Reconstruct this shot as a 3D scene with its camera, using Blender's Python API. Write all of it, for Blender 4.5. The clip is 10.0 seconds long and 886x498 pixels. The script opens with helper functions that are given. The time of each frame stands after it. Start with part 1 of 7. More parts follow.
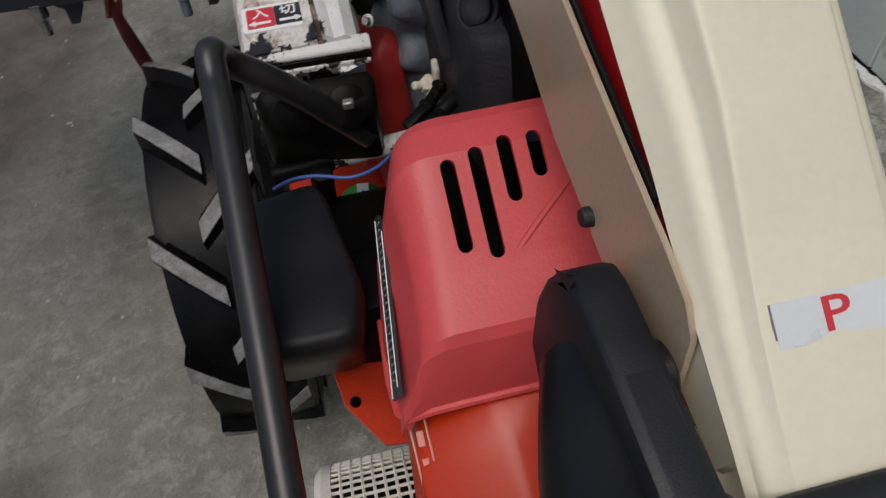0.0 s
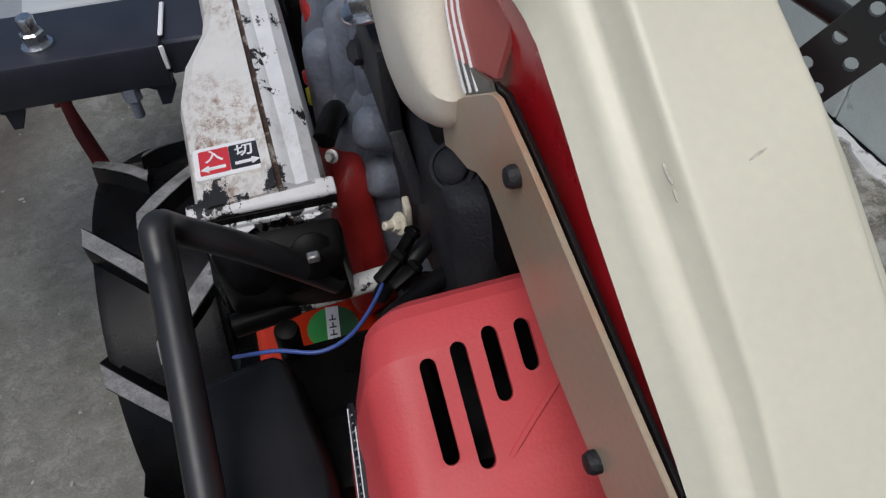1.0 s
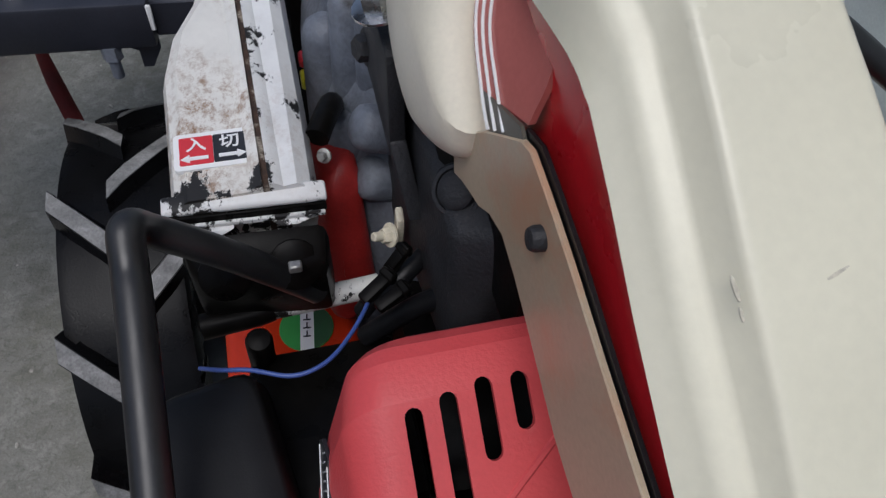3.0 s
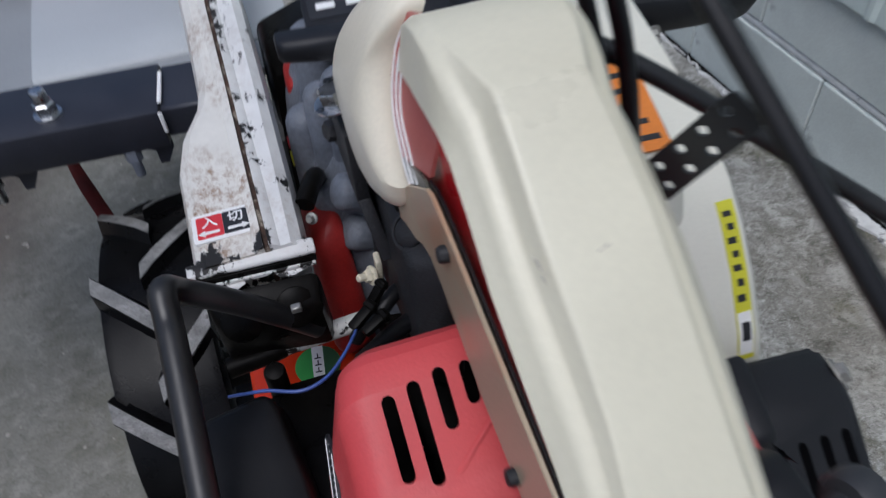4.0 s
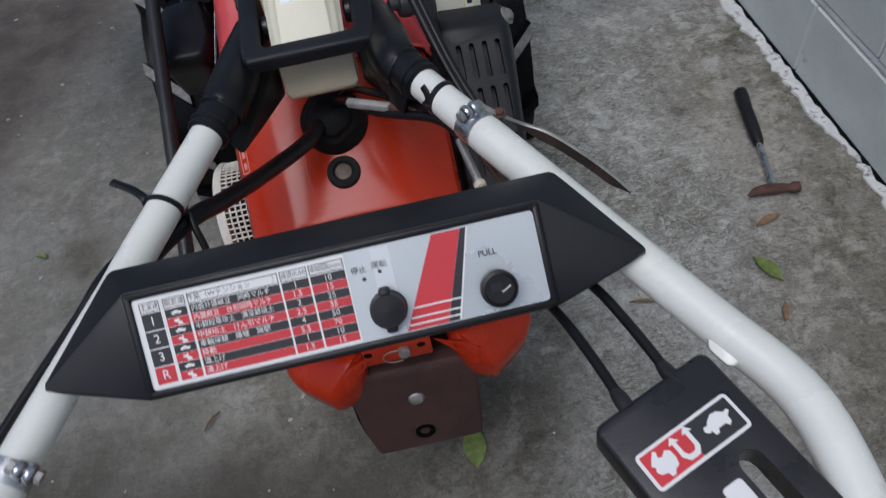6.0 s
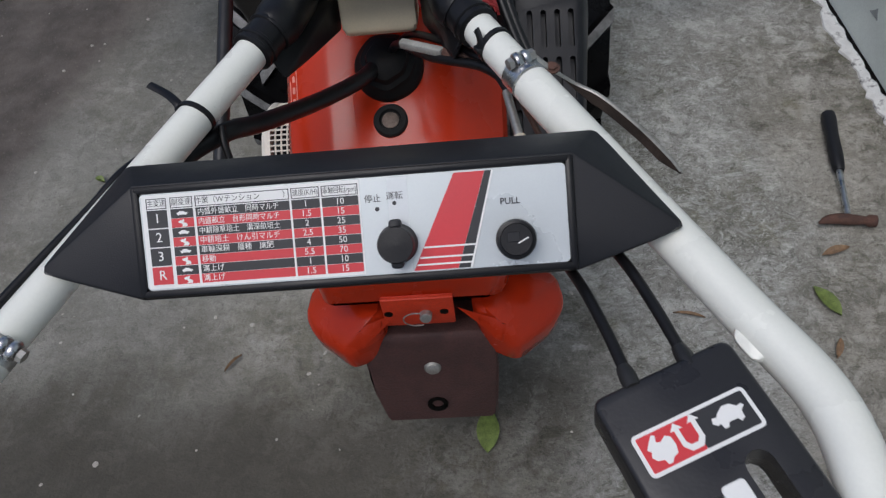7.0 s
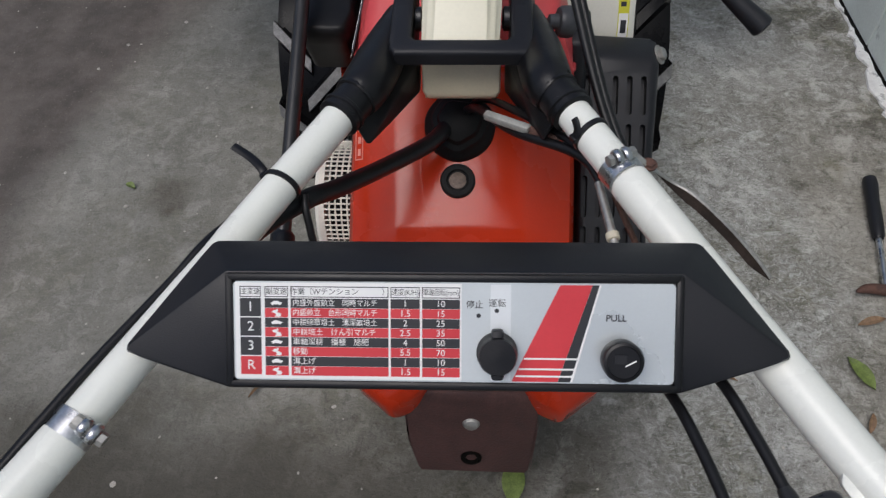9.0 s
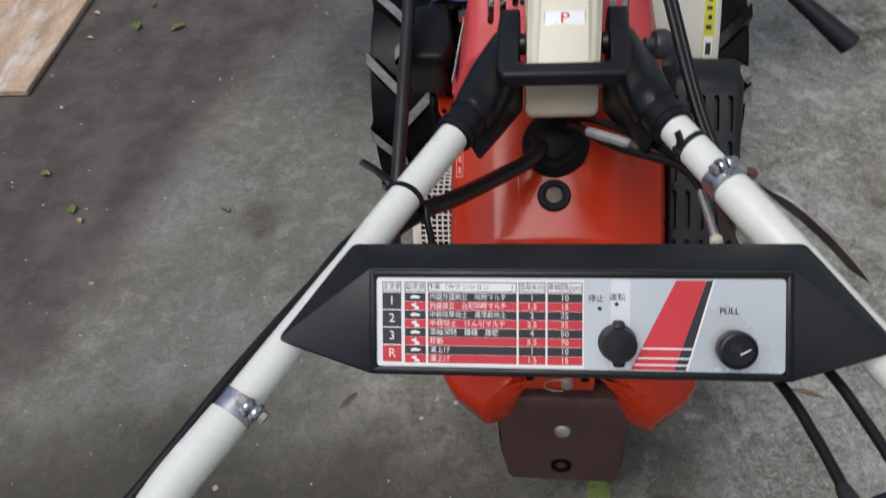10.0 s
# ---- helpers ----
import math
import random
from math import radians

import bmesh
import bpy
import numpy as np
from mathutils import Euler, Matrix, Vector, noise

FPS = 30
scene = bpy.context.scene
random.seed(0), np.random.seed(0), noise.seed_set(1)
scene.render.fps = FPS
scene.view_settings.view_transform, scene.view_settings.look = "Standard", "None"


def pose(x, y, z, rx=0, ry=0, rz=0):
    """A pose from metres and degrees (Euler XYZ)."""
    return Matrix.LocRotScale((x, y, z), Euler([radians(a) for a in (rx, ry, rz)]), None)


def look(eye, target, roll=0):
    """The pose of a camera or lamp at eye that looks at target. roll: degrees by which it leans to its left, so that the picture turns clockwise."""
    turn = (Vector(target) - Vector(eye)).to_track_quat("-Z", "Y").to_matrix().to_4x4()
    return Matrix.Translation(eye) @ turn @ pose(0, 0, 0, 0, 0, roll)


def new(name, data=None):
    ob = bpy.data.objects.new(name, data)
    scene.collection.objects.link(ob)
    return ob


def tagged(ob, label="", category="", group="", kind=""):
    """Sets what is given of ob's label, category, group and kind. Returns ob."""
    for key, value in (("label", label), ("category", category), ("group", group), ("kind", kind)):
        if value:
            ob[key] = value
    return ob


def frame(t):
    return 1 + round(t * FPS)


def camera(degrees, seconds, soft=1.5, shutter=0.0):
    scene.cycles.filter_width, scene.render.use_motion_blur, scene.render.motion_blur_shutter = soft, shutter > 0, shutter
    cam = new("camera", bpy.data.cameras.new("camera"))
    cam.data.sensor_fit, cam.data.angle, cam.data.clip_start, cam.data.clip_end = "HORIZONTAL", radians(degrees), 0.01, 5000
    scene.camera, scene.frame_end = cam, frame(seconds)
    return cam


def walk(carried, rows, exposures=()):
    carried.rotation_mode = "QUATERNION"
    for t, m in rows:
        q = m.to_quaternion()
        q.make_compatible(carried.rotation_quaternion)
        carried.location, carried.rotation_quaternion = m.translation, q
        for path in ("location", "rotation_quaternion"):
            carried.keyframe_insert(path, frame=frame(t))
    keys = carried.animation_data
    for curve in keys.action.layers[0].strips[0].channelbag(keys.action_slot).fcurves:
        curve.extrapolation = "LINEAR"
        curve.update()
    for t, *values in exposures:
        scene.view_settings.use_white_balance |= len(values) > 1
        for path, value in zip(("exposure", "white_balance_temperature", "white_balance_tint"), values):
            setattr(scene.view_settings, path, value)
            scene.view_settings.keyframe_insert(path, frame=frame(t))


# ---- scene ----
cam = camera(62.0, 10.0, soft=1.25, shutter=0.4)
PATH = [
    (0, (-0.132, 0.084, 1.057), (0.086, 1.331, -0.492), -4.5),
    (0.2, (-0.137, 0.091, 1.065), (0.124, 1.35, -0.482), -4.6),
    (0.3, (-0.123, 0.109, 1.076), (0.098, 1.367, -0.484), -6.0),
    (0.5, (-0.113, 0.132, 1.078), (0.168, 1.441, -0.408), -6.7),
    (0.7, (-0.102, 0.151, 1.085), (0.201, 1.466, -0.391), -5.7),
    (1, (-0.112, 0.175, 1.08), (0.2, 1.452, -0.427), -3.7),
    (1.2, (-0.104, 0.165, 1.076), (0.203, 1.457, -0.426), -4.4),
    (1.5, (-0.102, 0.172, 1.068), (0.196, 1.437, -0.453), -5.4),
    (1.7, (-0.093, 0.169, 1.07), (0.254, 1.453, -0.436), -3.3),
    (2, (-0.094, 0.194, 1.06), (0.233, 1.441, -0.469), -2.4),
    (2.2, (-0.095, 0.201, 1.065), (0.25, 1.468, -0.444), -2.4),
    (3.3, (-0.117, 0.224, 1.079), (0.255, 1.41, -0.487), 5.8),
    (3.5, (-0.104, 0.219, 1.084), (0.274, 1.421, -0.469), 3),
    (3.7, (-0.104, 0.199, 1.096), (0.24, 1.397, -0.441), 0.7),
    (4, (-0.097, 0.131, 1.15), (0.242, 1.451, -0.314), -4.6),
    (4.2, (-0.095, 0.021, 1.194), (0.243, 1.41, -0.204), -6.7),
    (4.3, (-0.095, -0.045, 1.215), (0.235, 1.363, -0.167), -7.3),
    (4.5, (-0.082, -0.182, 1.254), (0.174, 1.213, -0.157), -10.8),
    (4.7, (-0.064, -0.269, 1.276), (0.208, 1.081, -0.173), -8),
    (5, (-0.031, -0.317, 1.3), (0.242, 0.965, -0.211), -3),
    (5.3, (-0.022, -0.343, 1.3), (0.189, 0.799, -0.341), -5.1),
    (5.5, (0.009, -0.381, 1.309), (0.257, 0.803, -0.284), -2.8),
    (5.7, (0.048, -0.46, 1.319), (0.201, 0.699, -0.304), -6.7),
    (6.8, (0.133, -0.55, 1.262), (0.015, 0.649, -0.334), -9.4),
    (7, (0.119, -0.533, 1.256), (-0.006, 0.653, -0.35), -8.4),
    (7.2, (0.116, -0.512, 1.256), (-0.007, 0.601, -0.39), -8.9),
    (7.5, (0.119, -0.495, 1.27), (0.036, 0.677, -0.349), -5.1),
    (7.7, (0.109, -0.491, 1.264), (-0.012, 0.69, -0.341), -9),
    (8, (0.091, -0.476, 1.271), (-0.041, 0.694, -0.345), -6.9),
    (8.2, (0.076, -0.474, 1.283), (-0.08, 0.711, -0.328), -6.9),
    (8.5, (0.059, -0.454, 1.295), (-0.084, 0.748, -0.298), -4.2),
    (8.7, (0.05, -0.46, 1.289), (-0.065, 0.762, -0.286), -4.7),
    (9, (0.042, -0.461, 1.295), (-0.073, 0.723, -0.313), -3.6),
    (9.2, (0.026, -0.475, 1.297), (-0.113, 0.708, -0.314), -6.6),
    (9.5, (0.011, -0.48, 1.302), (-0.182, 0.725, -0.283), -6.1),
    (9.7, (-0.003, -0.494, 1.302), (-0.226, 0.684, -0.285), -9.2),
    (10, (-0.008, -0.518, 1.33), (-0.274, 0.719, -0.219), -8.9),
]
walk(cam, [(t, look(eye, target, roll)) for t, eye, target, roll in PATH], [(0, -0.74, 6250, 10), (1, -0.62, 5900, 10), (2, -0.74, 5850, 10), (3.4, -0.62, 5700, 10.5), (4.2, -0.60, 5600, 11), (4.5, -0.74, 5600, 11), (5, -0.84, 5600, 12), (7, -0.70, 5850, 11), (9, -0.58, 6000, 11), (10, -0.52, 6000, 11)])

# ---- world and light ----
world = bpy.data.worlds.new("world")
scene.world = world
world.use_nodes = True
wn = world.node_tree.nodes
sky = wn.new("ShaderNodeTexSky")
sky.sky_type = 'NISHITA'
sky.sun_disc = False
sky.sun_elevation = radians(67)
sky.sun_rotation = radians(-143)
sky.air_density = 1.0
sky.dust_density = 5.0
sky.ozone_density = 0.6
wn["Background"].inputs["Strength"].default_value = 0.14
world.node_tree.links.new(sky.outputs["Color"], wn["Background"].inputs["Color"])

sun_data = bpy.data.lights.new("sun", 'SUN')
sun_data.energy = 1.75
sun_data.angle = radians(40)
sun_data.color = (1.0, 0.96, 0.9)
sun = new("sun", sun_data)
sun.matrix_basis = look((-0.50, -0.66, 2.0), (0, 0, 0))


# ---- materials ----
def material(name, color, rough=0.5, metal=0.0, spread=0.12, scale=30.0, fine=400.0, bump=0.15, dirt=None, dirt_amount=0.0,
             dirt_scale=9.0, coat=0.0, spec=0.5, stretch=(1, 1, 1), coat_rough=0.25):
    """Base colour with grain at two scales, a worn or dirty second colour, uneven gloss and fine relief."""
    m = bpy.data.materials.new(name)
    m.use_nodes = True
    n, l = m.node_tree.nodes, m.node_tree.links
    b = n["Principled BSDF"]
    co = n.new("ShaderNodeTexCoord")
    mp = n.new("ShaderNodeMapping")
    mp.inputs["Scale"].default_value = stretch
    l.new(co.outputs["Object"], mp.inputs["Vector"])
    big = n.new("ShaderNodeTexNoise")
    big.inputs["Scale"].default_value = scale
    big.inputs["Detail"].default_value = 6
    small = n.new("ShaderNodeTexNoise")
    small.inputs["Scale"].default_value = fine
    small.inputs["Detail"].default_value = 3
    l.new(mp.outputs["Vector"], big.inputs["Vector"])
    l.new(mp.outputs["Vector"], small.inputs["Vector"])
    ramp = n.new("ShaderNodeMapRange")
    ramp.inputs["From Min"].default_value, ramp.inputs["From Max"].default_value = 0.3, 0.7
    ramp.inputs["To Min"].default_value, ramp.inputs["To Max"].default_value = 1 - spread, 1 + spread
    l.new(big.outputs["Fac"], ramp.inputs["Value"])
    ramp2 = n.new("ShaderNodeMapRange")
    ramp2.inputs["From Min"].default_value, ramp2.inputs["From Max"].default_value = 0.3, 0.7
    ramp2.inputs["To Min"].default_value, ramp2.inputs["To Max"].default_value = 1 - spread * 0.5, 1 + spread * 0.5
    l.new(small.outputs["Fac"], ramp2.inputs["Value"])
    mul = n.new("ShaderNodeMath")
    mul.operation = 'MULTIPLY'
    l.new(ramp.outputs["Result"], mul.inputs[0])
    l.new(ramp2.outputs["Result"], mul.inputs[1])
    tint = n.new("ShaderNodeVectorMath")
    tint.operation = 'SCALE'
    tint.inputs[0].default_value = color
    l.new(mul.outputs["Value"], tint.inputs["Scale"])
    out = tint.outputs["Vector"]
    if dirt is not None:
        dn = n.new("ShaderNodeTexNoise")
        dn.inputs["Scale"].default_value = dirt_scale
        dn.inputs["Detail"].default_value = 9
        dn.inputs["Roughness"].default_value = 0.65
        l.new(mp.outputs["Vector"], dn.inputs["Vector"])
        dr = n.new("ShaderNodeMapRange")
        dr.inputs["From Min"].default_value = 0.72 - dirt_amount * 0.4
        dr.inputs["From Max"].default_value = 0.80 - dirt_amount * 0.3
        l.new(dn.outputs["Fac"], dr.inputs["Value"])
        mix = n.new("ShaderNodeMix")
        mix.data_type = 'RGBA'
        l.new(dr.outputs["Result"], mix.inputs["Factor"])
        l.new(out, mix.inputs["A"])
        mix.inputs["B"].default_value = (*dirt, 1)
        out = mix.outputs["Result"]
    l.new(out, b.inputs["Base Color"])
    rr = n.new("ShaderNodeMapRange")
    rr.inputs["From Min"].default_value, rr.inputs["From Max"].default_value = 0.3, 0.7
    rr.inputs["To Min"].default_value, rr.inputs["To Max"].default_value = max(0.03, rough - 0.1), min(1, rough + 0.1)
    l.new(big.outputs["Fac"], rr.inputs["Value"])
    l.new(rr.outputs["Result"], b.inputs["Roughness"])
    b.inputs["Metallic"].default_value = metal
    b.inputs["Coat Weight"].default_value = coat
    b.inputs["Coat Roughness"].default_value = coat_rough
    b.inputs["Specular IOR Level"].default_value = spec
    if bump:
        bp = n.new("ShaderNodeBump")
        bp.inputs["Strength"].default_value = bump
        bp.inputs["Distance"].default_value = 0.002
        l.new(small.outputs["Fac"], bp.inputs["Height"])
        l.new(bp.outputs["Normal"], b.inputs["Normal"])
    return m


CREAM = material("cream_plastic", (0.72, 0.685, 0.530), 0.36, spread=0.04, scale=12, fine=250, bump=0.05, dirt=(0.38, 0.32, 0.2), dirt_amount=0.02, dirt_scale=14)
CREAM_PALE = material("pale_cream_paint", (0.70, 0.69, 0.60), 0.4, spread=0.05, scale=10, bump=0.04)
# orange second colour imitates the red cover reflecting in the strip
TAN = material("tan_tape", (0.43, 0.345, 0.235), 0.34, spread=0.10, scale=8, bump=0.02, dirt=(0.47, 0.26, 0.155), dirt_amount=0.50, dirt_scale=9, coat=0.2, coat_rough=0.2, spec=0.3)
CASE_BLACK = material("dusty_black_plastic", (0.0105, 0.0105, 0.0108), 0.42, spread=0.25, scale=20, fine=900, bump=0.06, dirt=(0.045, 0.045, 0.045), dirt_amount=0.13, dirt_scale=60, spec=0.22)
SEAM = material("dark_rust", (0.050, 0.028, 0.018), 0.85, spread=0.5, scale=90, bump=0.5, dirt=(0.45, 0.40, 0.32), dirt_amount=0.45, dirt_scale=60)
IVORY = material("ivory_plated_steel", (0.62, 0.57, 0.44), 0.5, spread=0.15, scale=60, bump=0.1, dirt=(0.25, 0.17, 0.09), dirt_amount=0.15, dirt_scale=60)
DULL_GREY = material("dull_grey_steel", (0.36, 0.36, 0.33), 0.55, metal=0.2, spread=0.2, scale=50, bump=0.1, dirt=(0.18, 0.13, 0.08), dirt_amount=0.15, dirt_scale=40)
LOBE = material("aged_cream_plastic", (0.75, 0.70, 0.56), 0.38, spread=0.06, scale=14, bump=0.05)
STRIPE_RED = material("red_stripe", (0.55, 0.012, 0.018), 0.3, spread=0.1, scale=20, bump=0.03)
FADED = material("faded_red_plastic", (0.585, 0.070, 0.073), 0.45, spread=0.06, scale=16, fine=500, bump=0.12, dirt=(0.60, 0.13, 0.12), dirt_amount=0.12, dirt_scale=22, spec=0.4)
ORANGE = material("orange_red_paint", (0.46, 0.029, 0.005), 0.25, spread=0.06, scale=10, bump=0.03, dirt=(0.42, 0.04, 0.015), dirt_amount=0.04, dirt_scale=20, coat=0.25, spec=0.25, coat_rough=0.14)
ORANGE_DULL = material("orange_bracket_paint", (0.66, 0.045, 0.010), 0.5, spread=0.15, scale=25, bump=0.1, dirt=(0.12, 0.05, 0.03), dirt_amount=0.12)
RED_CAST = material("red_painted_casting", (0.30, 0.017, 0.014), 0.45, spread=0.2, scale=30, bump=0.2, dirt=(0.1, 0.03, 0.02), dirt_amount=0.1)
WEIGHT = material("rusty_maroon_casting", (0.075, 0.035, 0.030), 0.7, spread=0.3, scale=30, fine=300, bump=0.5, dirt=(0.12, 0.06, 0.04), dirt_amount=0.1, dirt_scale=25)
BLACK = material("black_plastic", (0.010, 0.0105, 0.013), 0.47, spread=0.2, scale=20, fine=900, bump=0.10, dirt=(0.035, 0.035, 0.037), dirt_amount=0.03, dirt_scale=40, spec=0.38)
BLACK_SOFT = material("black_rubber_sleeve", (0.0065, 0.0065, 0.0075), 0.38, spread=0.2, scale=30, bump=0.08, spec=0.35)
BLACK_PAINT = material("black_painted_tube", (0.016, 0.0160, 0.0165), 0.36, spread=0.2, scale=30, bump=0.05, dirt=(0.08, 0.06, 0.05), dirt_amount=0.06)
DARK_STEEL = material("dark_painted_steel", (0.024, 0.026, 0.036), 0.42, spread=0.2, scale=18, bump=0.06, dirt=(0.1, 0.08, 0.06), dirt_amount=0.06)
KNOB = material("dark_grey_plastic", (0.045, 0.047, 0.052), 0.5, spread=0.15, scale=40, bump=0.08)
BOOT = material("dusty_black_rubber", (0.005, 0.005, 0.005), 0.6, spread=0.3, scale=40, bump=0.15, dirt=(0.016, 0.015, 0.013), dirt_amount=0.12, spec=0.2)
GRIME = material("oily_black_metal", (0.005, 0.0045, 0.004), 0.34, spread=0.4, scale=30, fine=160, bump=0.10, dirt=(0.016, 0.013, 0.010), dirt_amount=0.12, spec=0.08)
TYRE = material("black_rubber", (0.0042, 0.0042, 0.0046), 0.30, spread=0.3, scale=25, bump=0.10, dirt=(0.03, 0.03, 0.028), dirt_amount=0.03, spec=0.13)
LUG_TOP = material("dusty_worn_rubber", (0.20, 0.20, 0.195), 0.85, spread=0.4, scale=60, bump=0.4, dirt=(0.03, 0.03, 0.03), dirt_amount=0.2, dirt_scale=60)
CAST = material("grey_cast_metal", (0.15, 0.165, 0.195), 0.6, spread=0.25, scale=30, fine=250, bump=0.5, dirt=(0.035, 0.033, 0.03), dirt_amount=0.18, dirt_scale=16)
CAST_DARK = material("dark_cast_metal", (0.014, 0.0142, 0.016), 0.6, spread=0.3, scale=25, bump=0.4, dirt=(0.015, 0.014, 0.013), dirt_amount=0.2)


def chipped(name, paint, rust_amount, chips, near_end, seam_side=0.0):
    """White paint with fine rust streaks across it and crisp flakes down to black metal, most at the near end."""
    m = bpy.data.materials.new(name)
    m.use_nodes = True
    n, l = m.node_tree.nodes, m.node_tree.links
    b = n["Principled BSDF"]
    co = n.new("ShaderNodeTexCoord")

    def noise(scale, detail, rough, stretch):
        mp = n.new("ShaderNodeMapping")
        mp.inputs["Scale"].default_value = stretch
        l.new(co.outputs["Object"], mp.inputs["Vector"])
        t = n.new("ShaderNodeTexNoise")
        t.inputs["Scale"].default_value, t.inputs["Detail"].default_value, t.inputs["Roughness"].default_value = scale, detail, rough
        l.new(mp.outputs["Vector"], t.inputs["Vector"])
        return t.outputs["Fac"]

    def span(v, a, z, lo=0.0, hi=1.0):
        t = n.new("ShaderNodeMapRange")
        for key, x in (("From Min", a), ("From Max", z), ("To Min", lo), ("To Max", hi)):
            t.inputs[key].default_value = x
        l.new(v, t.inputs["Value"])
        return t.outputs["Result"]

    def mix(f, a, c):
        t = n.new("ShaderNodeMix")
        t.data_type = 'RGBA'
        l.new(f, t.inputs["Factor"])
        for key, v in (("A", a), ("B", c)):
            if isinstance(v, tuple):
                t.inputs[key].default_value = (*v, 1)
            else:
                l.new(v, t.inputs[key])
        return t.outputs["Result"]

    def add(a, c, op='ADD'):
        t = n.new("ShaderNodeMath")
        t.operation = op
        l.new(a, t.inputs[0])
        l.new(c, t.inputs[1])
        return t.outputs["Value"]

    col = mix(span(noise(40, 5, 0.6, (1, 1, 1)), 0.3, 0.7), paint, tuple(x * 0.86 for x in paint))
    rust = add(span(noise(120, 8, 0.85, (1, 0.7, 1)), 0.47, 0.62), span(noise(13, 6, 0.7, (1, 0.6, 1)), 0.42, 0.62), 'MULTIPLY')
    col = mix(span(rust, 0.0, 1.0, 0.0, rust_amount), col, (0.24, 0.13, 0.06))
    sep = n.new("ShaderNodeSeparateXYZ")
    l.new(co.outputs["Object"], sep.inputs["Vector"])
    flake = add(noise(46, 8, 0.72, (1, 0.55, 1)), span(sep.outputs["Y"], 0.548, 0.570, near_end, 0.0))
    flake = add(flake, span(sep.outputs["X"], -0.128, -0.108, seam_side, 0.0))
    hole = span(flake, 0.66 - chips, 0.675 - chips)
    col = mix(hole, col, (0.012, 0.011, 0.010))
    l.new(col, b.inputs["Base Color"])
    l.new(span(hole, 0, 1, 0.42, 0.6), b.inputs["Roughness"])
    bp = n.new("ShaderNodeBump")
    bp.inputs["Strength"].default_value, bp.inputs["Distance"].default_value, bp.invert = 0.5, 0.001, True
    l.new(hole, bp.inputs["Height"])
    l.new(bp.outputs["Normal"], b.inputs["Normal"])
    return m


WHITE_CHIP = chipped("chipped_white_paint", (0.76, 0.74, 0.68), 1.0, -0.01, 0.19)
WHITE_WORN = chipped("worn_white_paint", (0.78, 0.78, 0.76), 0.25, 0.045, 0.08, 0.085)
WHITE_TUBE = chipped("flaked_white_tube_paint", (0.72, 0.72, 0.69), 0.3, 0.13, 0.0)
BRONZE = material("dull_bronze_insert", (0.16, 0.12, 0.095), 0.55, metal=0.3, spread=0.3, scale=150, bump=0.4)
WHITE_FLANGE = chipped("flaking_white_paint", (0.74, 0.74, 0.72), 0.2, 0.12, 0.02)
PIPE_WHITE = material("white_painted_pipe", (0.80, 0.81, 0.74), 0.28, spread=0.03, scale=14, bump=0.03, dirt=(0.45, 0.42, 0.36), dirt_amount=0.0, coat=0.2)
GALV = material("galvanised_steel", (0.55, 0.56, 0.57), 0.3, metal=1.0, spread=0.2, scale=60, bump=0.05)
GALV_DULL = material("dull_zinc_steel", (0.42, 0.41, 0.38), 0.48, metal=0.8, spread=0.25, scale=40, bump=0.1, dirt=(0.2, 0.12, 0.06), dirt_amount=0.12)
BASKET = material("ivory_plastic", (0.76, 0.73, 0.63), 0.45, spread=0.1, scale=25, bump=0.05, dirt=(0.4, 0.3, 0.15), dirt_amount=0.12)
GREY_SHEET = material("grey_sheet", (0.27, 0.285, 0.295), 0.5, spread=0.10, scale=5, bump=0.06, dirt=(0.20, 0.195, 0.18), dirt_amount=0.14, dirt_scale=6)
PALE_SHEET = material("pale_grey_sheet", (0.43, 0.455, 0.47), 0.48, spread=0.06, scale=6, bump=0.04, dirt=(0.36, 0.37, 0.37), dirt_amount=0.12, dirt_scale=5)
DULL_RED = material("dull_red_paint", (0.13, 0.014, 0.013), 0.6, spread=0.25, scale=40, bump=0.2, dirt=(0.05, 0.03, 0.025), dirt_amount=0.16)
BADGE = material("pale_silver_badge", (0.70, 0.72, 0.72), 0.35, metal=0.1, spread=0.03, bump=0.02)
SILVER = material("silver_face_plate", (0.57, 0.61, 0.615), 0.32, metal=0.25, spread=0.03, scale=12, fine=600, bump=0.02)
PRINT_WHITE = material("white_print", (0.82, 0.82, 0.80), 0.45, spread=0.02, bump=0)
PRINT_BLACK = material("black_print", (0.02, 0.021, 0.024), 0.45, spread=0.05, bump=0)
PRINT_RED = material("red_print", (0.60, 0.035, 0.045), 0.42, spread=0.04, bump=0)
PRINT_GREEN = material("green_print", (0.05, 0.30, 0.06), 0.45, spread=0.05, bump=0)
PRINT_DARK_GREEN = material("dark_green_print", (0.03, 0.09, 0.035), 0.45, spread=0.1, bump=0)
PRINT_YELLOW = material("yellow_print", (0.62, 0.60, 0.03), 0.45, spread=0.05, bump=0)
PRINT_ORANGE = material("orange_print", (0.70, 0.22, 0.03), 0.5, spread=0.1, bump=0, dirt=(0.12, 0.05, 0.02), dirt_amount=0.2, dirt_scale=30)
BLUE_WIRE = material("blue_insulation", (0.05, 0.09, 0.30), 0.4, spread=0.1, bump=0)
RUST = material("rusty_iron", (0.085, 0.042, 0.030), 0.8, spread=0.4, scale=60, fine=500, bump=0.6, dirt=(0.05, 0.03, 0.025), dirt_amount=0.2, dirt_scale=60)
IVORY_SHELL = material("yellowed_ivory_plastic", (0.74, 0.65, 0.46), 0.4, spread=0.06, scale=14, bump=0.04)
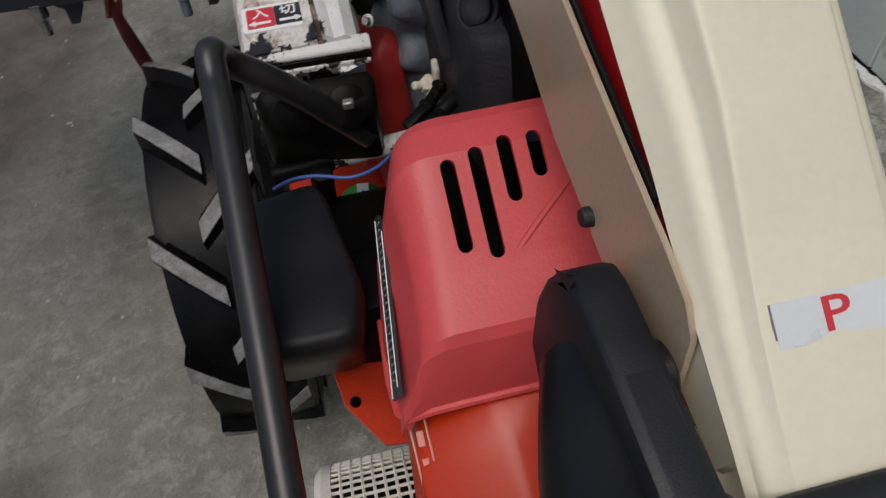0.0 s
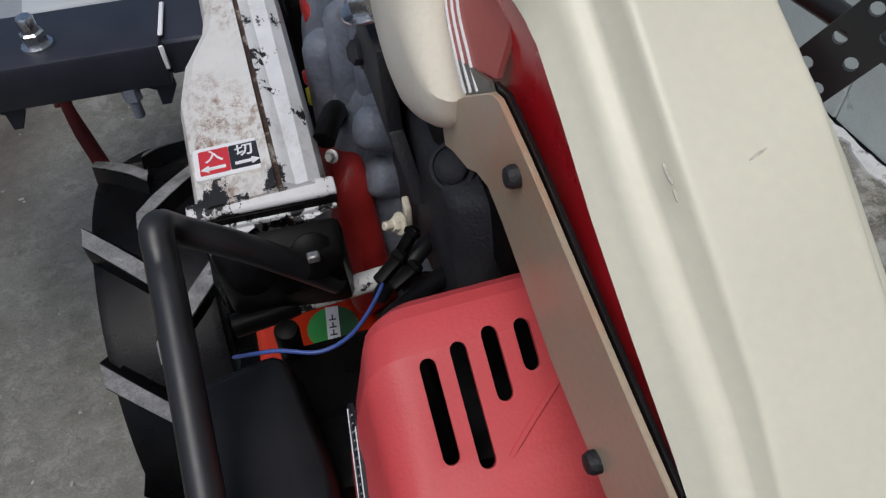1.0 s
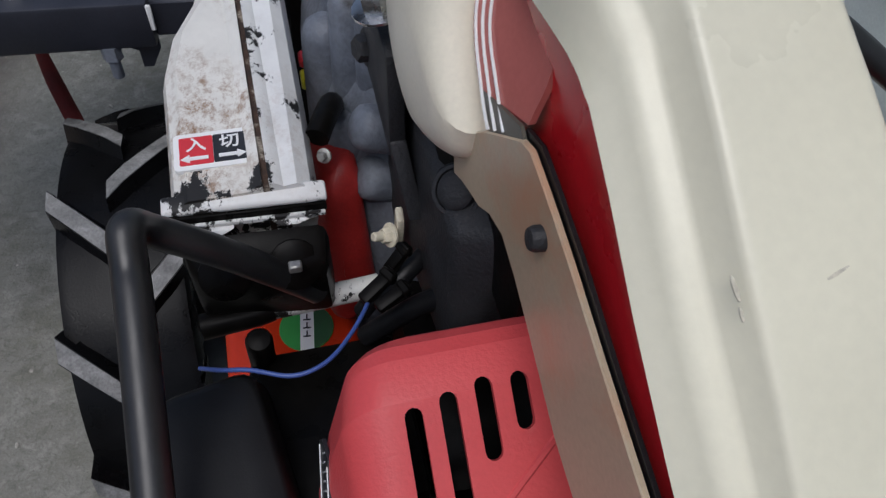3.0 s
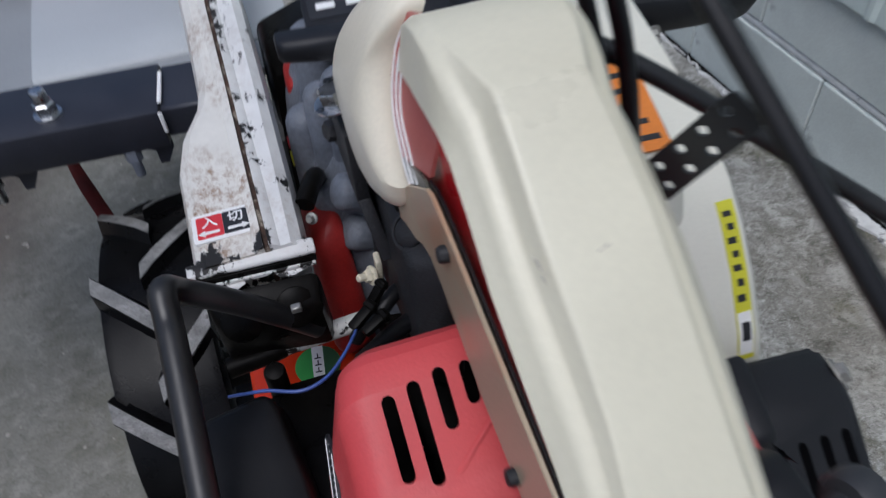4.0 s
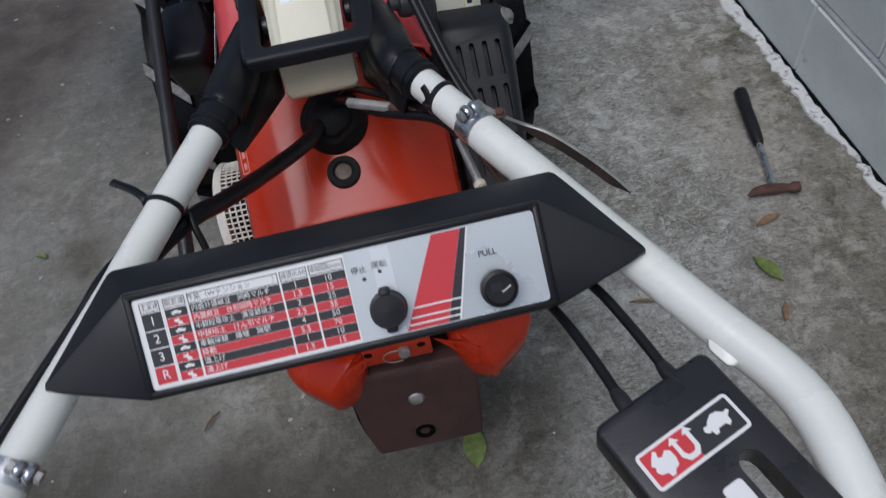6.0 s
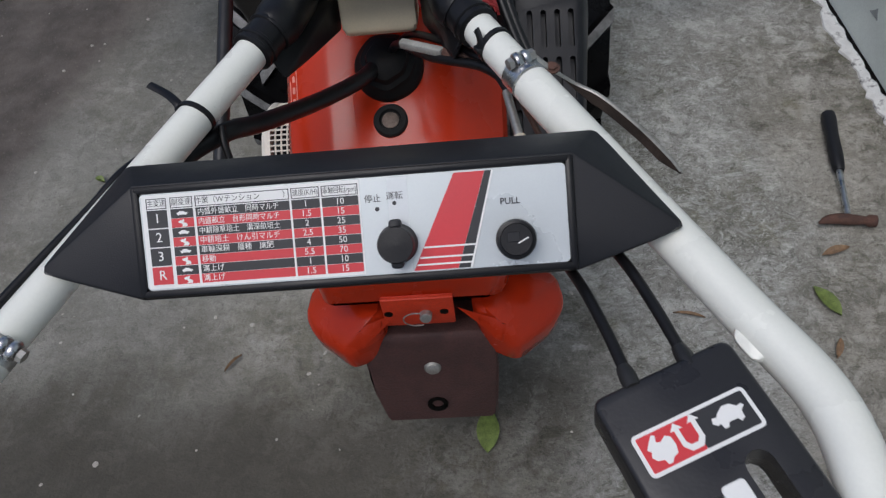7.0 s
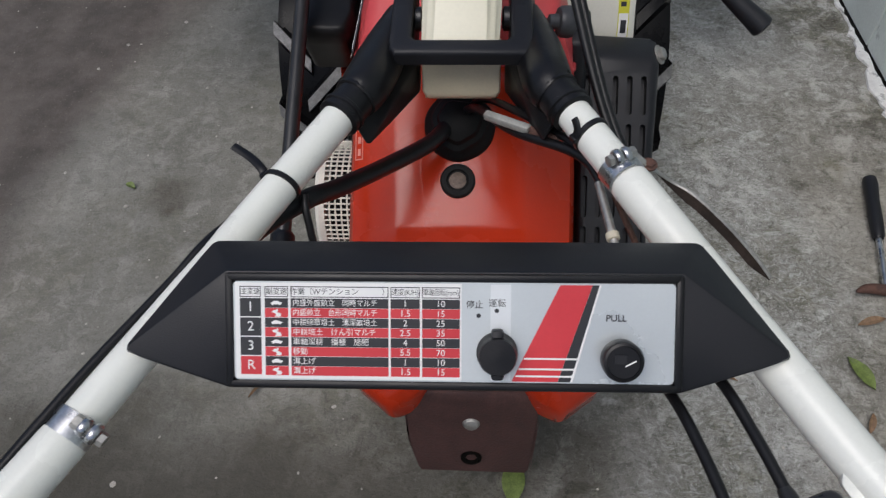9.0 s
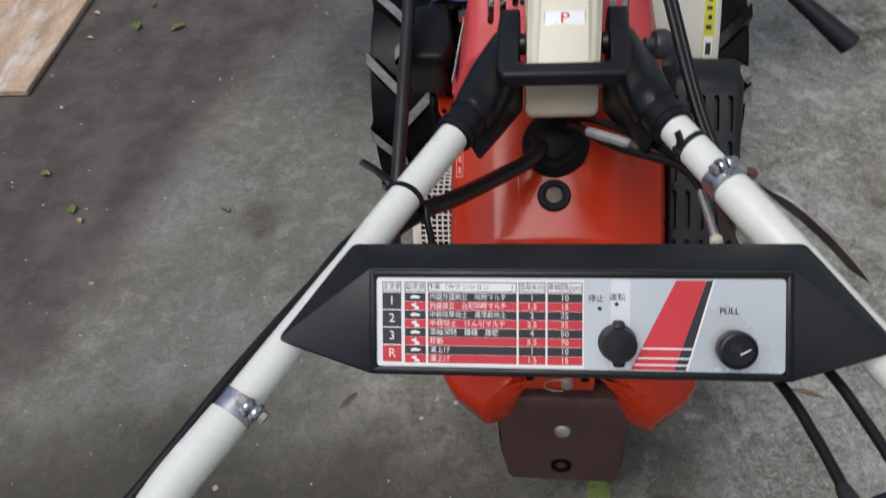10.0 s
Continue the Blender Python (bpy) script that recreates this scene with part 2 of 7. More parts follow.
LEAF = material("green_leaf", (0.13, 0.175, 0.04), 0.5, spread=0.3, scale=90, bump=0.2, dirt=(0.25, 0.18, 0.05), dirt_amount=0.1, dirt_scale=60)
LEAF_PALE = material("bleached_leaf", (0.50, 0.45, 0.34), 0.7, spread=0.2, scale=90, bump=0.2)
LEAF_DRY = material("dry_leaf", (0.22, 0.14, 0.08), 0.7, spread=0.3, scale=90, bump=0.2)
DEBRIS = material("pale_grit", (0.35, 0.33, 0.29), 0.9, spread=0.5, scale=6, bump=0.2)
WALL_PAINT = material("grey_painted_block", (0.61, 0.665, 0.640), 0.75, spread=0.10, scale=6, fine=220, bump=0.35, dirt=(0.26, 0.28, 0.29), dirt_amount=0.14, dirt_scale=7)
MORTAR = material("dark_joint", (0.26, 0.28, 0.285), 0.9, spread=0.3, scale=30, bump=0.4)
WALL_EDGE = material("white_mortar_edge", (0.74, 0.76, 0.77), 0.8, spread=0.12, scale=20, bump=0.4, dirt=(0.3, 0.32, 0.33), dirt_amount=0.2, dirt_scale=22)
FOOT_PAINT = material("broken_white_filler", (0.66, 0.66, 0.64), 0.85, spread=0.15, scale=30, bump=0.5, dirt=(0.04, 0.04, 0.04), dirt_amount=0.46, dirt_scale=30)
CLAD = material("pale_green_sheet_cladding", (0.66, 0.75, 0.715), 0.5, spread=0.05, scale=4, bump=0.05, dirt=(0.3, 0.34, 0.33), dirt_amount=0.1, dirt_scale=5)
WOOD = material("weathered_board", (0.50, 0.36, 0.24), 0.8, spread=0.3, scale=8, fine=90, bump=0.3, dirt=(0.68, 0.60, 0.52), dirt_amount=0.5, dirt_scale=7, stretch=(2.0, 0.6, 1))


def ground_material():
    """Rough concrete with a fibrous pale scuff, darker stains and a film of earth on one side."""
    m = bpy.data.materials.new("concrete_with_earth")
    m.use_nodes = True
    n, l = m.node_tree.nodes, m.node_tree.links
    b = n["Principled BSDF"]
    co = n.new("ShaderNodeTexCoord")

    def noise(scale, detail=6, rough=0.55, dist=0.0, src=None):
        t = n.new("ShaderNodeTexNoise")
        t.inputs["Scale"].default_value, t.inputs["Detail"].default_value = scale, detail
        t.inputs["Roughness"].default_value, t.inputs["Distortion"].default_value = rough, dist
        l.new(src or co.outputs["Object"], t.inputs["Vector"])
        return t.outputs["Fac"]

    def span(value, a, z, lo=0.0, hi=1.0):
        t = n.new("ShaderNodeMapRange")
        t.interpolation_type = 'SMOOTHSTEP'
        for key, v in (("From Min", a), ("From Max", z), ("To Min", lo), ("To Max", hi)):
            t.inputs[key].default_value = v
        l.new(value, t.inputs["Value"])
        return t.outputs["Result"]

    def blend(fac, a, c):
        t = n.new("ShaderNodeMix")
        t.data_type = 'RGBA'
        l.new(fac, t.inputs["Factor"])
        for key, v in (("A", a), ("B", c)):
            if isinstance(v, tuple):
                t.inputs[key].default_value = (*v, 1)
            else:
                l.new(v, t.inputs[key])
        return t.outputs["Result"]

    def math_node(op, a, c):
        t = n.new("ShaderNodeMath")
        t.operation = op
        for i, v in enumerate((a, c)):
            if isinstance(v, (int, float)):
                t.inputs[i].default_value = v
            else:
                l.new(v, t.inputs[i])
        return t.outputs["Value"]

    base = blend(span(noise(2.6, 8, 0.62), 0.36, 0.66), (0.21, 0.205, 0.18), (0.37, 0.365, 0.34))
    warp = n.new("ShaderNodeVectorMath")
    warp.operation = 'SCALE'
    wn_ = n.new("ShaderNodeTexNoise")
    wn_.inputs["Scale"].default_value, wn_.inputs["Detail"].default_value = 14, 4
    l.new(co.outputs["Object"], wn_.inputs["Vector"])
    l.new(wn_.outputs["Color"], warp.inputs[0])
    warp.inputs["Scale"].default_value = 0.05
    bent = n.new("ShaderNodeVectorMath")
    bent.operation = 'ADD'
    l.new(co.outputs["Object"], bent.inputs[0])
    l.new(warp.outputs["Vector"], bent.inputs[1])
    flow = bent.outputs["Vector"]
    base = blend(span(noise(16, 8, 0.72, 0.5, flow), 0.49, 0.60, 0, 0.75), base, (0.50, 0.495, 0.465))
    base = blend(span(noise(44, 7, 0.82, 0.6, flow), 0.50, 0.62, 0, 0.36), base, (0.62, 0.615, 0.58))
    base = blend(span(noise(38, 8, 0.84, 0.6, flow), 0.50, 0.62, 0, 0.55), base, (0.065, 0.063, 0.052))
    base = blend(span(noise(120, 4, 0.7), 0.56, 0.68, 0, 0.55), base, (0.06, 0.057, 0.047))
    base = blend(span(noise(150, 4, 0.7), 0.58, 0.70, 0, 0.55), base, (0.66, 0.65, 0.61))

    def shade(fac, tint):
        t = n.new("ShaderNodeMix")
        t.data_type, t.blend_type = 'RGBA', 'MULTIPLY'
        l.new(fac, t.inputs["Factor"])
        l.new(base, t.inputs["A"])
        t.inputs["B"].default_value = (*tint, 1)
        return t.outputs["Result"]

    # olive film of moss and damp in patches
    base = shade(math_node('MULTIPLY', span(noise(3.4, 6, 0.6), 0.46, 0.60), span(noise(17, 6, 0.7), 0.38, 0.60)), (0.55, 0.54, 0.46))
    base = shade(span(noise(7.5, 5, 0.6), 0.56, 0.70, 0, 0.8), (0.45, 0.44, 0.40))
    # paler, scrubbed strip beside the machine
    sep = n.new("ShaderNodeSeparateXYZ")
    l.new(co.outputs["Object"], sep.inputs["Vector"])
    x, y = sep.outputs["X"], sep.outputs["Y"]
    wob = math_node('MULTIPLY', math_node('SUBTRACT', noise(2.2, 5), 0.5), 0.7)
    strip = math_node('MULTIPLY', span(math_node('ADD', x, wob), 0.15, 0.45), span(math_node('ADD', x, wob), 0.60, 0.95, 1.0, 0.1))
    base = shade(strip, (1.06, 1.07, 1.07))
    # fine pale scratches in several directions, thickest on that strip
    for turn, wide, seed in ((0.5, 150, 0.0), (1.15, 190, 3.0), (2.0, 170, 7.0), (2.6, 210, 11.0)):
        mp = n.new("ShaderNodeMapping")
        mp.inputs["Rotation"].default_value = (0, 0, turn)
        mp.inputs["Location"].default_value = (seed, 0, 0)
        mp.inputs["Scale"].default_value = (0.10, 1.0, 1.0)
        l.new(flow, mp.inputs["Vector"])
        line = math_node('MULTIPLY', span(noise(wide, 3, 0.6, 0.3, mp.outputs["Vector"]), 0.56, 0.64), span(noise(6 + seed, 4, 0.6), 0.44, 0.60))
        base = blend(math_node('MULTIPLY', line, math_node('ADD', math_node('MULTIPLY', strip, 0.16), 0.10)), base, (0.60, 0.60, 0.57))
        base = blend(math_node('MULTIPLY', span(noise(wide * 0.8, 3, 0.6, 0.3, mp.outputs["Vector"]), 0.58, 0.66), 0.16), base, (0.09, 0.088, 0.078))
    # scuffs of worn cement on the strip, a few centimetres long, over browner grime
    base = blend(math_node('MULTIPLY', strip, span(noise(5, 6, 0.7), 0.42, 0.60, 0, 0.5)), base, (0.145, 0.137, 0.115))
    for turn, wide, seed in ((0.75, 62, 2.0), (1.25, 78, 5.0), (2.35, 70, 9.0)):
        mp = n.new("ShaderNodeMapping")
        mp.inputs["Rotation"].default_value = (0, 0, turn)
        mp.inputs["Location"].default_value = (seed, seed, 0)
        mp.inputs["Scale"].default_value = (0.5, 1.0, 1.0)
        l.new(flow, mp.inputs["Vector"])
        scuff = math_node('MULTIPLY', span(noise(wide, 6, 0.75, 0.8, mp.outputs["Vector"]), 0.53, 0.60), span(noise(4 + seed * 0.5, 4, 0.6), 0.42, 0.58))
        base = blend(math_node('MULTIPLY', scuff, math_node('MULTIPLY', strip, 0.42)), base, (0.54, 0.55, 0.53))
    # pitted aggregate on the strip: dark pits and pale grains about a centimetre across
    base = blend(math_node('MULTIPLY', strip, span(noise(70, 5, 0.8, 1.2, flow), 0.54, 0.62, 0, 0.55)), base, (0.07, 0.068, 0.058))
    base = blend(math_node('MULTIPLY', strip, span(noise(85, 5, 0.8, 1.4, flow), 0.55, 0.63, 0, 0.55)), base, (0.62, 0.62, 0.59))
    # duller, browner band along the foot of the cladding
    base = shade(math_node('MULTIPLY', span(math_node('ADD', x, wob), 0.62, 0.85), span(y, 1.3, 0.6)), (0.80, 0.77, 0.72))
    # duller, more even ground on the other side, and darker, browner ground in front
    base = shade(span(math_node('ADD', x, wob), -0.35, 0.30, 1.0, 0.0), (0.92, 0.91, 0.86))
    base = blend(span(math_node('ADD', x, wob), -0.45, 0.20, 0.55, 0.0), base, (0.215, 0.208, 0.178))
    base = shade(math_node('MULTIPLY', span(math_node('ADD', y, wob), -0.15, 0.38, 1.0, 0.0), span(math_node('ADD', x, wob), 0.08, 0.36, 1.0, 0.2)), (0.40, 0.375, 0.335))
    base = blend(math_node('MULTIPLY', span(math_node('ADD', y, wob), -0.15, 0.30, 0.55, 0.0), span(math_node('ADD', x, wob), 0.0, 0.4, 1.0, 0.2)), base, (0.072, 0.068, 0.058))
    # darker, slightly cooler concrete along that side
    base = shade(math_node('MULTIPLY', span(math_node('ADD', x, wob), -1.05, -0.78), span(math_node('ADD', x, wob), -0.50, -0.22, 1.0, 0.0)), (0.86, 0.87, 0.88))
    # old damp stain beside the machine
    far = n.new("ShaderNodeVectorMath")
    far.operation = 'DISTANCE'
    l.new(flow, far.inputs[0])
    far.inputs[1].default_value = (-0.68, 0.66, 0.055)
    base = shade(span(far.outputs["Value"], 0.045, 0.085, 0.7, 0.0), (0.5, 0.47, 0.43))
    # earth: beyond a bent border
    wob2 = math_node('MULTIPLY', math_node('SUBTRACT', noise(1.6, 6), 0.5), 0.5)
    side = math_node('SUBTRACT', math_node('MULTIPLY', x, -0.96), math_node('MULTIPLY', y, -0.28))
    edge = span(math_node('ADD', side, wob2), 1.05, 1.27)
    earth = blend(span(noise(7, 8, 0.65), 0.35, 0.7), (0.066, 0.057, 0.050), (0.130, 0.112, 0.098))
    earth = blend(span(noise(130, 3), 0.62, 0.72), earth, (0.17, 0.15, 0.12))
    base = blend(math_node('MULTIPLY', edge, 0.93), base, earth)
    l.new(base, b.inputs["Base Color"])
    b.inputs["Roughness"].default_value = 0.88
    b.inputs["Specular IOR Level"].default_value = 0.25
    bp = n.new("ShaderNodeBump")
    bp.inputs["Strength"].default_value, bp.inputs["Distance"].default_value = 0.6, 0.006
    l.new(math_node('ADD', noise(40, 6, 0.7), math_node('MULTIPLY', noise(180, 3), 0.5)), bp.inputs["Height"])
    l.new(bp.outputs["Normal"], b.inputs["Normal"])
    return m


GROUND = ground_material()


# ---- mesh helpers ----
def part(name, bm, mat, parent=None, label="", angle=38):
    """Links a bmesh, built in world space, as one mesh object under a thing or a part."""
    bmesh.ops.recalc_face_normals(bm, faces=bm.faces)
    for f in bm.faces:
        f.smooth = True
    me = bpy.data.meshes.new(name)
    bm.to_mesh(me)
    bm.free()
    return link(name, me, mat, parent, label, angle)


def link(name, me, mat, parent=None, label="", angle=38):
    me.set_sharp_from_angle(angle=radians(angle))
    if mat is not None:
        me.materials.clear()
        me.materials.append(mat)
    ob = new(name, me)
    if parent is not None:
        ob.parent = parent
        if parent.data is None:
            ob.matrix_parent_inverse = parent.matrix_basis.inverted()
    if label:
        ob["label"] = label
    return ob


def thing(name, at, label, category, group=""):
    ob = new(name)
    ob.matrix_basis = Matrix.Translation(at)
    ob.empty_display_size = 0.05
    return tagged(ob, label, category, group)


def frame_of(origin, xdir, ydir):
    """A pose from an origin and two directions."""
    x = Vector(xdir).normalized()
    z = x.cross(Vector(ydir)).normalized()
    y = z.cross(x)
    m = Matrix((x, y, z)).transposed().to_4x4()
    m.translation = origin
    return m


def box(bm, c, s, bevel=0.0, seg=2, m=None):
    """A box with bevelled edges, centre c and size s, under the pose m."""
    made = bmesh.ops.create_cube(bm, size=1.0)["verts"]
    bmesh.ops.scale(bm, vec=s, verts=made)
    bmesh.ops.translate(bm, vec=c, verts=made)
    if bevel:
        edges = list({e for v in made for e in v.link_edges})
        got = bmesh.ops.bevel(bm, geom=edges, offset=min(bevel, min(s) * 0.49), segments=seg, profile=0.5, affect='EDGES')
        made = list({v for f in got["faces"] for v in f.verts} | {v for v in made if v.is_valid})
    if m is not None:
        bmesh.ops.transform(bm, matrix=m, verts=made)
    return made


def hull(bm, pts, bevel=0.0, seg=2):
    """The convex solid of some corners, its edges rounded."""
    vs = [bm.verts.new(p) for p in pts]
    bmesh.ops.convex_hull(bm, input=vs)
    loose = [v for v in vs if v.is_valid and not v.link_faces]
    if loose:
        bmesh.ops.delete(bm, geom=loose, context='VERTS')
    vs = [v for v in vs if v.is_valid]
    faces = list({f for v in vs for f in v.link_faces})
    bmesh.ops.dissolve_limit(bm, angle_limit=radians(2), verts=vs, edges=list({e for f in faces for e in f.edges}))
    if bevel:
        vs = [v for v in vs if v.is_valid]
        edges = list({e for v in vs for e in v.link_edges})
        bmesh.ops.bevel(bm, geom=edges, offset=bevel, segments=seg, profile=0.5, affect='EDGES')


def prism(bm, pts, depth, m, bevel=0.0, seg=2):
    """A flat outline (x, y), from z 0 down to -depth, its top edge rounded, under the pose m."""
    vs = [bm.verts.new((x, y, 0)) for x, y in pts]
    f = bm.faces.new(vs)
    got = bmesh.ops.extrude_face_region(bm, geom=[f])
    low = [v for v in got["geom"] if isinstance(v, bmesh.types.BMVert)]
    bmesh.ops.translate(bm, vec=(0, 0, -depth), verts=low)
    allv = vs + low
    if bevel:
        edges = [e for e in f.edges] if f.is_valid else [e for v in vs for e in v.link_edges if e.other_vert(v) in vs]
        before = set(bm.verts) - set(allv)
        bmesh.ops.bevel(bm, geom=edges, offset=bevel, segments=seg, profile=0.5, affect='EDGES')
        allv = [v for v in bm.verts if v not in before]
    bmesh.ops.transform(bm, matrix=m, verts=[v for v in allv if v.is_valid])


def loft(bm, rings, caps=True, closed=True):
    """Skins rings of equal length."""
    rows = [[bm.verts.new(p) for p in r] for r in rings]
    k = len(rows[0])
    for a, c in zip(rows, rows[1:]):
        for i in range(k if closed else k - 1):
            j = (i + 1) % k
            bm.faces.new((a[i], a[j], c[j], c[i]))
    if caps:
        bm.faces.new(rows[0])
        bm.faces.new(rows[-1])
    return rows


def curve(pts, steps=8):
    """A smooth line through points (Catmull-Rom)."""
    p = [Vector(q) for q in pts]
    if len(p) < 3:
        return p
    p = [p[0] * 2 - p[1], *p, p[-1] * 2 - p[-2]]
    out = []
    for a, b, c, d in zip(p, p[1:], p[2:], p[3:]):
        for i in range(steps):
            t = i / steps
            out.append(0.5 * (2 * b + (c - a) * t + (2 * a - 5 * b + 4 * c - d) * t * t + (3 * b - a - 3 * c + d) * t ** 3))
    out.append(p[-2])
    return out


def tube(bm, pts, r, seg=12, flat=1.0):
    """A round bar along a line; r is one radius or one for each point."""
    pts = [Vector(q) for q in pts]
    radii = [r] * len(pts) if isinstance(r, (int, float)) else r
    side = None
    rings = []
    for i, q in enumerate(pts):
        d = (pts[min(i + 1, len(pts) - 1)] - pts[max(i - 1, 0)]).normalized()
        if side is None:
            side = d.orthogonal().normalized() if abs(d.z) > 0.95 else d.cross(Vector((0, 0, 1))).normalized()
        side = (side - d * side.dot(d)).normalized()
        up = d.cross(side)
        rings.append([q + (side * math.cos(a) + up * math.sin(a) * flat) * radii[i] for a in (2 * math.pi * k / seg for k in range(seg))])
    loft(bm, rings)


def lathe(bm, profile, m, seg=24, caps=True):
    """Turns (radius, height) about the z axis of the pose m."""
    rings = [[m @ Vector((r * math.cos(a), r * math.sin(a), h)) for a in (2 * math.pi * k / seg for k in range(seg))] for r, h in profile]
    loft(bm, rings, caps)


def bolt(bm, m, r=0.008, h=0.006, shank=0.0):
    """A hex head with its washer, and a shank above it if wanted."""
    lathe(bm, [(r * 1.5, 0), (r * 1.5, 0.0015), (r * 1.1, 0.002)], m, 16)
    lathe(bm, [(r, 0.001), (r, h * 0.85), (r * 0.85, h)], m, 6)
    if shank:
        lathe(bm, [(r * 0.6, h * 0.8), (r * 0.6, h + shank), (r * 0.45, h + shank + 0.001)], m, 12)


def z_to(origin, direction):
    return Matrix.Translation(origin) @ Vector(direction).to_track_quat('Z', 'Y').to_matrix().to_4x4()


def carved(name, bm, cutters, mat, parent, label="", angle=38):
    """A solid with holes cut through it."""
    bmesh.ops.recalc_face_normals(bm, faces=bm.faces)
    me, cm = bpy.data.meshes.new("solid"), bpy.data.meshes.new("holes")
    bm.to_mesh(me)
    bmesh.ops.recalc_face_normals(cutters, faces=cutters.faces)
    cutters.to_mesh(cm)
    bm.free(), cutters.free()
    a, c = new("solid", me), new("holes", cm)
    mod = a.modifiers.new("cut", 'BOOLEAN')
    mod.operation, mod.object, mod.solver = 'DIFFERENCE', c, 'EXACT'
    done = bpy.data.meshes.new_from_object(a.evaluated_get(bpy.context.evaluated_depsgraph_get()))
    bpy.data.objects.remove(a), bpy.data.objects.remove(c)
    done.name = name
    for f in done.polygons:
        f.use_smooth = True
    return link(name, done, mat, parent, label, angle)


def lettering(name, body, size, m, mat, parent, align='CENTER', fit=0.0, bold=0.0):
    """Raised print in the built-in font, its middle or start at the pose m."""
    cu = bpy.data.curves.new("text", 'FONT')
    cu.body, cu.size, cu.extrude, cu.align_x, cu.align_y = body, size, 0.00015, align, 'CENTER'
    cu.offset = bold
    cu.resolution_u = 3
    t = new("text", cu)
    me = bpy.data.meshes.new_from_object(t.evaluated_get(bpy.context.evaluated_depsgraph_get()))
    bpy.data.objects.remove(t)
    bpy.data.curves.remove(cu)
    if fit and len(me.vertices):
        xs = [v.co.x for v in me.vertices]
        w = max(xs) - min(xs)
        if w > 0:
            me.transform(Matrix.Diagonal((min(1.0, fit / w) if fit > 0 else -fit / w, 1, 1, 1)))
    me.transform(m)
    me.name = name
    return link(name, me, mat, parent)


def capsule(cx, cy, w, h, seg=6):
    """An upright slot outline."""
    r = w / 2
    top = [(cx + r * math.cos(a), cy + h / 2 - r + r * math.sin(a)) for a in (math.pi * k / seg for k in range(seg + 1))]
    low = [(cx - r * math.cos(a), cy - h / 2 + r - r * math.sin(a)) for a in (math.pi * k / seg for k in range(seg + 1))]
    return top + low


def rounded(w, h, r, seg=4, cx=0.0, cy=0.0):
    """A rounded rectangle's outline."""
    out = []
    for sx, sy, a0 in ((1, 1, 0), (-1, 1, 90), (-1, -1, 180), (1, -1, 270)):
        for k in range(seg + 1):
            a = radians(a0 + 90 * k / seg)
            out.append((cx + sx * (w / 2 - r) + r * math.cos(a), cy + sy * (h / 2 - r) + r * math.sin(a)))
    return out


# ---- ground and wall ----
bm = bmesh.new()
bmesh.ops.create_grid(bm, x_segments=8, y_segments=8, size=60)
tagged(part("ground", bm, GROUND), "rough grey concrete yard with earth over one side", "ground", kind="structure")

# the wall stands along the machine's side, slightly askew
WALL = frame_of((1.085, 0.3, 0), (-0.05, 1, 0), (0, 0, 1))   # x along the wall, y up, z out of the wall, towards its back


def on_wall(u, v, d=0.0):
    """A place u along the wall, v up and d in front of its face."""
    return WALL @ Vector((u, v, -d))


wall = tagged(new("wall_east"), "grey painted concrete block wall with sheet cladding above", "wall", kind="structure")
wall.matrix_basis = Matrix.Translation((1.3, 1.0, 0))
bm = bmesh.new()
box(bm, (1.0, 1.5, 0.11), (8.0, 3.0, 0.18), m=WALL)
part("wall_core", bm, MORTAR, wall)
bm = bmesh.new()
box(bm, (1.0, 0.205, 0.012), (8.0, 0.018, 0.024), 0.004, m=WALL)
part("ledge", bm, WALL_EDGE, wall, "white chipped mortar edge")
bm = bmesh.new()
rng = random.Random(4)
rows = []
w = 0.02
for k in range(420):
    u = -2.6 + k * 0.018
    w = min(0.034, max(0.001, w + rng.uniform(-0.010, 0.010)))
    back = 0.010 + rng.uniform(0, 0.007)
    rows.append([on_wall(u, -0.01, back), on_wall(u, 0.004 + rng.uniform(0, 0.008), back), on_wall(u + rng.uniform(-0.006, 0.006), 0.003 + rng.uniform(0, 0.004), back + w), on_wall(u, -0.01, back + w + 0.003)])
loft(bm, rows)
filler = part("footing_filler", bm, FOOT_PAINT, wall, "broken white filler along the foot of the wall", 20)
bm = bmesh.new()
rows = []
for k in range(160):
    u = -2.6 + k * 0.05
    e = 0.012 + rng.uniform(-0.003, 0.006)
    rows.append([on_wall(u, -0.01, -0.004), on_wall(u, 0.006 + rng.uniform(0, 0.004), -0.004), on_wall(u, 0.0025, e), on_wall(u, -0.01, e)])
loft(bm, rows)
part("footing_gap", bm, GRIME, wall, "dark gap line along the foot of the wall", 20)
bm = bmesh.new()
prism(bm, [(-0.022, -0.010), (0.020, -0.008), (0.012, 0.003), (0.004, 0.014), (-0.004, 0.004)], 0.0016, frame_of(on_wall(0.62, 0.112, 0.0042), (0.05, -1, 0), (0, 0, 1)))
part("wall_chip", bm, MORTAR, wall, "chipped spot in the paint")

# ---- the tiller ----
MX = 0.010
tiller = thing("walk_behind_tiller", (MX, 0.6, 0), "red and cream walk-behind tiller with white handlebars on concrete", "tiller")


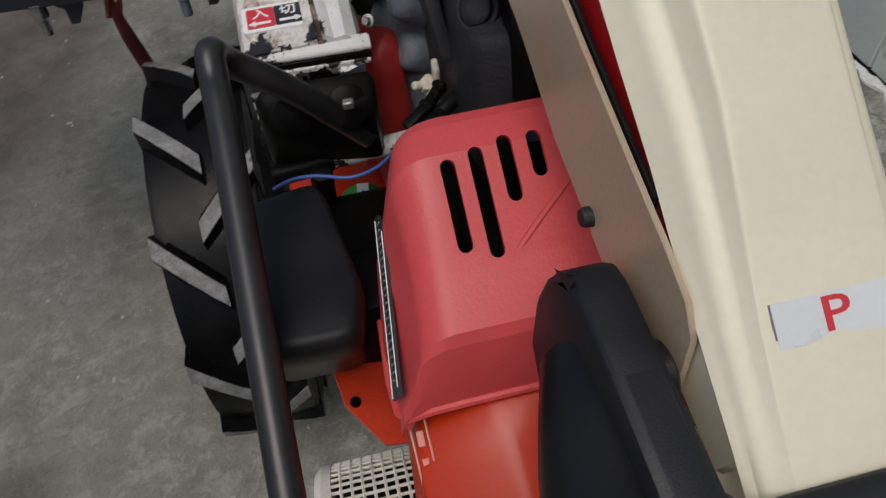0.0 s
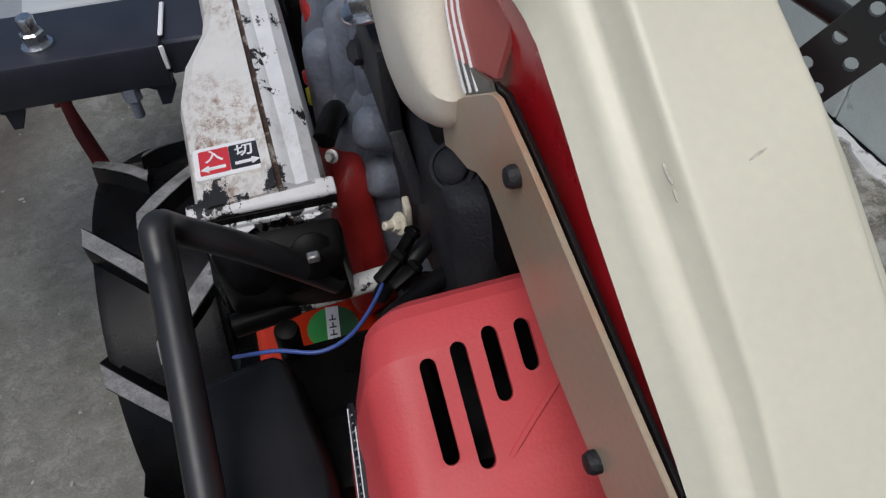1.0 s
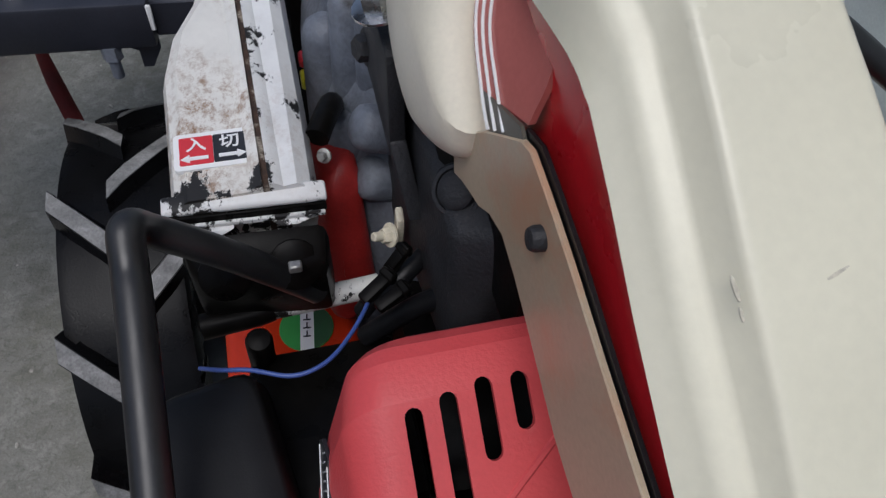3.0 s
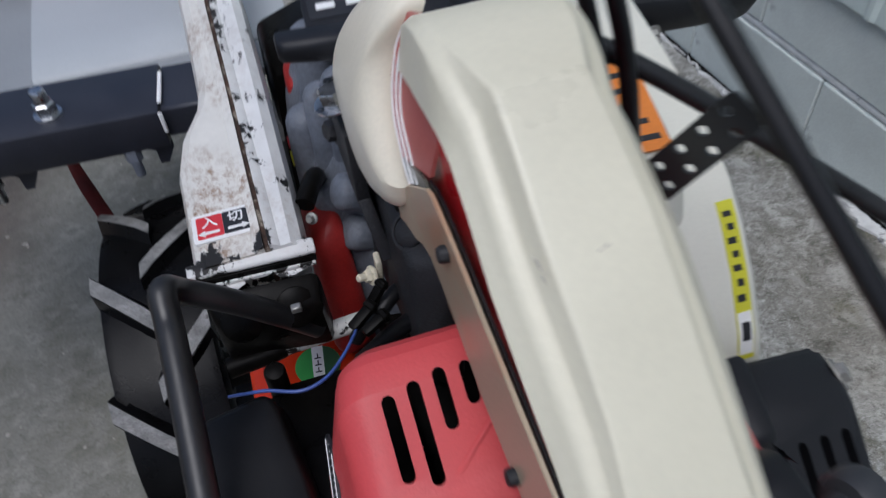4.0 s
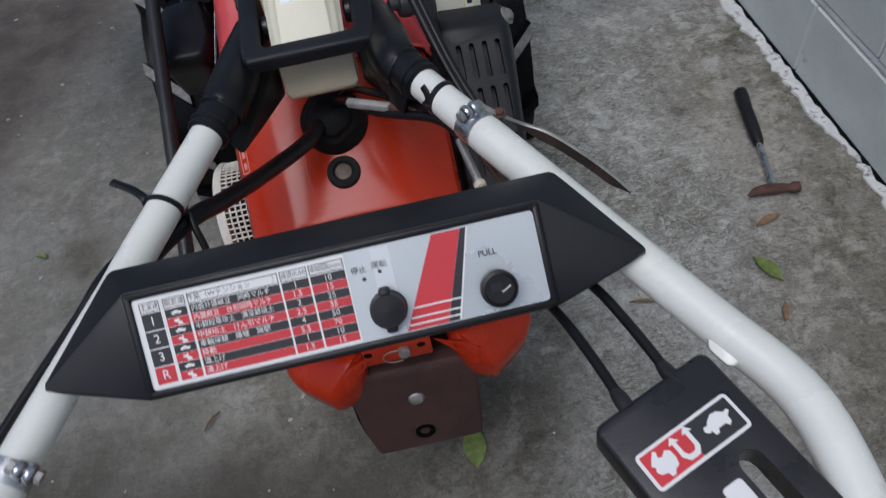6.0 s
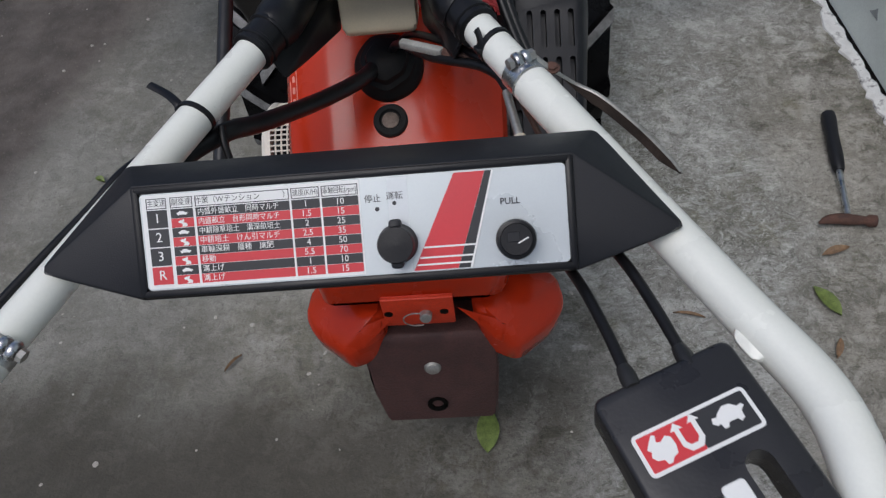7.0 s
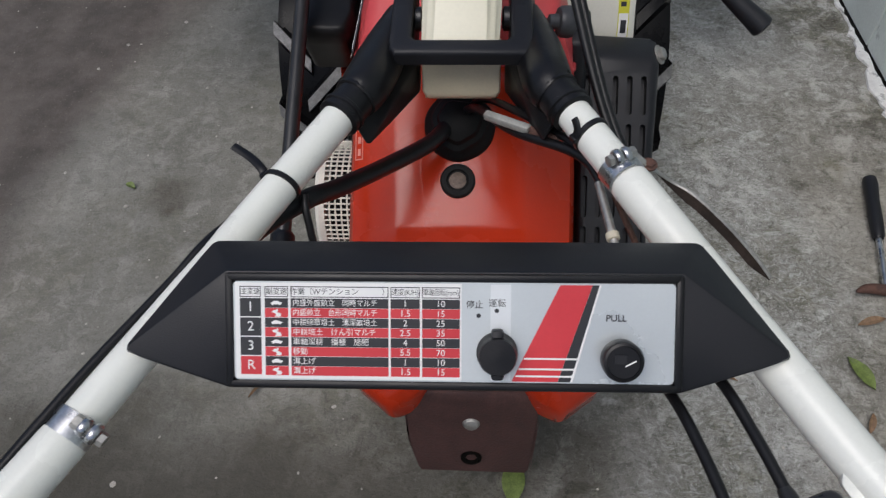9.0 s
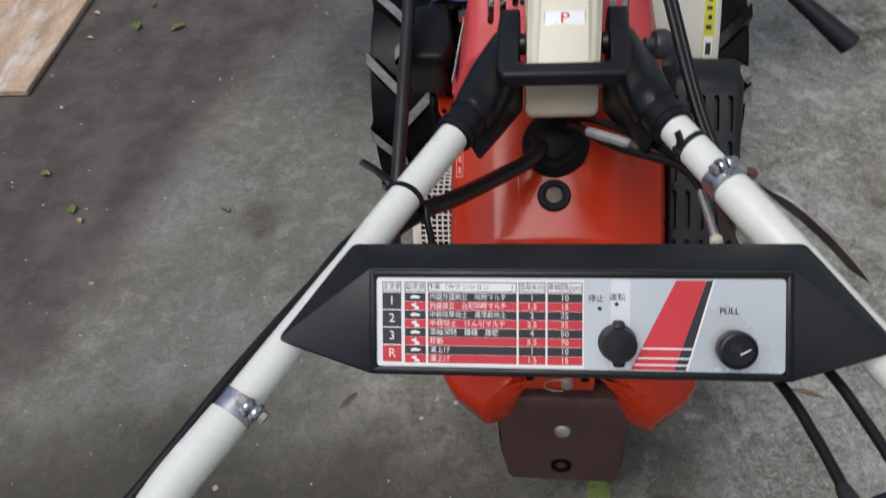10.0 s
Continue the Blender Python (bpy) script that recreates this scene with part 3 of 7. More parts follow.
# engine block and frame, dark, under the covers
for name, c, d, label in (("engine_block", (MX, 0.22, 0.42), (0.20, 0.34, 0.26), "oily black engine under the covers"), ("cylinder_head", (MX, 0.49, 0.50), (0.13, 0.22, 0.22), "oily black cylinder head"),
                          ("gear_sump", (MX, 0.62, 0.34), (0.12, 0.40, 0.16), "black gear sump")):
    bm = bmesh.new()
    box(bm, c, d, 0.02)
    part(name, bm, GRIME, tiller, label)
for s in (-1, 1):
    bm = bmesh.new()
    tube(bm, curve([(MX + s * 0.09, -0.01, 0.33), (MX + s * 0.09, 0.30, 0.30), (MX + s * 0.07, 0.85, 0.28)], 4), 0.016, 8)
    part("chassis_rail", bm, GRIME, tiller)


# hood: flat top with sloping shoulders
def hood_ring(y, z, w, crease, drop, low):
    xs = [(-w, low), (-w, z - drop - 0.012), (-w + 0.006, z - drop), (-crease - 0.004, z - 0.002), (-crease + 0.006, z),
          (0.0, z + 0.003), (crease - 0.006, z), (crease + 0.004, z - 0.002), (w - 0.006, z - drop), (w, z - drop - 0.012), (w, low)]
    return [(MX + x, y, h) for x, h in xs]


bm = bmesh.new()
rings = []
for y, z, w, cr, dr, low in ((0.000, 0.452, 0.105, 0.060, 0.02, 0.425), (0.003, 0.478, 0.113, 0.066, 0.02, 0.42), (0.014, 0.512, 0.122, 0.070, 0.022, 0.41),
                             (0.036, 0.544, 0.132, 0.074, 0.022, 0.40), (0.070, 0.572, 0.138, 0.076, 0.022, 0.39), (0.083, 0.5835, 0.139, 0.077, 0.024, 0.39), (0.089, 0.5905, 0.140, 0.077, 0.028, 0.39), (0.094, 0.5935, 0.1405, 0.077, 0.029, 0.39),
                             (0.110, 0.601, 0.141, 0.078, 0.029, 0.39), (0.160, 0.629, 0.142, 0.080, 0.028, 0.40), (0.200, 0.652, 0.142, 0.082, 0.028, 0.42),
                             (0.245, 0.677, 0.141, 0.086, 0.024, 0.44), (0.270, 0.687, 0.139, 0.09, 0.024, 0.45), (0.300, 0.687, 0.134, 0.09, 0.024, 0.48)):
    rings.append(hood_ring(y, z, w, cr, dr, low))
loft(bm, rings)
HOOD_LINE = ((0.000, 0.452), (0.036, 0.546), (0.070, 0.574), (0.085, 0.590), (0.093, 0.593), (0.110, 0.601), (0.160, 0.629), (0.200, 0.652), (0.245, 0.677))
hood = part("hood", bm, ORANGE, tiller, "glossy orange-red painted engine hood", 30)

# filler cap in a shallow boss
cap_at = z_to((MX - 0.003, 0.142, 0.614), (0, -0.45, 1))
bm = bmesh.new()
lathe(bm, [(0.036, -0.006), (0.034, 0.002), (0.030, 0.004), (0.024, 0.004)], cap_at, 28, False)
boss = part("cap_boss", bm, ORANGE_DULL, hood)
bm = bmesh.new()
lathe(bm, [(0.0215, 0.0), (0.0215, 0.009), (0.0195, 0.0115), (0.014, 0.0115), (0.0125, 0.008), (0.0, 0.008)], cap_at, 28, False)
fcap = part("filler_cap", bm, material("matt_black_rubber", (0.012, 0.012, 0.012), 0.75, bump=0.2, spec=0.25), tiller, "round black rubber filler cap")
bm = bmesh.new()
lathe(bm, [(0.0105, 0.0075), (0.0105, 0.0095), (0.0095, 0.010)], cap_at, 20)
part("cap_insert", bm, BRONZE, fcap)

# shallow raised surround of the cap, open towards the back
def hood_top(y):
    for (ya, za), (yb, zb) in zip(HOOD_LINE, HOOD_LINE[1:]):
        if y <= yb:
            return za + (zb - za) * (y - ya) / (yb - ya)
    return HOOD_LINE[-1][1]


bm = bmesh.new()
ridge = [(-0.050, 0.190), (-0.048, 0.150), (-0.043, 0.118), (-0.028, 0.099), (-0.004, 0.094), (0.022, 0.099), (0.036, 0.118), (0.041, 0.150), (0.044, 0.190)]
tube(bm, curve([(MX + x, y, hood_top(y) - 0.0046) for x, y in ridge], 5), 0.0052, 12)
part("cap_surround", bm, ORANGE, hood)

# dark opening in the hood with the cable boot
bm = bmesh.new()
boot_at = z_to((MX - 0.002, 0.198, 0.654), (0, -0.62, 1))
lathe(bm, [(0.044, -0.006), (0.0435, 0.003), (0.041, 0.009), (0.036, 0.0125), (0.033, 0.020), (0.027, 0.023), (0.024, 0.031), (0.016, 0.035), (0.004, 0.036)], boot_at, 36)
for v in bm.verts:
    q = boot_at.inverted() @ v.co
    a = math.atan2(q.y, q.x)
    v.co += boot_at.to_3x3() @ Vector((q.x, q.y, 0)) * (0.05 * math.sin(3 * a + 1.0) + 0.03 * math.sin(7 * a)) * min(1.0, max(0.0, q.z / 0.012))
part("hood_boot", bm, BOOT, tiller, "crumpled black rubber boot round the cables")


# upper cover: faded plastic with four slots on either side of the column
def cover_ring(y, z, wt, wb, low, inset=0.0):
    pts = []
    for s, seq in ((-1, range(9)), (1, range(8, -1, -1))):
        r = 0.024
        side = [(wb - inset, low), (wb - 0.003 - inset, low + 0.012 + 0.25 * (z - 0.70))]
        side += [(wt - r + r * math.cos(a) - inset, z - r + r * math.sin(a) - inset) for a in (0.15, 0.38, 0.6, 0.82, 1.05, 1.28, 1.5)]
        for i in seq:
            x, h = side[i]
            pts.append((MX + s * x, y, h))
    return pts


COVER = ((0.2712, 0.69, 0.1360, 0.1420, 0.666), (0.2722, 0.704, 0.1350, 0.1415, 0.666), (0.2765, 0.724, 0.1310, 0.1410, 0.667), (0.2795, 0.7335, 0.1280, 0.1405, 0.668), (0.2835, 0.7395, 0.1255, 0.1400, 0.669), (0.289, 0.7425, 0.1245, 0.1400, 0.67),
         (0.3035, 0.7485, 0.1235, 0.1405, 0.672), (0.3085, 0.7513, 0.1232, 0.1408, 0.673), (0.32, 0.7565, 0.1216, 0.1415, 0.674), (0.345, 0.773, 0.1206, 0.1390, 0.675), (0.365, 0.786, 0.1206, 0.1370, 0.675), (0.374, 0.7885, 0.1183, 0.1339, 0.675),
         (0.384, 0.7897, 0.1164, 0.1307, 0.675), (0.392, 0.788, 0.1138, 0.1278, 0.68), (0.399, 0.7825, 0.1088, 0.1230, 0.685), (0.405, 0.7735, 0.1030, 0.1180, 0.69), (0.409, 0.752, 0.0980, 0.1110, 0.695))
bm = bmesh.new()
loft(bm, [cover_ring(*c) for c in COVER], caps=False, closed=False)
bmesh.ops.recalc_face_normals(bm, faces=bm.faces)
bmesh.ops.solidify(bm, geom=list(bm.faces), thickness=0.0035)
cut = bmesh.new()
slope = frame_of((MX - 0.001, 0.3385, 0.7690), (1, 0, 0), (0, 0.045, 0.029))
for s in (-1, 1):
    for x, v, h in ((0.087, 0.003, 0.051), (0.071, 0.002, 0.061), (0.0545, 0.0175, 0.037), (0.038, 0.0225, 0.026)):
        prism(cut, capsule(s * x, v, 0.0082, h), 0.08, slope @ Matrix.Translation((0, 0, 0.04)))
cover = carved("engine_cover", bm, cut, FADED, tiller, "sun-faded red plastic engine cover with slots", 16)
bm = bmesh.new()
tube(bm, [(MX - 0.139, 0.345, 0.676), (MX - 0.1415, 0.304, 0.672), (MX - 0.1405, 0.283, 0.672), (MX - 0.136, 0.274, 0.679), (MX - 0.122, 0.2712, 0.688), (MX - 0.10, 0.2705, 0.690), (MX, 0.2700, 0.691), (MX + 0.10, 0.2705, 0.690), (MX + 0.122, 0.2712, 0.688),
          (MX + 0.136, 0.274, 0.679), (MX + 0.1405, 0.283, 0.672), (MX + 0.1415, 0.304, 0.672), (MX + 0.139, 0.345, 0.676)], 0.0028, 8)
part("cover_rim", bm, FADED, cover)
# raised rib running from the slots towards the column
bm = bmesh.new()
tube(bm, curve([(-0.058, 0.312, 0.7492), (-0.040, 0.326, 0.7585), (-0.019, 0.341, 0.7685), (-0.004, 0.352, 0.7752)], 4), 0.0026, 8)
part("cover_rib", bm, FADED, cover)
# printed strip on the side of the cover
bm = bmesh.new()
strip_m = frame_of((MX - 0.1342, 0.3285, 0.7165), (-0.120, -1, -0.36), (0.27, -0.1, 1))
prism(bm, [(0.054, -0.0080), (0.054, 0.0080), (-0.044, 0.0080), (-0.055, -0.002), (-0.055, -0.0080)], 0.002, strip_m @ pose(0, 0, 0, 0, 0, 0))
strip = part("side_decal", bm, PRINT_BLACK, cover, "black printed strip decal")
bm = bmesh.new()
rng = random.Random(7)
for k in range(22):
    box(bm, (-0.048 + k * 0.0044, 0.001, 0.0002), (0.0009, rng.uniform(0.003, 0.008), 0.0006), m=strip_m)
part("print_bars", bm, material("grey_print", (0.26, 0.265, 0.27), 0.5, bump=0), strip)
bm = bmesh.new()
box(bm, (0, -0.0070, 0.0002), (0.106, 0.0006, 0.0006), m=strip_m)
box(bm, (0.004, 0.0072, 0.0002), (0.09, 0.0007, 0.0006), m=strip_m)
part("print_border", bm, PRINT_WHITE, strip)

# side decal on the hood: outlined bars
bm = bmesh.new()
dm = frame_of((MX - 0.1300, 0.226, 0.6410), (-0.02, 1, 0.56), (-1, 0.2, -0.45))
for x0, x1, y0, y1 in ((-0.055, 0.06, 0.0045, 0.0056), (-0.055, 0.06, -0.0056, -0.0045), (0.0585, 0.06, -0.0056, 0.0056), (-0.055, -0.0535, -0.0056, 0.0056)):
    box(bm, ((x0 + x1) / 2, (y0 + y1) / 2, 0.0005), (x1 - x0, y1 - y0, 0.002), m=dm)
for k in range(7):
    box(bm, (-0.045 + k * 0.0155, 0, 0.0005), (0.009, 0.0045, 0.002), 0.0005, 1, m=dm)
part("hood_decal", bm, material("pale_red_print", (0.72, 0.30, 0.24), 0.5, bump=0), hood, "pale outlined decal")

# orange side flanges below the cover
for s in (-1, 1):
    bm = bmesh.new()
    fm = frame_of((MX + s * 0.156, 0.352, 0.585), (s, 0, 0.25), (0, 1, 0.12))
    prism(bm, [(-0.022, -0.044), (-0.004, -0.044), (0.020, -0.012), (0.030, 0.040), (-0.030, 0.048)], 0.004, fm, 0.001, 1)
    flange = part("side_flange", bm, ORANGE_DULL, tiller, "orange painted steel flange")
    bm = bmesh.new()
    lathe(bm, [(0.004, -0.0055), (0.004, 0.0015), (0.002, 0.002)], fm @ Matrix.Translation((0.013, -0.011, 0.0)), 12)
    part("flange_hole", bm, GRIME, flange)

# front: bracket with pin, wings and the cast weight
bm = bmesh.new()
box(bm, (MX + 0.008, -0.006, 0.405), (0.098, 0.006, 0.066), 0.003)
box(bm, (MX + 0.008, 0.03, 0.432), (0.098, 0.07, 0.006), 0.002)
bracket = part("front_bracket", bm, ORANGE_DULL, tiller, "orange steel hitch bracket")
bm = bmesh.new()
lathe(bm, [(0.0085, 0), (0.0085, 0.010), (0.0075, 0.012)], z_to((MX + 0.018, -0.009, 0.402), (0, -1, 0.35)), 16)
part("pin", bm, GALV_DULL, bracket)
bm = bmesh.new()
ring_c = Vector((MX + 0.005, -0.014, 0.400))
tube(bm, [ring_c + Vector((0.018 * math.cos(a), -0.003, 0.016 * math.sin(a))) for a in (math.pi * (0.35 + 1.3 * k / 16) for k in range(17))], 0.0011, 6)
part("spring_ring", bm, GALV_DULL, bracket)
for x in (-0.033, 0.043):
    bm = bmesh.new()
    lathe(bm, [(0.006, 0), (0.006, 0.0012), (0.004, 0.0014)], z_to((MX + x, -0.0088, 0.405), (0, -1, 0)), 14)
    part("bracket_hole", bm, GRIME, bracket)
for s in (-1, 1):
    bm = bmesh.new()
    x0 = MX + 0.022
    hull(bm, [(x0 + s * a, b, c) for a, b, c in ((0.074, -0.020, 0.372), (0.120, -0.040, 0.352), (0.176, 0.006, 0.338), (0.194, 0.040, 0.335), (0.184, 0.100, 0.345), (0.058, 0.100, 0.395), (0.058, -0.006, 0.398), (0.10, -0.012, 0.388), (0.095, 0.09, 0.392))]
         + [(x0 + s * a, b, c) for a, b, c in ((0.074, -0.016, 0.30), (0.117, -0.034, 0.29), (0.170, 0.008, 0.29), (0.188, 0.040, 0.29), (0.176, 0.095, 0.29), (0.058, 0.095, 0.30))], 0.011, 4)
    part("front_wing", bm, ORANGE, tiller, "orange-red rounded front guard", 30)
bm = bmesh.new()
wx = MX + 0.013
hull(bm, [(wx + x, y + 0.010, z) for x, y, z in ((-0.097, -0.028, 0.335), (-0.090, -0.022, 0.350), (0.092, -0.022, 0.350), (0.099, -0.028, 0.335), (-0.086, 0.05, 0.335), (0.096, 0.05, 0.335),
                                         (-0.094, -0.046, 0.235), (0.098, -0.046, 0.235), (-0.080, -0.066, 0.155), (0.090, -0.066, 0.155), (-0.080, 0.05, 0.15), (0.090, 0.05, 0.15))], 0.0045, 2)
weight = part("front_weight", bm, WEIGHT, tiller, "rusty maroon cast-iron front weight")
bm = bmesh.new()
lathe(bm, [(0.013, 0), (0.013, 0.006), (0.010, 0.010), (0.006, 0.011)], z_to((wx + 0.002, -0.024, 0.280), (0, -1, 0.3)), 14)
part("weight_bolt", bm, GALV_DULL, weight)
bm = bmesh.new()
lathe(bm, [(0.017, 0.0), (0.016, 0.004), (0.013, 0.005), (0.009, 0.004), (0.007, -0.002)], z_to((wx + 0.002, -0.0455, 0.196), (0, -1, 0.3)), 16)
part("weight_socket", bm, GRIME, weight)

# ---- column with its yoke ----
def curve_xy(pts):
    return [(p.x, p.y) for p in curve([(a, b, 0) for a, b in pts], 5)]


# along the column: y, top of the raised panel, half width at the foot of the skirt, middle, drop to the skirt's foot, height of the raised panel
COL = ((0.144, 0.8180, 0.0380, 0.0128, 0.0100, 0.001), (0.145, 0.8215, 0.0390, 0.0128, 0.0120, 0.0022), (0.148, 0.8245, 0.0396, 0.0130, 0.0120, 0.003), (0.165, 0.8355, 0.0402, 0.0136, 0.0135, 0.004),
       (0.19, 0.8515, 0.0408, 0.0143, 0.0165, 0.0055), (0.22, 0.8755, 0.0415, 0.0148, 0.0240, 0.0085), (0.25, 0.8990, 0.0423, 0.0150, 0.0275, 0.0115), (0.28, 0.9225, 0.0435, 0.0135, 0.0290, 0.0135),
       (0.31, 0.9453, 0.0439, 0.0115, 0.0292, 0.0145), (0.34, 0.9635, 0.0425, 0.0104, 0.0292, 0.0145), (0.356, 0.9730, 0.0416, 0.0094, 0.0295, 0.0142), (0.361, 0.9757, 0.0413, 0.0092, 0.0297, 0.0138),
       (0.3645, 0.9770, 0.0413, 0.0090, 0.0299, 0.0126), (0.37, 0.9785, 0.0413, 0.0087, 0.0292, 0.01), (0.378, 0.9803, 0.0413, 0.0083, 0.0296, 0.0068), (0.386, 0.9814, 0.0413, 0.0080, 0.0308, 0.0042),
       (0.394, 0.9823, 0.0413, 0.0078, 0.0320, 0.0024), (0.404, 0.9825, 0.0412, 0.0076, 0.0330, 0.0012), (0.416, 0.9814, 0.0409, 0.0074, 0.0329, 0.0006), (0.43, 0.9772, 0.0402, 0.0073, 0.0319, 0.0003),
       (0.444, 0.9691, 0.0391, 0.0072, 0.0288, 0.0002), (0.456, 0.9560, 0.0373, 0.0072, 0.0238, 0.0002), (0.464, 0.9384, 0.0348, 0.0072, 0.0142, 0.0001), (0.467, 0.9220, 0.0315, 0.0072, 0.0060, 0.0001))


def column_ring(y, z, w, cx, drop, rise):
    """Across the cover: skirt, rounded shoulder, then the raised panel with its sloping flanks."""
    k = max(0.0, min(1.0, (rise - 0.0005) / 0.012))
    c = 0.55 + 0.45 * k
    low = rise + 0.0045 + 0.0025 * k
    half = [(0.0, -drop), (0.0028 * c, -0.5 * (drop + low)), (0.0052 * c, -low - 0.0012), (0.0062 * c, -low + 0.0010), (0.0082 * c, -rise - 0.0030), (0.0110 * c, -rise - 0.0016), (0.0138 * c, -rise - 0.0008), (0.0152 * c, -rise * 0.985), (0.0160 * c, -rise * 0.90),
            (0.0192 * c, -rise * 0.22), (0.0200 * c, -rise * 0.07), (0.0212 * c, -0.0002), (0.0230 * c, 0.0), (w, 0.0003)]
    half = [(-w + a, max(h, -drop)) for a, h in half]
    return [(cx + x, y, z + h) for x, h in half] + [(cx - x, y, z + h) for x, h in half[-2::-1]]


CX = 0.0130


bm = bmesh.new()
loft(bm, [column_ring(*c) for c in COL])
column = part("column_cover", bm, CREAM, tiller, "cream plastic steering column cover, slightly soiled", 40)
# red inner housing below the cover's edge
bm = bmesh.new()
loft(bm, [[(cx - w + 0.008, y, z - drop - 0.030 - 0.05 * max(0.0, min(1.0, (y - 0.2) / 0.15))), (cx - w + 0.006, y, z - drop + 0.004), (cx + w - 0.006, y, z - drop + 0.004), (cx + w - 0.008, y, z - drop - 0.03 - 0.05 * max(0.0, min(1.0, (y - 0.2) / 0.15)))] for y, z, w, cx, drop, rise in COL[5:-2]])
part("inner_housing", bm, STRIPE_RED, column, "glossy red inner housing")
# lower cream end below the yoke
bm = bmesh.new()
hull(bm, [(CX + s * 0.0425, y, z) for s in (-1, 1) for y, z in ((0.150, 0.7465), (0.166, 0.794), (0.195, 0.794), (0.20, 0.734))] + [(CX + s * 0.038, 0.157, 0.736) for s in (-1, 1)] + [(CX + s * 0.038, 0.195, 0.725) for s in (-1, 1)], 0.004, 2)
part("column_end", bm, IVORY_SHELL, tiller, "cream plastic lower end of the column")
bm = bmesh.new()
box(bm, (CX, 0.217, 0.807), (0.074, 0.070, 0.042), 0.006)
part("pivot_bracket", bm, BLACK_PAINT, tiller, "black pivot bracket between the yoke's arms")
bm = bmesh.new()
hull(bm, [(CX + s * 0.0375, y, z) for s in (-1, 1) for y, z in ((0.158, 0.822), (0.205, 0.842), (0.205, 0.80), (0.166, 0.794))], 0.002, 1)
part("column_wall", bm, CREAM, column, "cream wall below the cover's edge")
# tan strip with rivets on the side
bm = bmesh.new()
side_m = frame_of((-0.0205, 0.017, -0.001), (0.044, -1, 0), (0, 0, 1))      # x towards the handlebar, y up, z out
pts = [(-0.436, 0.832), (-0.440, 0.850), (-0.424, 0.868), (-0.404, 0.886), (-0.388, 0.898), (-0.374, 0.9085), (-0.366, 0.911), (-0.358, 0.909), (-0.344, 0.905), (-0.326, 0.8990), (-0.297, 0.888), (-0.272, 0.879), (-0.245, 0.8695), (-0.208, 0.8570), (-0.190, 0.8495), (-0.181, 0.838), (-0.179, 0.800), (-0.23, 0.798), (-0.25, 0.804), (-0.271, 0.812), (-0.305, 0.8225), (-0.34, 0.841), (-0.36, 0.851), (-0.376, 0.8565), (-0.390, 0.853), (-0.402, 0.845), (-0.412, 0.842), (-0.424, 0.838)]
prism(bm, pts, 0.0022, side_m, 0.0006, 1)
tan = part("side_strip", bm, TAN, column, "tan tape-covered side strip")
for y, z in ((0.346, 0.890), (0.262, 0.8165)):
    bm = bmesh.new()
    lathe(bm, [(0.0047, -0.001), (0.0047, 0.003), (0.0038, 0.0048), (0.0015, 0.0052)], z_to(side_m @ Vector((-y, z, 0)), (-1, 0, 0.1)), 14)
    part("rivet", bm, CAST_DARK, tan)
# rounded side shell at the head of the column, leaning in towards its top
def tuck(b):
    return 0.024 * max(0.0, (b - 0.89) / 0.075) ** 1.5


bm = bmesh.new()
lobe = [(-0.414, 0.876), (-0.440, 0.906), (-0.453, 0.934), (-0.452, 0.960), (-0.470, 0.966), (-0.497, 0.950), (-0.520, 0.922), (-0.532, 0.888), (-0.527, 0.856), (-0.505, 0.832), (-0.478, 0.826), (-0.448, 0.838), (-0.420, 0.857)]
lobe_line = [(p.x, p.y) for p in curve([(a, b, 0) for a, b in lobe + lobe[:1]], 4)[:-1]]
rings = []
for k, out in ((1.0, -0.012), (1.0, 0.001), (0.985, 0.005), (0.94, 0.0095), (0.86, 0.0135), (0.72, 0.0165), (0.45, 0.018), (0.15, 0.0185)):
    ring = [(-0.472 + (a + 0.472) * k, 0.897 + (b - 0.897) * k) for a, b in lobe_line]
    rings.append([side_m @ Vector((a, b, out * 0.8 - tuck(b))) for a, b in ring])
loft(bm, rings)
head = part("side_shell", bm, LOBE, column, "aged cream rounded side shell")
# printed flank between the shell and the cover: red above, dark below, with three white lines
DECAL_RED = material("muted_red_film", (0.45, 0.13, 0.11), 0.16, spread=0.06, scale=20, bump=0.02)
DECAL_DARK = material("smoky_film", (0.075, 0.072, 0.055), 0.3, spread=0.1, scale=20, bump=0.02)
film_l = curve_xy([(-0.4185, 0.896), (-0.440, 0.912), (-0.453, 0.936), (-0.452, 0.958)])
film_r = curve_xy([(-0.378, 0.911), (-0.380, 0.930), (-0.394, 0.950), (-0.424, 0.968)])
bm = bmesh.new()
loft(bm, [[side_m @ Vector((a + (c - a) * u, b + (d - b) * u, lift - tuck(b + (d - b) * u))) for u, lift in ((0, -0.003), (0, -0.0004), (0.5, -0.0004), (1, -0.0004), (1, -0.003))] for (a, b), (c, d) in zip(film_l, film_r)])
part("flank_film", bm, DECAL_RED, column, "red printed film on the side")
bm = bmesh.new()
prism(bm, [(-0.402, 0.884), (-0.4185, 0.896), (-0.378, 0.911), (-0.370, 0.905)][::-1], 0.0015, side_m @ Matrix.Translation((0, 0, -0.0010)))
part("flank_foot", bm, DECAL_DARK, column, "dark foot of the printed film")
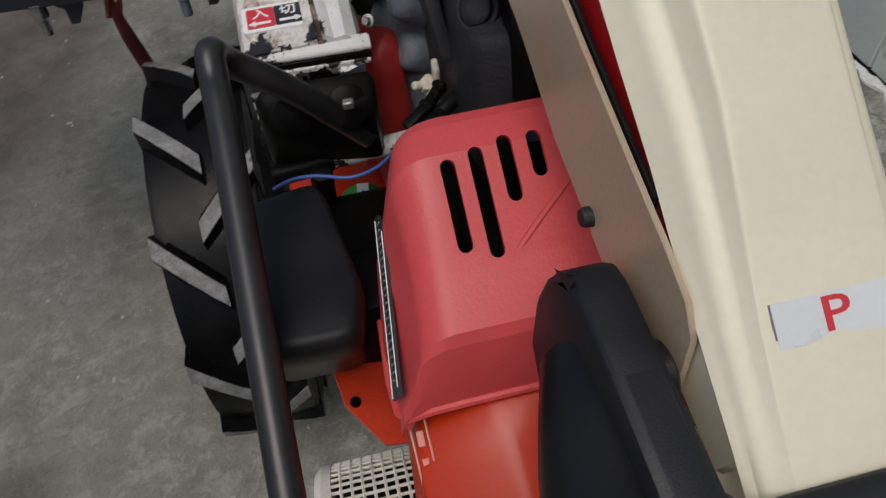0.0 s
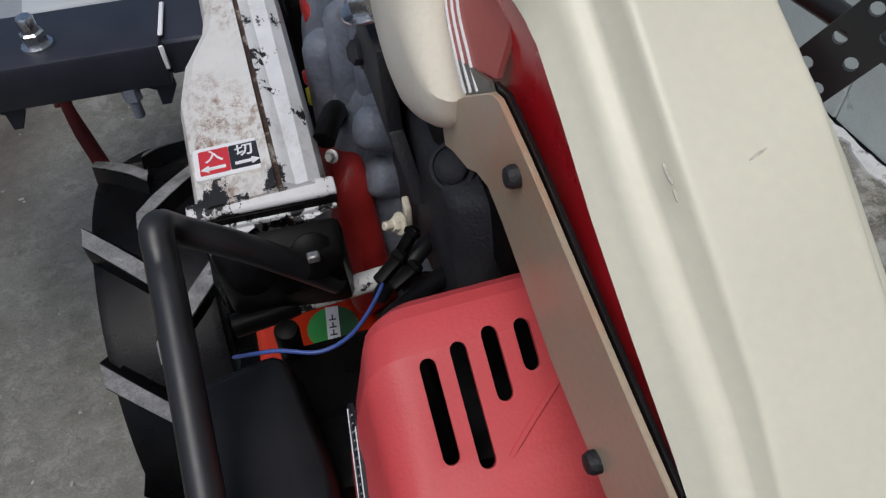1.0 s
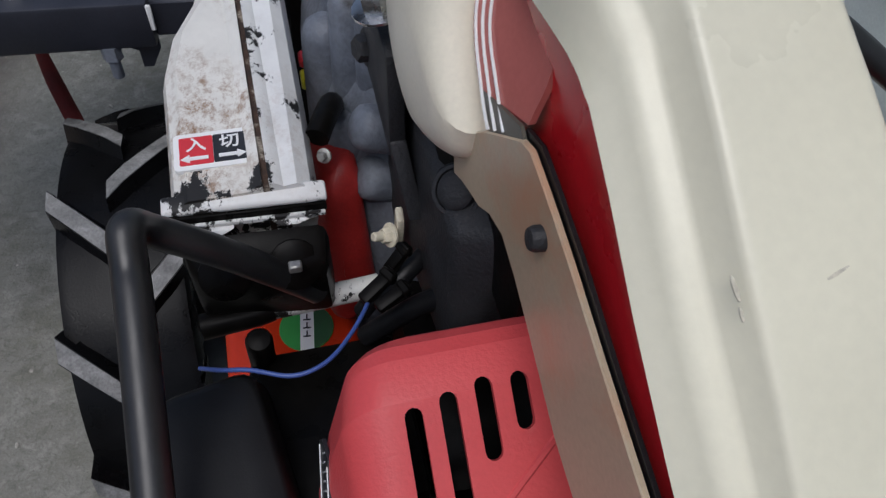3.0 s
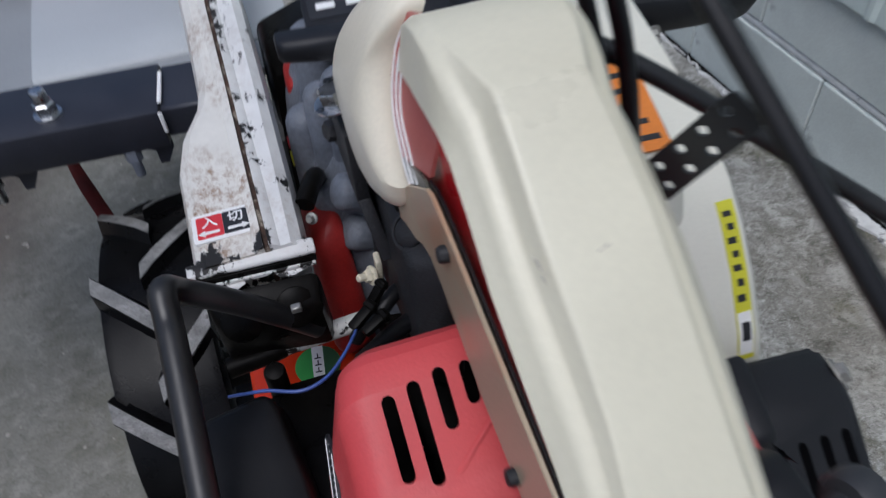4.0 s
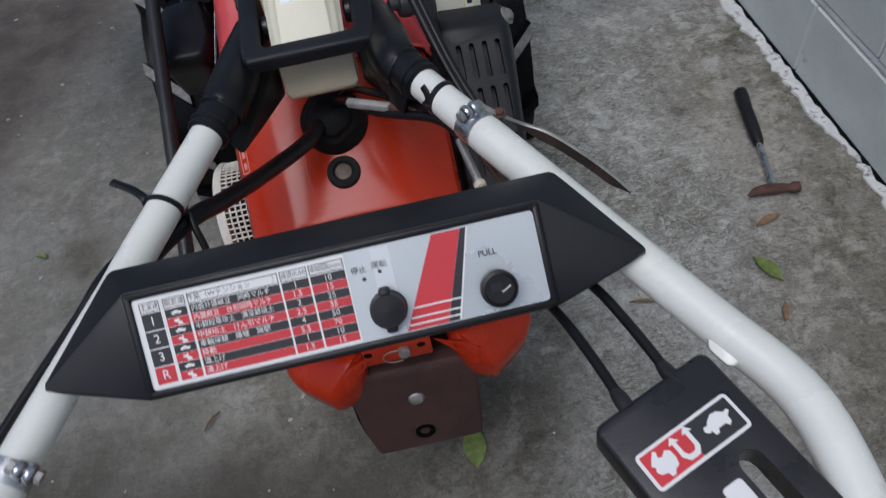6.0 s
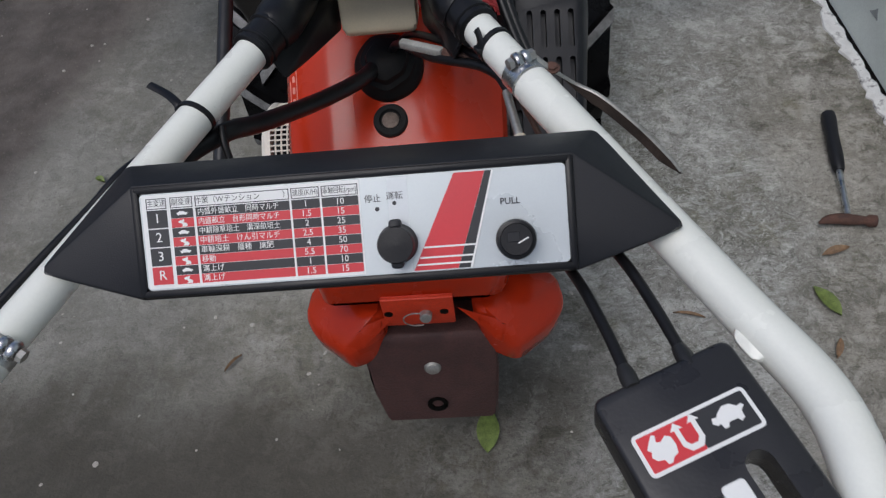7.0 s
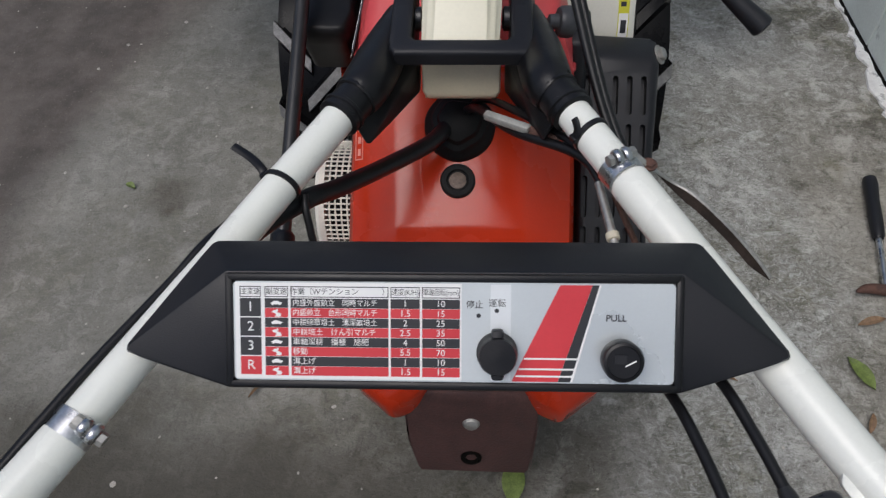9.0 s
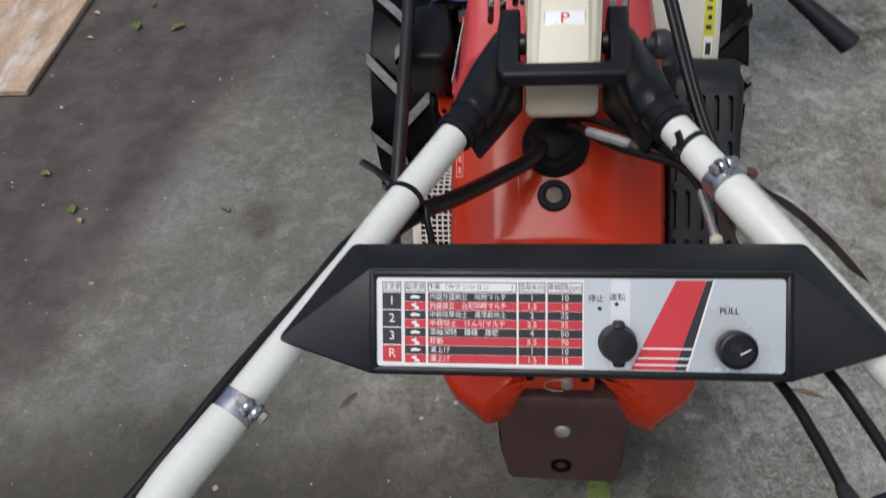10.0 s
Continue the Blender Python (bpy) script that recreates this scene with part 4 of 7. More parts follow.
for k in range(3):
    o = 0.002 + k * 0.0062
    pts = [(-0.4045 + o, 0.8868 + o * 0.75), (-0.4185 + o, 0.897 + o * 0.6), (-0.4405 + o, 0.914 + o * 0.3), (-0.4525 + o, 0.938), (-0.453 + o, 0.949)]
    bm = bmesh.new()
    tube(bm, [side_m @ Vector((a, b, -tuck(b))) for a, b in curve_xy(pts)], 0.0007, 6)
    part("white_line", bm, PRINT_WHITE, column)
# black seal between the side strip and the red housing
bm = bmesh.new()
seal = [(-0.377, 0.9105), (-0.364, 0.9140), (-0.348, 0.9095), (-0.326, 0.9025), (-0.297, 0.8910), (-0.272, 0.8815), (-0.245, 0.8715), (-0.225, 0.8650), (-0.225, 0.859), (-0.300, 0.875), (-0.380, 0.900)]
prism(bm, seal, 0.0016, side_m @ Matrix.Translation((0, 0, -0.0030)))
part("side_seal", bm, BLACK_SOFT, column, "black seal beside the strip")

# P plate
pm = frame_of((0.0144, 0.1885, 0.8512), (1, 0, 0), (0, 1, 0.72))
bm = bmesh.new()
prism(bm, rounded(0.0445, 0.0168, 0.001), 0.003, pm @ Matrix.Translation((0, 0, -0.0003)))
part("badge_edge", bm, CAST, column)
bm = bmesh.new()
prism(bm, rounded(0.0431, 0.0155, 0.001), 0.003, pm)
plate = part("badge_plate", bm, BADGE, column, "silver badge with a red letter")
lettering("badge_letter", "P", 0.0165, pm @ Matrix.Translation((0, 0, 0.0003)) @ Matrix.Diagonal((1.3, 1, 1, 1)), PRINT_RED, plate, bold=0.0001)
# scuff marks on the sunken panel
SCUFF = material("grey_scuff", (0.56, 0.52, 0.41), 0.5, spread=0.2, scale=200, bump=0)
for x, y, ln, w, turn in ((-0.0165, 0.3010, 0.007, 0.0014, 100), (0.0110, 0.3005, 0.008, 0.0012, 20), (-0.0160, 0.2960, 0.004, 0.0010, 95)):
    z = 0.9225 + (y - 0.28) * 0.75 + 0.0006
    bm = bmesh.new()
    lathe(bm, [(1.0, -0.0006), (0.9, -0.0001), (0.5, 0.0)], frame_of((x, y, z), (1, 0, 0), (0, 1, 0.75)) @ pose(0, 0, 0, 0, 0, turn) @ Matrix.Diagonal((ln / 2, w / 2, 1, 1)), 14)
    part("scuff_mark", bm, SCUFF, column)

# yoke: a U of black plastic round the foot of the column
YC = 0.0140
bm = bmesh.new()
outer = [(-0.0715, 0.075), (-0.0715, 0.008), (-0.066, 0.0), (0.066, 0.0), (0.0715, 0.008), (0.0715, 0.075), (0.050, 0.075), (0.050, 0.026), (0.046, 0.021), (-0.046, 0.021), (-0.050, 0.026), (-0.050, 0.075)]
ym = frame_of((YC, 0.125, 0.826), (1, 0, 0), (0, 1, 0.06))
prism(bm, outer, 0.0165, ym, 0.005, 3)
for s in (-1, 1):
    xo, xi = YC + s * 0.0715, YC + s * 0.050
    side = [(0.140, 0.8265), (0.166, 0.8284), (0.231, 0.8325), (0.244, 0.829), (0.254, 0.816), (0.256, 0.797), (0.248, 0.777), (0.221, 0.764), (0.166, 0.772), (0.140, 0.805)]
    hull(bm, [(xo + s * 0.010 * max(0.0, (0.8305 - z) / 0.05), y, z) for y, z in side] + [(xi, y, z) for y, z in side], 0.004, 2)
yoke = part("handle_yoke", bm, BLACK, tiller, "black plastic handle yoke")
for s in (-1, 1):
    bm = bmesh.new()
    lathe(bm, [(0.013, 0), (0.013, 0.006), (0.010, 0.008)], z_to((YC + s * 0.050, 0.204, 0.807), (-s, 0, 0)), 18)
    part("pivot_boss", bm, BLACK_PAINT, yoke)
SOCK = {-1: Vector((-0.0995, 0.053, 0.8065)), 1: Vector((0.1210, 0.054, 0.8130))}
DIR = {-1: Vector((-0.450, -0.892, -0.038)).normalized(), 1: Vector((0.470, -0.882, -0.026)).normalized()}
for s in (-1, 1):
    a = SOCK[s]
    d = DIR[s]
    b = Vector((YC + s * 0.066, 0.221, 0.795))
    bm = bmesh.new()
    line = curve([b, b.lerp(a, 0.35) + Vector((-s * 0.002, 0, -0.002)), a - d * 0.045, a - d * 0.028, a], 5)
    rad = [0.020 + 0.005 * math.sin(math.pi * min(1, i / (len(line) * 0.7))) for i in range(len(line))]
    rad = [max(r, 0.0205) if i > len(line) * 0.6 else r for i, r in enumerate(rad)]
    tube(bm, line, rad, 16)
    socket = part("pipe_socket", bm, BLACK_SOFT, tiller, "black moulded socket holding the pipe")
    bm = bmesh.new()
    for t, r in ((0.0, 0.0212), (-0.008, 0.0222), (-0.030, 0.0228)):
        tube(bm, [a + d * (t - 0.003), a + d * (t - 0.0015), a + d * (t + 0.0015), a + d * (t + 0.003)], [r - 0.002, r, r, r - 0.002], 18)
    part("socket_ring", bm, BLACK_SOFT, socket)
    bm = bmesh.new()
    inner = Vector((-s, 0, 0))
    p0, p1 = a - d * 0.004 + inner * 0.010, Vector((YC + s * 0.046, 0.166, 0.783))
    hull(bm, [p0 + Vector((0, 0, -0.004)), p0 + Vector((0, 0, -0.012)), p0 + inner * 0.014 + Vector((0, -0.012, -0.030)), p0 + inner * 0.010 + Vector((0, 0.0, -0.040)), p1, p1 + Vector((0, 0.03, 0)), p1 + Vector((0, 0, -0.045)),
              a - d * 0.09 + Vector((0, 0, -0.004)), a - d * 0.09 + Vector((0, 0, -0.02))], 0.003, 1)
    part("socket_web", bm, BLACK_SOFT, socket)

# ---- handlebar pipes ----
PIPE_R = 0.0165
pipes = {}
for s in (-1, 1):
    a, d = SOCK[s], DIR[s]
    ends = [a - d * 0.01, a + d * 0.12, a + d * 0.24, a + d * 0.36, a + d * 0.44, a + d * 0.50 + Vector((-s * 0.020, -0.004, -0.004)), a + d * 0.56 + Vector((-s * 0.052, -0.012, -0.012)), a + d * 0.64 + Vector((-s * 0.095, -0.02, -0.024)), a + d * 0.74 + Vector((-s * 0.145, -0.03, -0.04))]
    if s > 0:       # this pipe sags a little to pass under the wing of the control panel
        for i, sag in ((1, 0.003), (2, 0.018), (3, 0.021), (4, 0.018), (5, 0.012), (6, 0.006)):
            ends[i] = ends[i] + Vector((0.30, 0.48, -0.825)) * sag
    bm = bmesh.new()
    tube(bm, curve(ends, 6), PIPE_R, 24)
    pipes[s] = part("handlebar_pipe", bm, PIPE_WHITE, tiller, "white painted steel handlebar pipe")
    start = 0.357 if s < 0 else 0.093
    line = [q for q in curve(ends, 6) if (q - a).dot(d) > start + 0.012]
    line = [a + d * start, a + d * (start + 0.001), a + d * (start + 0.008), *line]
    bm = bmesh.new()
    tube(bm, line, [PIPE_R, PIPE_R + 0.0014, PIPE_R + 0.0018] + [PIPE_R + 0.0018] * (len(line) - 3), 24)
    part("outer_pipe", bm, PIPE_WHITE, pipes[s])


def band(bm, at, d, r, w, t=0.0015):
    tube(bm, [at - d * w / 2, at - d * (w / 2 - 0.0006), at + d * (w / 2 - 0.0006), at + d * w / 2], [r, r + t, r + t, r], 24)


# screw clamps
def pipe_clamp(s, dist, toward, start, dip):
    a, d = SOCK[s], DIR[s]
    at = a + d * dist
    bm = bmesh.new()
    band(bm, at, d, PIPE_R, 0.019, 0.0016)
    clamp = part("pipe_clamp", bm, GALV, tiller, "zinc-plated pipe clamp with a screw")
    side = d.cross(Vector((0, 0, 1))).normalized() * toward
    axis = z_to(at - d * 0.003 + side * start + Vector((0, 0, PIPE_R + 0.001)), side - Vector((0, 0, dip)))
    for lo, r in ((0.006, 0.0074), (0.0145, 0.0082)):
        bm = bmesh.new()
        lathe(bm, [(r - 0.003, lo - 0.0005), (r - 0.001, lo), (r, lo + 0.0015), (r, lo + 0.0045), (r - 0.001, lo + 0.006), (r - 0.003, lo + 0.0065)], axis, 18)
        part("clamp_ear", bm, GALV, clamp)
    bm = bmesh.new()
    lathe(bm, [(0.0052, 0.0), (0.0058, 0.002), (0.0058, 0.0055), (0.0035, 0.006), (0.0035, 0.0215), (0.0055, 0.022), (0.0055, 0.0265), (0.003, 0.0275)], axis, 6)
    part("clamp_bolt", bm, GALV_DULL, clamp)
    return at, d, side


pipe_clamp(-1, 0.350, -1, 0.008, 0.5)
pipe_clamp(1, 0.082, 1, -0.012, 0.0)


# cable ties
def cable_tie(s, dist, tail, head_side):
    a, d = SOCK[s], DIR[s]
    at = a + d * dist
    bm = bmesh.new()
    band(bm, at, (d + Vector((0.12, 0.02, 0))).normalized(), PIPE_R + 0.0004, 0.0055, 0.0014)
    tie = part("cable_tie", bm, BLACK_SOFT, tiller, "black nylon cable tie round the pipe")
    side = d.cross(Vector((0, 0, 1))).normalized() * head_side
    h = at + side * (PIPE_R + 0.001) + Vector((0, 0, 0.004))
    bm = bmesh.new()
    box(bm, (0, 0, 0), (0.009, 0.007, 0.006), 0.001, 1, m=frame_of(h, d, side))
    part("tie_head", bm, BLACK_SOFT, tie)
    bm = bmesh.new()
    tube(bm, curve([h, *[h + Vector(t) for t in tail]], 5), 0.0042, 8, 0.35)
    part("tie_tail", bm, BLACK_SOFT, tie)


cable_tie(-1, 0.093, ((-0.004, 0.006, 0.003), (-0.016, 0.018, 0.004), (-0.034, 0.030, 0.006)), 1)
cable_tie(1, 0.032, ((0.002, 0.002, 0.006), (0.001, 0.006, 0.011), (-0.001, 0.011, 0.014)), 1)

# ---- control panel ----
PM = frame_of((0.0182, -0.1905, 0.8262), (1, 0.015, -0.004), (0, 0.0535, 0.046))     # x across, y up its face, z out of it
bm = bmesh.new()
pts = []
for s in (-1, 1):
    pts += [(s * 0.166, 0.044, 0.001), (s * 0.166, -0.044, 0.001), (s * 0.2475, -0.0175, 0.0010), (s * 0.1935, 0.0632, -0.0525), (s * 0.166, -0.046, -0.020), (s * 0.2405, -0.0165, -0.022),
            (s * 0.160, 0.050, -0.060), (s * 0.150, -0.03, -0.045)]
hull(bm, [PM @ Vector(p) for p in pts], 0.003, 2)
panel = part("control_panel", bm, BLACK, tiller, "black plastic control panel with a printed silver plate", 25)
bm = bmesh.new()
for c, w in (((0, 0.0395, 0.0022), (0.330, 0.006, 0.007)), ((0, -0.0395, 0.0022), (0.330, 0.006, 0.007)), ((-0.163, 0, 0.0022), (0.006, 0.085, 0.007)), ((0.163, 0, 0.0022), (0.006, 0.085, 0.007))):
    box(bm, c, w, 0.002, 2, m=PM)
part("bezel", bm, BLACK_SOFT, panel, "glossy black bezel")
bm = bmesh.new()
prism(bm, rounded(0.3205, 0.0732, 0.004), 0.004, PM @ Matrix.Translation((0, 0, 0.0036)))
face = part("face_plate", bm, SILVER, panel, "silver printed face plate")


def pan(px, py, lift=0.0):
    """A place on the face plate, in its own printed units."""
    return PM @ Matrix.Translation(((px - 807.0) * 0.000409, (587.0 - py) * 0.000403, 0.0036 + lift))


def patch(name, x0, y0, x1, y1, mat, lift=0.0003, parent=None):
    bm = bmesh.new()
    box(bm, (0, 0, 0), (abs(x1 - x0) * 0.000409, abs(y1 - y0) * 0.000403, 0.0004), m=pan((x0 + x1) / 2, (y0 + y1) / 2, lift))
    return part(name, bm, mat, parent or face)


patch("table_ground", 419, 499, 825, 675, PRINT_WHITE, 0.0001)
patch("switch_band", 876, 500, 912, 674, material("pale_print", (0.70, 0.73, 0.74), 0.4, spread=0.02, bump=0), 0.0001)
ROW0, ROWH = 527.5, 17.8
SLOW = [(-0.8, -0.5), (-0.5, -0.3), (0.5, -0.3), (0.75, -0.5), (0.95, -0.2), (1.2, -0.05), (1.15, 0.2), (0.8, 0.15), (0.3, 0.45), (-0.4, 0.5), (-0.9, 0.15), (-1.2, 0.1)]
FAST = [(-0.35, -0.85), (0.85, -0.85), (1.0, -0.45), (0.7, -0.05), (0.15, 0.1), (0.35, 0.5), (0.2, 0.9), (-0.1, 0.55), (-0.45, 0.6), (-0.95, 0.3), (-0.75, 0.0), (-0.3, -0.1), (0.0, -0.45)]
COLS = ((428, 466), (473, 515), (520, 695), (699, 751), (755, 822))
WORDS = ("内盛外盛畝立　同時マルチ", "内盛畝立　台形同時マルチ", "中耕除草培土　溝深畝培土", "中耕培土　けん引マルチ", "車軸深耕　播種　施肥", "移動", "溝上げ", "溝上げ")
SPEED = ("1", "1.5", "2", "2.5", "4", "5.5", "1", "1.5")
TURNS = ("10", "15", "25", "35", "50", "70", "10", "15")
for x0, x1 in COLS:
    for a, c, e, f in ((x0, x1, 505.5, 507.0), (x0, x1, 524.0, 525.5), (x0, x0 + 1.5, 505.5, 525.5), (x1 - 1.5, x1, 505.5, 525.5)):
        patch("header_rule", a, e, c, f, PRINT_BLACK)
for (x0, x1), body in zip(COLS, ("主変速", "副変速", "作業（Wテンション　　　）", "速度(K/H)", "車軸回転(rpm)")):
    lettering("header_text", body, 0.0056, pan((x0 + x1) / 2, 515.5, 0.0003), PRINT_BLACK, face, fit=(x1 - x0 - 5) * 0.000409)
for r in range(8):
    y0 = ROW0 + r * ROWH
    mat = PRINT_RED if r % 2 else PRINT_BLACK
    for x0, x1 in COLS[1:]:
        patch("table_cell", x0, y0, x1, y0 + ROWH - (0.6 if r % 2 == 0 else 0.9), mat)
    lettering("row_text", WORDS[r], 0.0056, pan(523, y0 + 8.6, 0.0006), PRINT_WHITE, face, 'LEFT', fit=0.0615)
    lettering("speed_text", SPEED[r], 0.0066, pan(725, y0 + 8.6, 0.0006), PRINT_WHITE, face)
    lettering("turns_text", TURNS[r], 0.0066, pan(788, y0 + 8.6, 0.0006), PRINT_WHITE, face)
    # plain marks for slow and fast
    bm = bmesh.new()
    mark = SLOW if r % 2 == 0 else FAST
    prism(bm, [(u * 0.0036, v * 0.0034) for u, v in mark], 0.0003, pan(494, y0 + 8.6, 0.0006))
    part("speed_mark", bm, PRINT_WHITE, face)
for k, body in enumerate(("1", "2", "3", "R")):
    y0 = ROW0 + k * 2 * ROWH
    patch("gear_cell", 428, y0, 466, y0 + 2 * ROWH - 2.2, PRINT_RED if body == "R" else PRINT_BLACK)
    lettering("gear_text", body, 0.0102, pan(447, y0 + ROWH - 1.5, 0.0006), PRINT_WHITE, face)
lettering("stop_text", "停止", 0.0064, pan(848, 537, 0.0003), PRINT_BLACK, face)
lettering("run_text", "運転", 0.0064, pan(888, 534, 0.0003), PRINT_BLACK, face)
for x, y in ((855, 556), (887, 547)):
    bm = bmesh.new()
    lathe(bm, [(0.0017, 0), (0.0015, 0.0003)], pan(x, y, 0.0002), 14)
    part("position_dot", bm, PRINT_BLACK, face)
bm = bmesh.new()
prism(bm, [((x - 807) * 0.000409, (587 - y) * 0.000403) for x, y in ((998, 500), (1054, 500), (995, 675), (914, 675))][::-1], 0.0008, PM @ Matrix.Translation((0, 0, 0.0040)))
part("red_band", bm, PRINT_RED, face)
bm = bmesh.new()
prism(bm, [((x - 807) * 0.000409, (587 - y) * 0.000403) for x, y in ((1054.5, 500), (1068, 500), (1019, 675), (995.5, 675))][::-1], 0.0008, PM @ Matrix.Translation((0, 0, 0.0040)))
part("black_band", bm, PRINT_BLACK, face)
for y in (633, 652, 665):
    x = 935 - (y - 633) * 0.45
    patch("white_rule", x, y - 1.6, 1031 - (y - 633) * 0.28, y + 1.6, PRINT_WHITE, 0.0007)
bm = bmesh.new()
prism(bm, [((x - 807) * 0.000409, (587 - y) * 0.000403) for x, y in ((1066, 500), (1069.5, 500), (1021, 675), (1017, 675))][::-1], 0.0008, PM @ Matrix.Translation((0, 0, 0.0042)))
part("white_edge", bm, PRINT_WHITE, face)
lettering("pull_text", "PULL", 0.0068, pan(1096, 559, 0.0003), PRINT_BLACK, face, bold=0.0001)

# switch and pull knob
km = pan(888, 622)
bm = bmesh.new()
lathe(bm, [(0.0150, 0), (0.0150, 0.004), (0.0138, 0.006), (0.0138, 0.016), (0.0128, 0.0185), (0.0, 0.0190)], km, 32, False)
switch = part("rotary_switch", bm, BLACK_SOFT, panel, "black rotary stop switch")
bm = bmesh.new()
box(bm, (0, 0.0005, 0.010), (0.0092, 0.036, 0.012), 0.0025, 2, m=km)
part("switch_grip", bm, BLACK, switch)
km2 = pan(1101, 627)
bm = bmesh.new()
lathe(bm, [(0.0110, 0), (0.0110, 0.006), (0.0144, 0.008), (0.0147, 0.018), (0.0138, 0.0205), (0.0118, 0.0212), (0.0113, 0.0202), (0.0, 0.0200)], km2, 36, False)
pull = part("pull_knob", bm, BLACK_SOFT, panel, "black round pull knob")
bm = bmesh.new()
box(bm, (0.004, -0.003, 0.0203), (0.0085, 0.0009, 0.0006), m=km2 @ pose(0, 0, 0, 0, 0, 28))
part("knob_mark", bm, PRINT_WHITE, pull)
bm = bmesh.new()
box(bm, (-0.002, 0.002, 0.0203), (0.009, 0.007, 0.0006), 0.0002, 1, m=km2)
part("knob_inset", bm, BLACK, pull)

# ---- lever guide on the right-hand pipe ----
GM = frame_of((0.2325, -0.3160, 0.796), (0.930, 0.362, 0.10), (-0.40, 0.93, 0.03))
bm = bmesh.new()
prism(bm, rounded(0.104, 0.212, 0.008, 4, 0.0, -0.094), 0.032, GM, 0.004, 3)
cut = bmesh.new()
for x, y, h in ((-0.020, -0.150, 0.15), (0.0155, -0.135, 0.15)):
    prism(cut, capsule(x + (0.006 if x < 0 else 0.006), y, 0.019, h), 0.08, GM @ Matrix.Translation((0, 0, 0.02)))
guide = carved("lever_guide", bm, cut, material("satin_black_plastic", (0.020, 0.020, 0.022), 0.32, spread=0.12, scale=30, bump=0.06, dirt=(0.10, 0.095, 0.09), dirt_amount=0.10, dirt_scale=25), tiller, "black plastic lever guide with slots")
GT = GM @ Matrix.Translation((0, 0.009, 0))
GL = GM @ Matrix.Translation((0, -0.0360, 0)) @ Matrix.Diagonal((1.08, 1.3, 1, 1)) @ Matrix.Translation((0, 0.0405, 0))
bm = bmesh.new()
prism(bm, rounded(0.076, 0.0225, 0.003, 3, -0.001, -0.0405), 0.003, GL @ Matrix.Translation((0, 0, 0.0006)))
gl = part("guide_label", bm, PRINT_WHITE, guide, "red and black label with white marks")
for x0, x1, mat in ((-0.0365, -0.0015, PRINT_RED), (-0.0015, 0.0345, PRINT_BLACK)):
    bm = bmesh.new()
    prism(bm, rounded(x1 - x0, 0.0185, 0.0008, 2, (x0 + x1) / 2, -0.0405), 0.001, GL @ Matrix.Translation((0, 0, 0.0010)))
    part("label_field", bm, mat, gl)
bm = bmesh.new()
for pts in ([(-0.0135, -0.0352), (-0.0105, -0.0352), (-0.0105, -0.0425), (-0.0085, -0.0447), (-0.0040, -0.0447), (-0.0020, -0.0425), (-0.0020, -0.0345), (0.0010, -0.0345), (0.0010, -0.0440), (-0.0025, -0.0478), (-0.0098, -0.0478), (-0.0135, -0.0440)],
            [(-0.0160, -0.0355), (-0.0080, -0.0355), (-0.0120, -0.0318)], [(-0.0045, -0.0348), (0.0035, -0.0348), (-0.0005, -0.0312)],
            [(-0.0335, -0.0385), (-0.0315, -0.0400), (-0.0330, -0.0425), (-0.0310, -0.0450), (-0.0270, -0.0458), (-0.0262, -0.0485), (-0.0235, -0.0485), (-0.0215, -0.0465), (-0.0180, -0.0455), (-0.0165, -0.0415), (-0.0170, -0.0370), (-0.0200, -0.0355), (-0.0240, -0.0375), (-0.0265, -0.0365), (-0.0250, -0.0335), (-0.0270, -0.0325), (-0.0300, -0.0350)],
            [(0.0085, -0.0405), (0.0110, -0.0425), (0.0130, -0.0420), (0.0135, -0.0450), (0.0165, -0.0450), (0.0175, -0.0430), (0.0235, -0.0430), (0.0250, -0.0450), (0.0275, -0.0440), (0.0280, -0.0405), (0.0310, -0.0385), (0.0300, -0.0370), (0.0270, -0.0375), (0.0235, -0.0350), (0.0190, -0.0345), (0.0150, -0.0365), (0.0125, -0.0385), (0.0100, -0.0380)]):
    prism(bm, pts[::-1], 0.0006, GL @ Matrix.Translation((0, 0, 0.0017)))
part("label_mark", bm, PRINT_WHITE, gl)
bm = bmesh.new()
prism(bm, rounded(0.0165, 0.075, 0.003, 3, -0.001, -0.118), 0.004, GT @ Matrix.Translation((0, 0, 0.0016)), 0.0006, 1)
ind = part("guide_tag", bm, PRINT_WHITE, guide, "white tag with a red mark")
bm = bmesh.new()
prism(bm, [(-0.004, -0.100), (0.002, -0.100), (0.004, -0.120), (-0.006, -0.120)], 0.0006, GT @ Matrix.Translation((0, 0, 0.0020)))
part("tag_mark", bm, PRINT_RED, ind)
for top, end in (((0.208, -0.308, 0.790), (0.184, -0.215, 0.778)), ((0.248, -0.296, 0.792), (0.219, -0.200, 0.782))):
    top, end = Vector(top), Vector(end)
    bm = bmesh.new()
    tube(bm, curve([top, top.lerp(end, 0.5) + Vector((0.001, 0, 0.002)), end, end + (end - top) * 0.8 + Vector((0, 0, -0.03))], 6), 0.0043, 12)
    cab = part("control_cable", bm, BLACK_SOFT, tiller, "black control cable running under the panel")
    bm = bmesh.new()
    tube(bm, [top + (top - end) * 0.08, top, top.lerp(end, 0.05), top.lerp(end, 0.10)], [0.006, 0.0065, 0.006, 0.005], 12)
    part("cable_boot", bm, BLACK_PAINT, cab)
bm = bmesh.new()
lp = SOCK[1] + DIR[1] * 0.385 + Vector((0.0062, 0.0099, -0.0170))
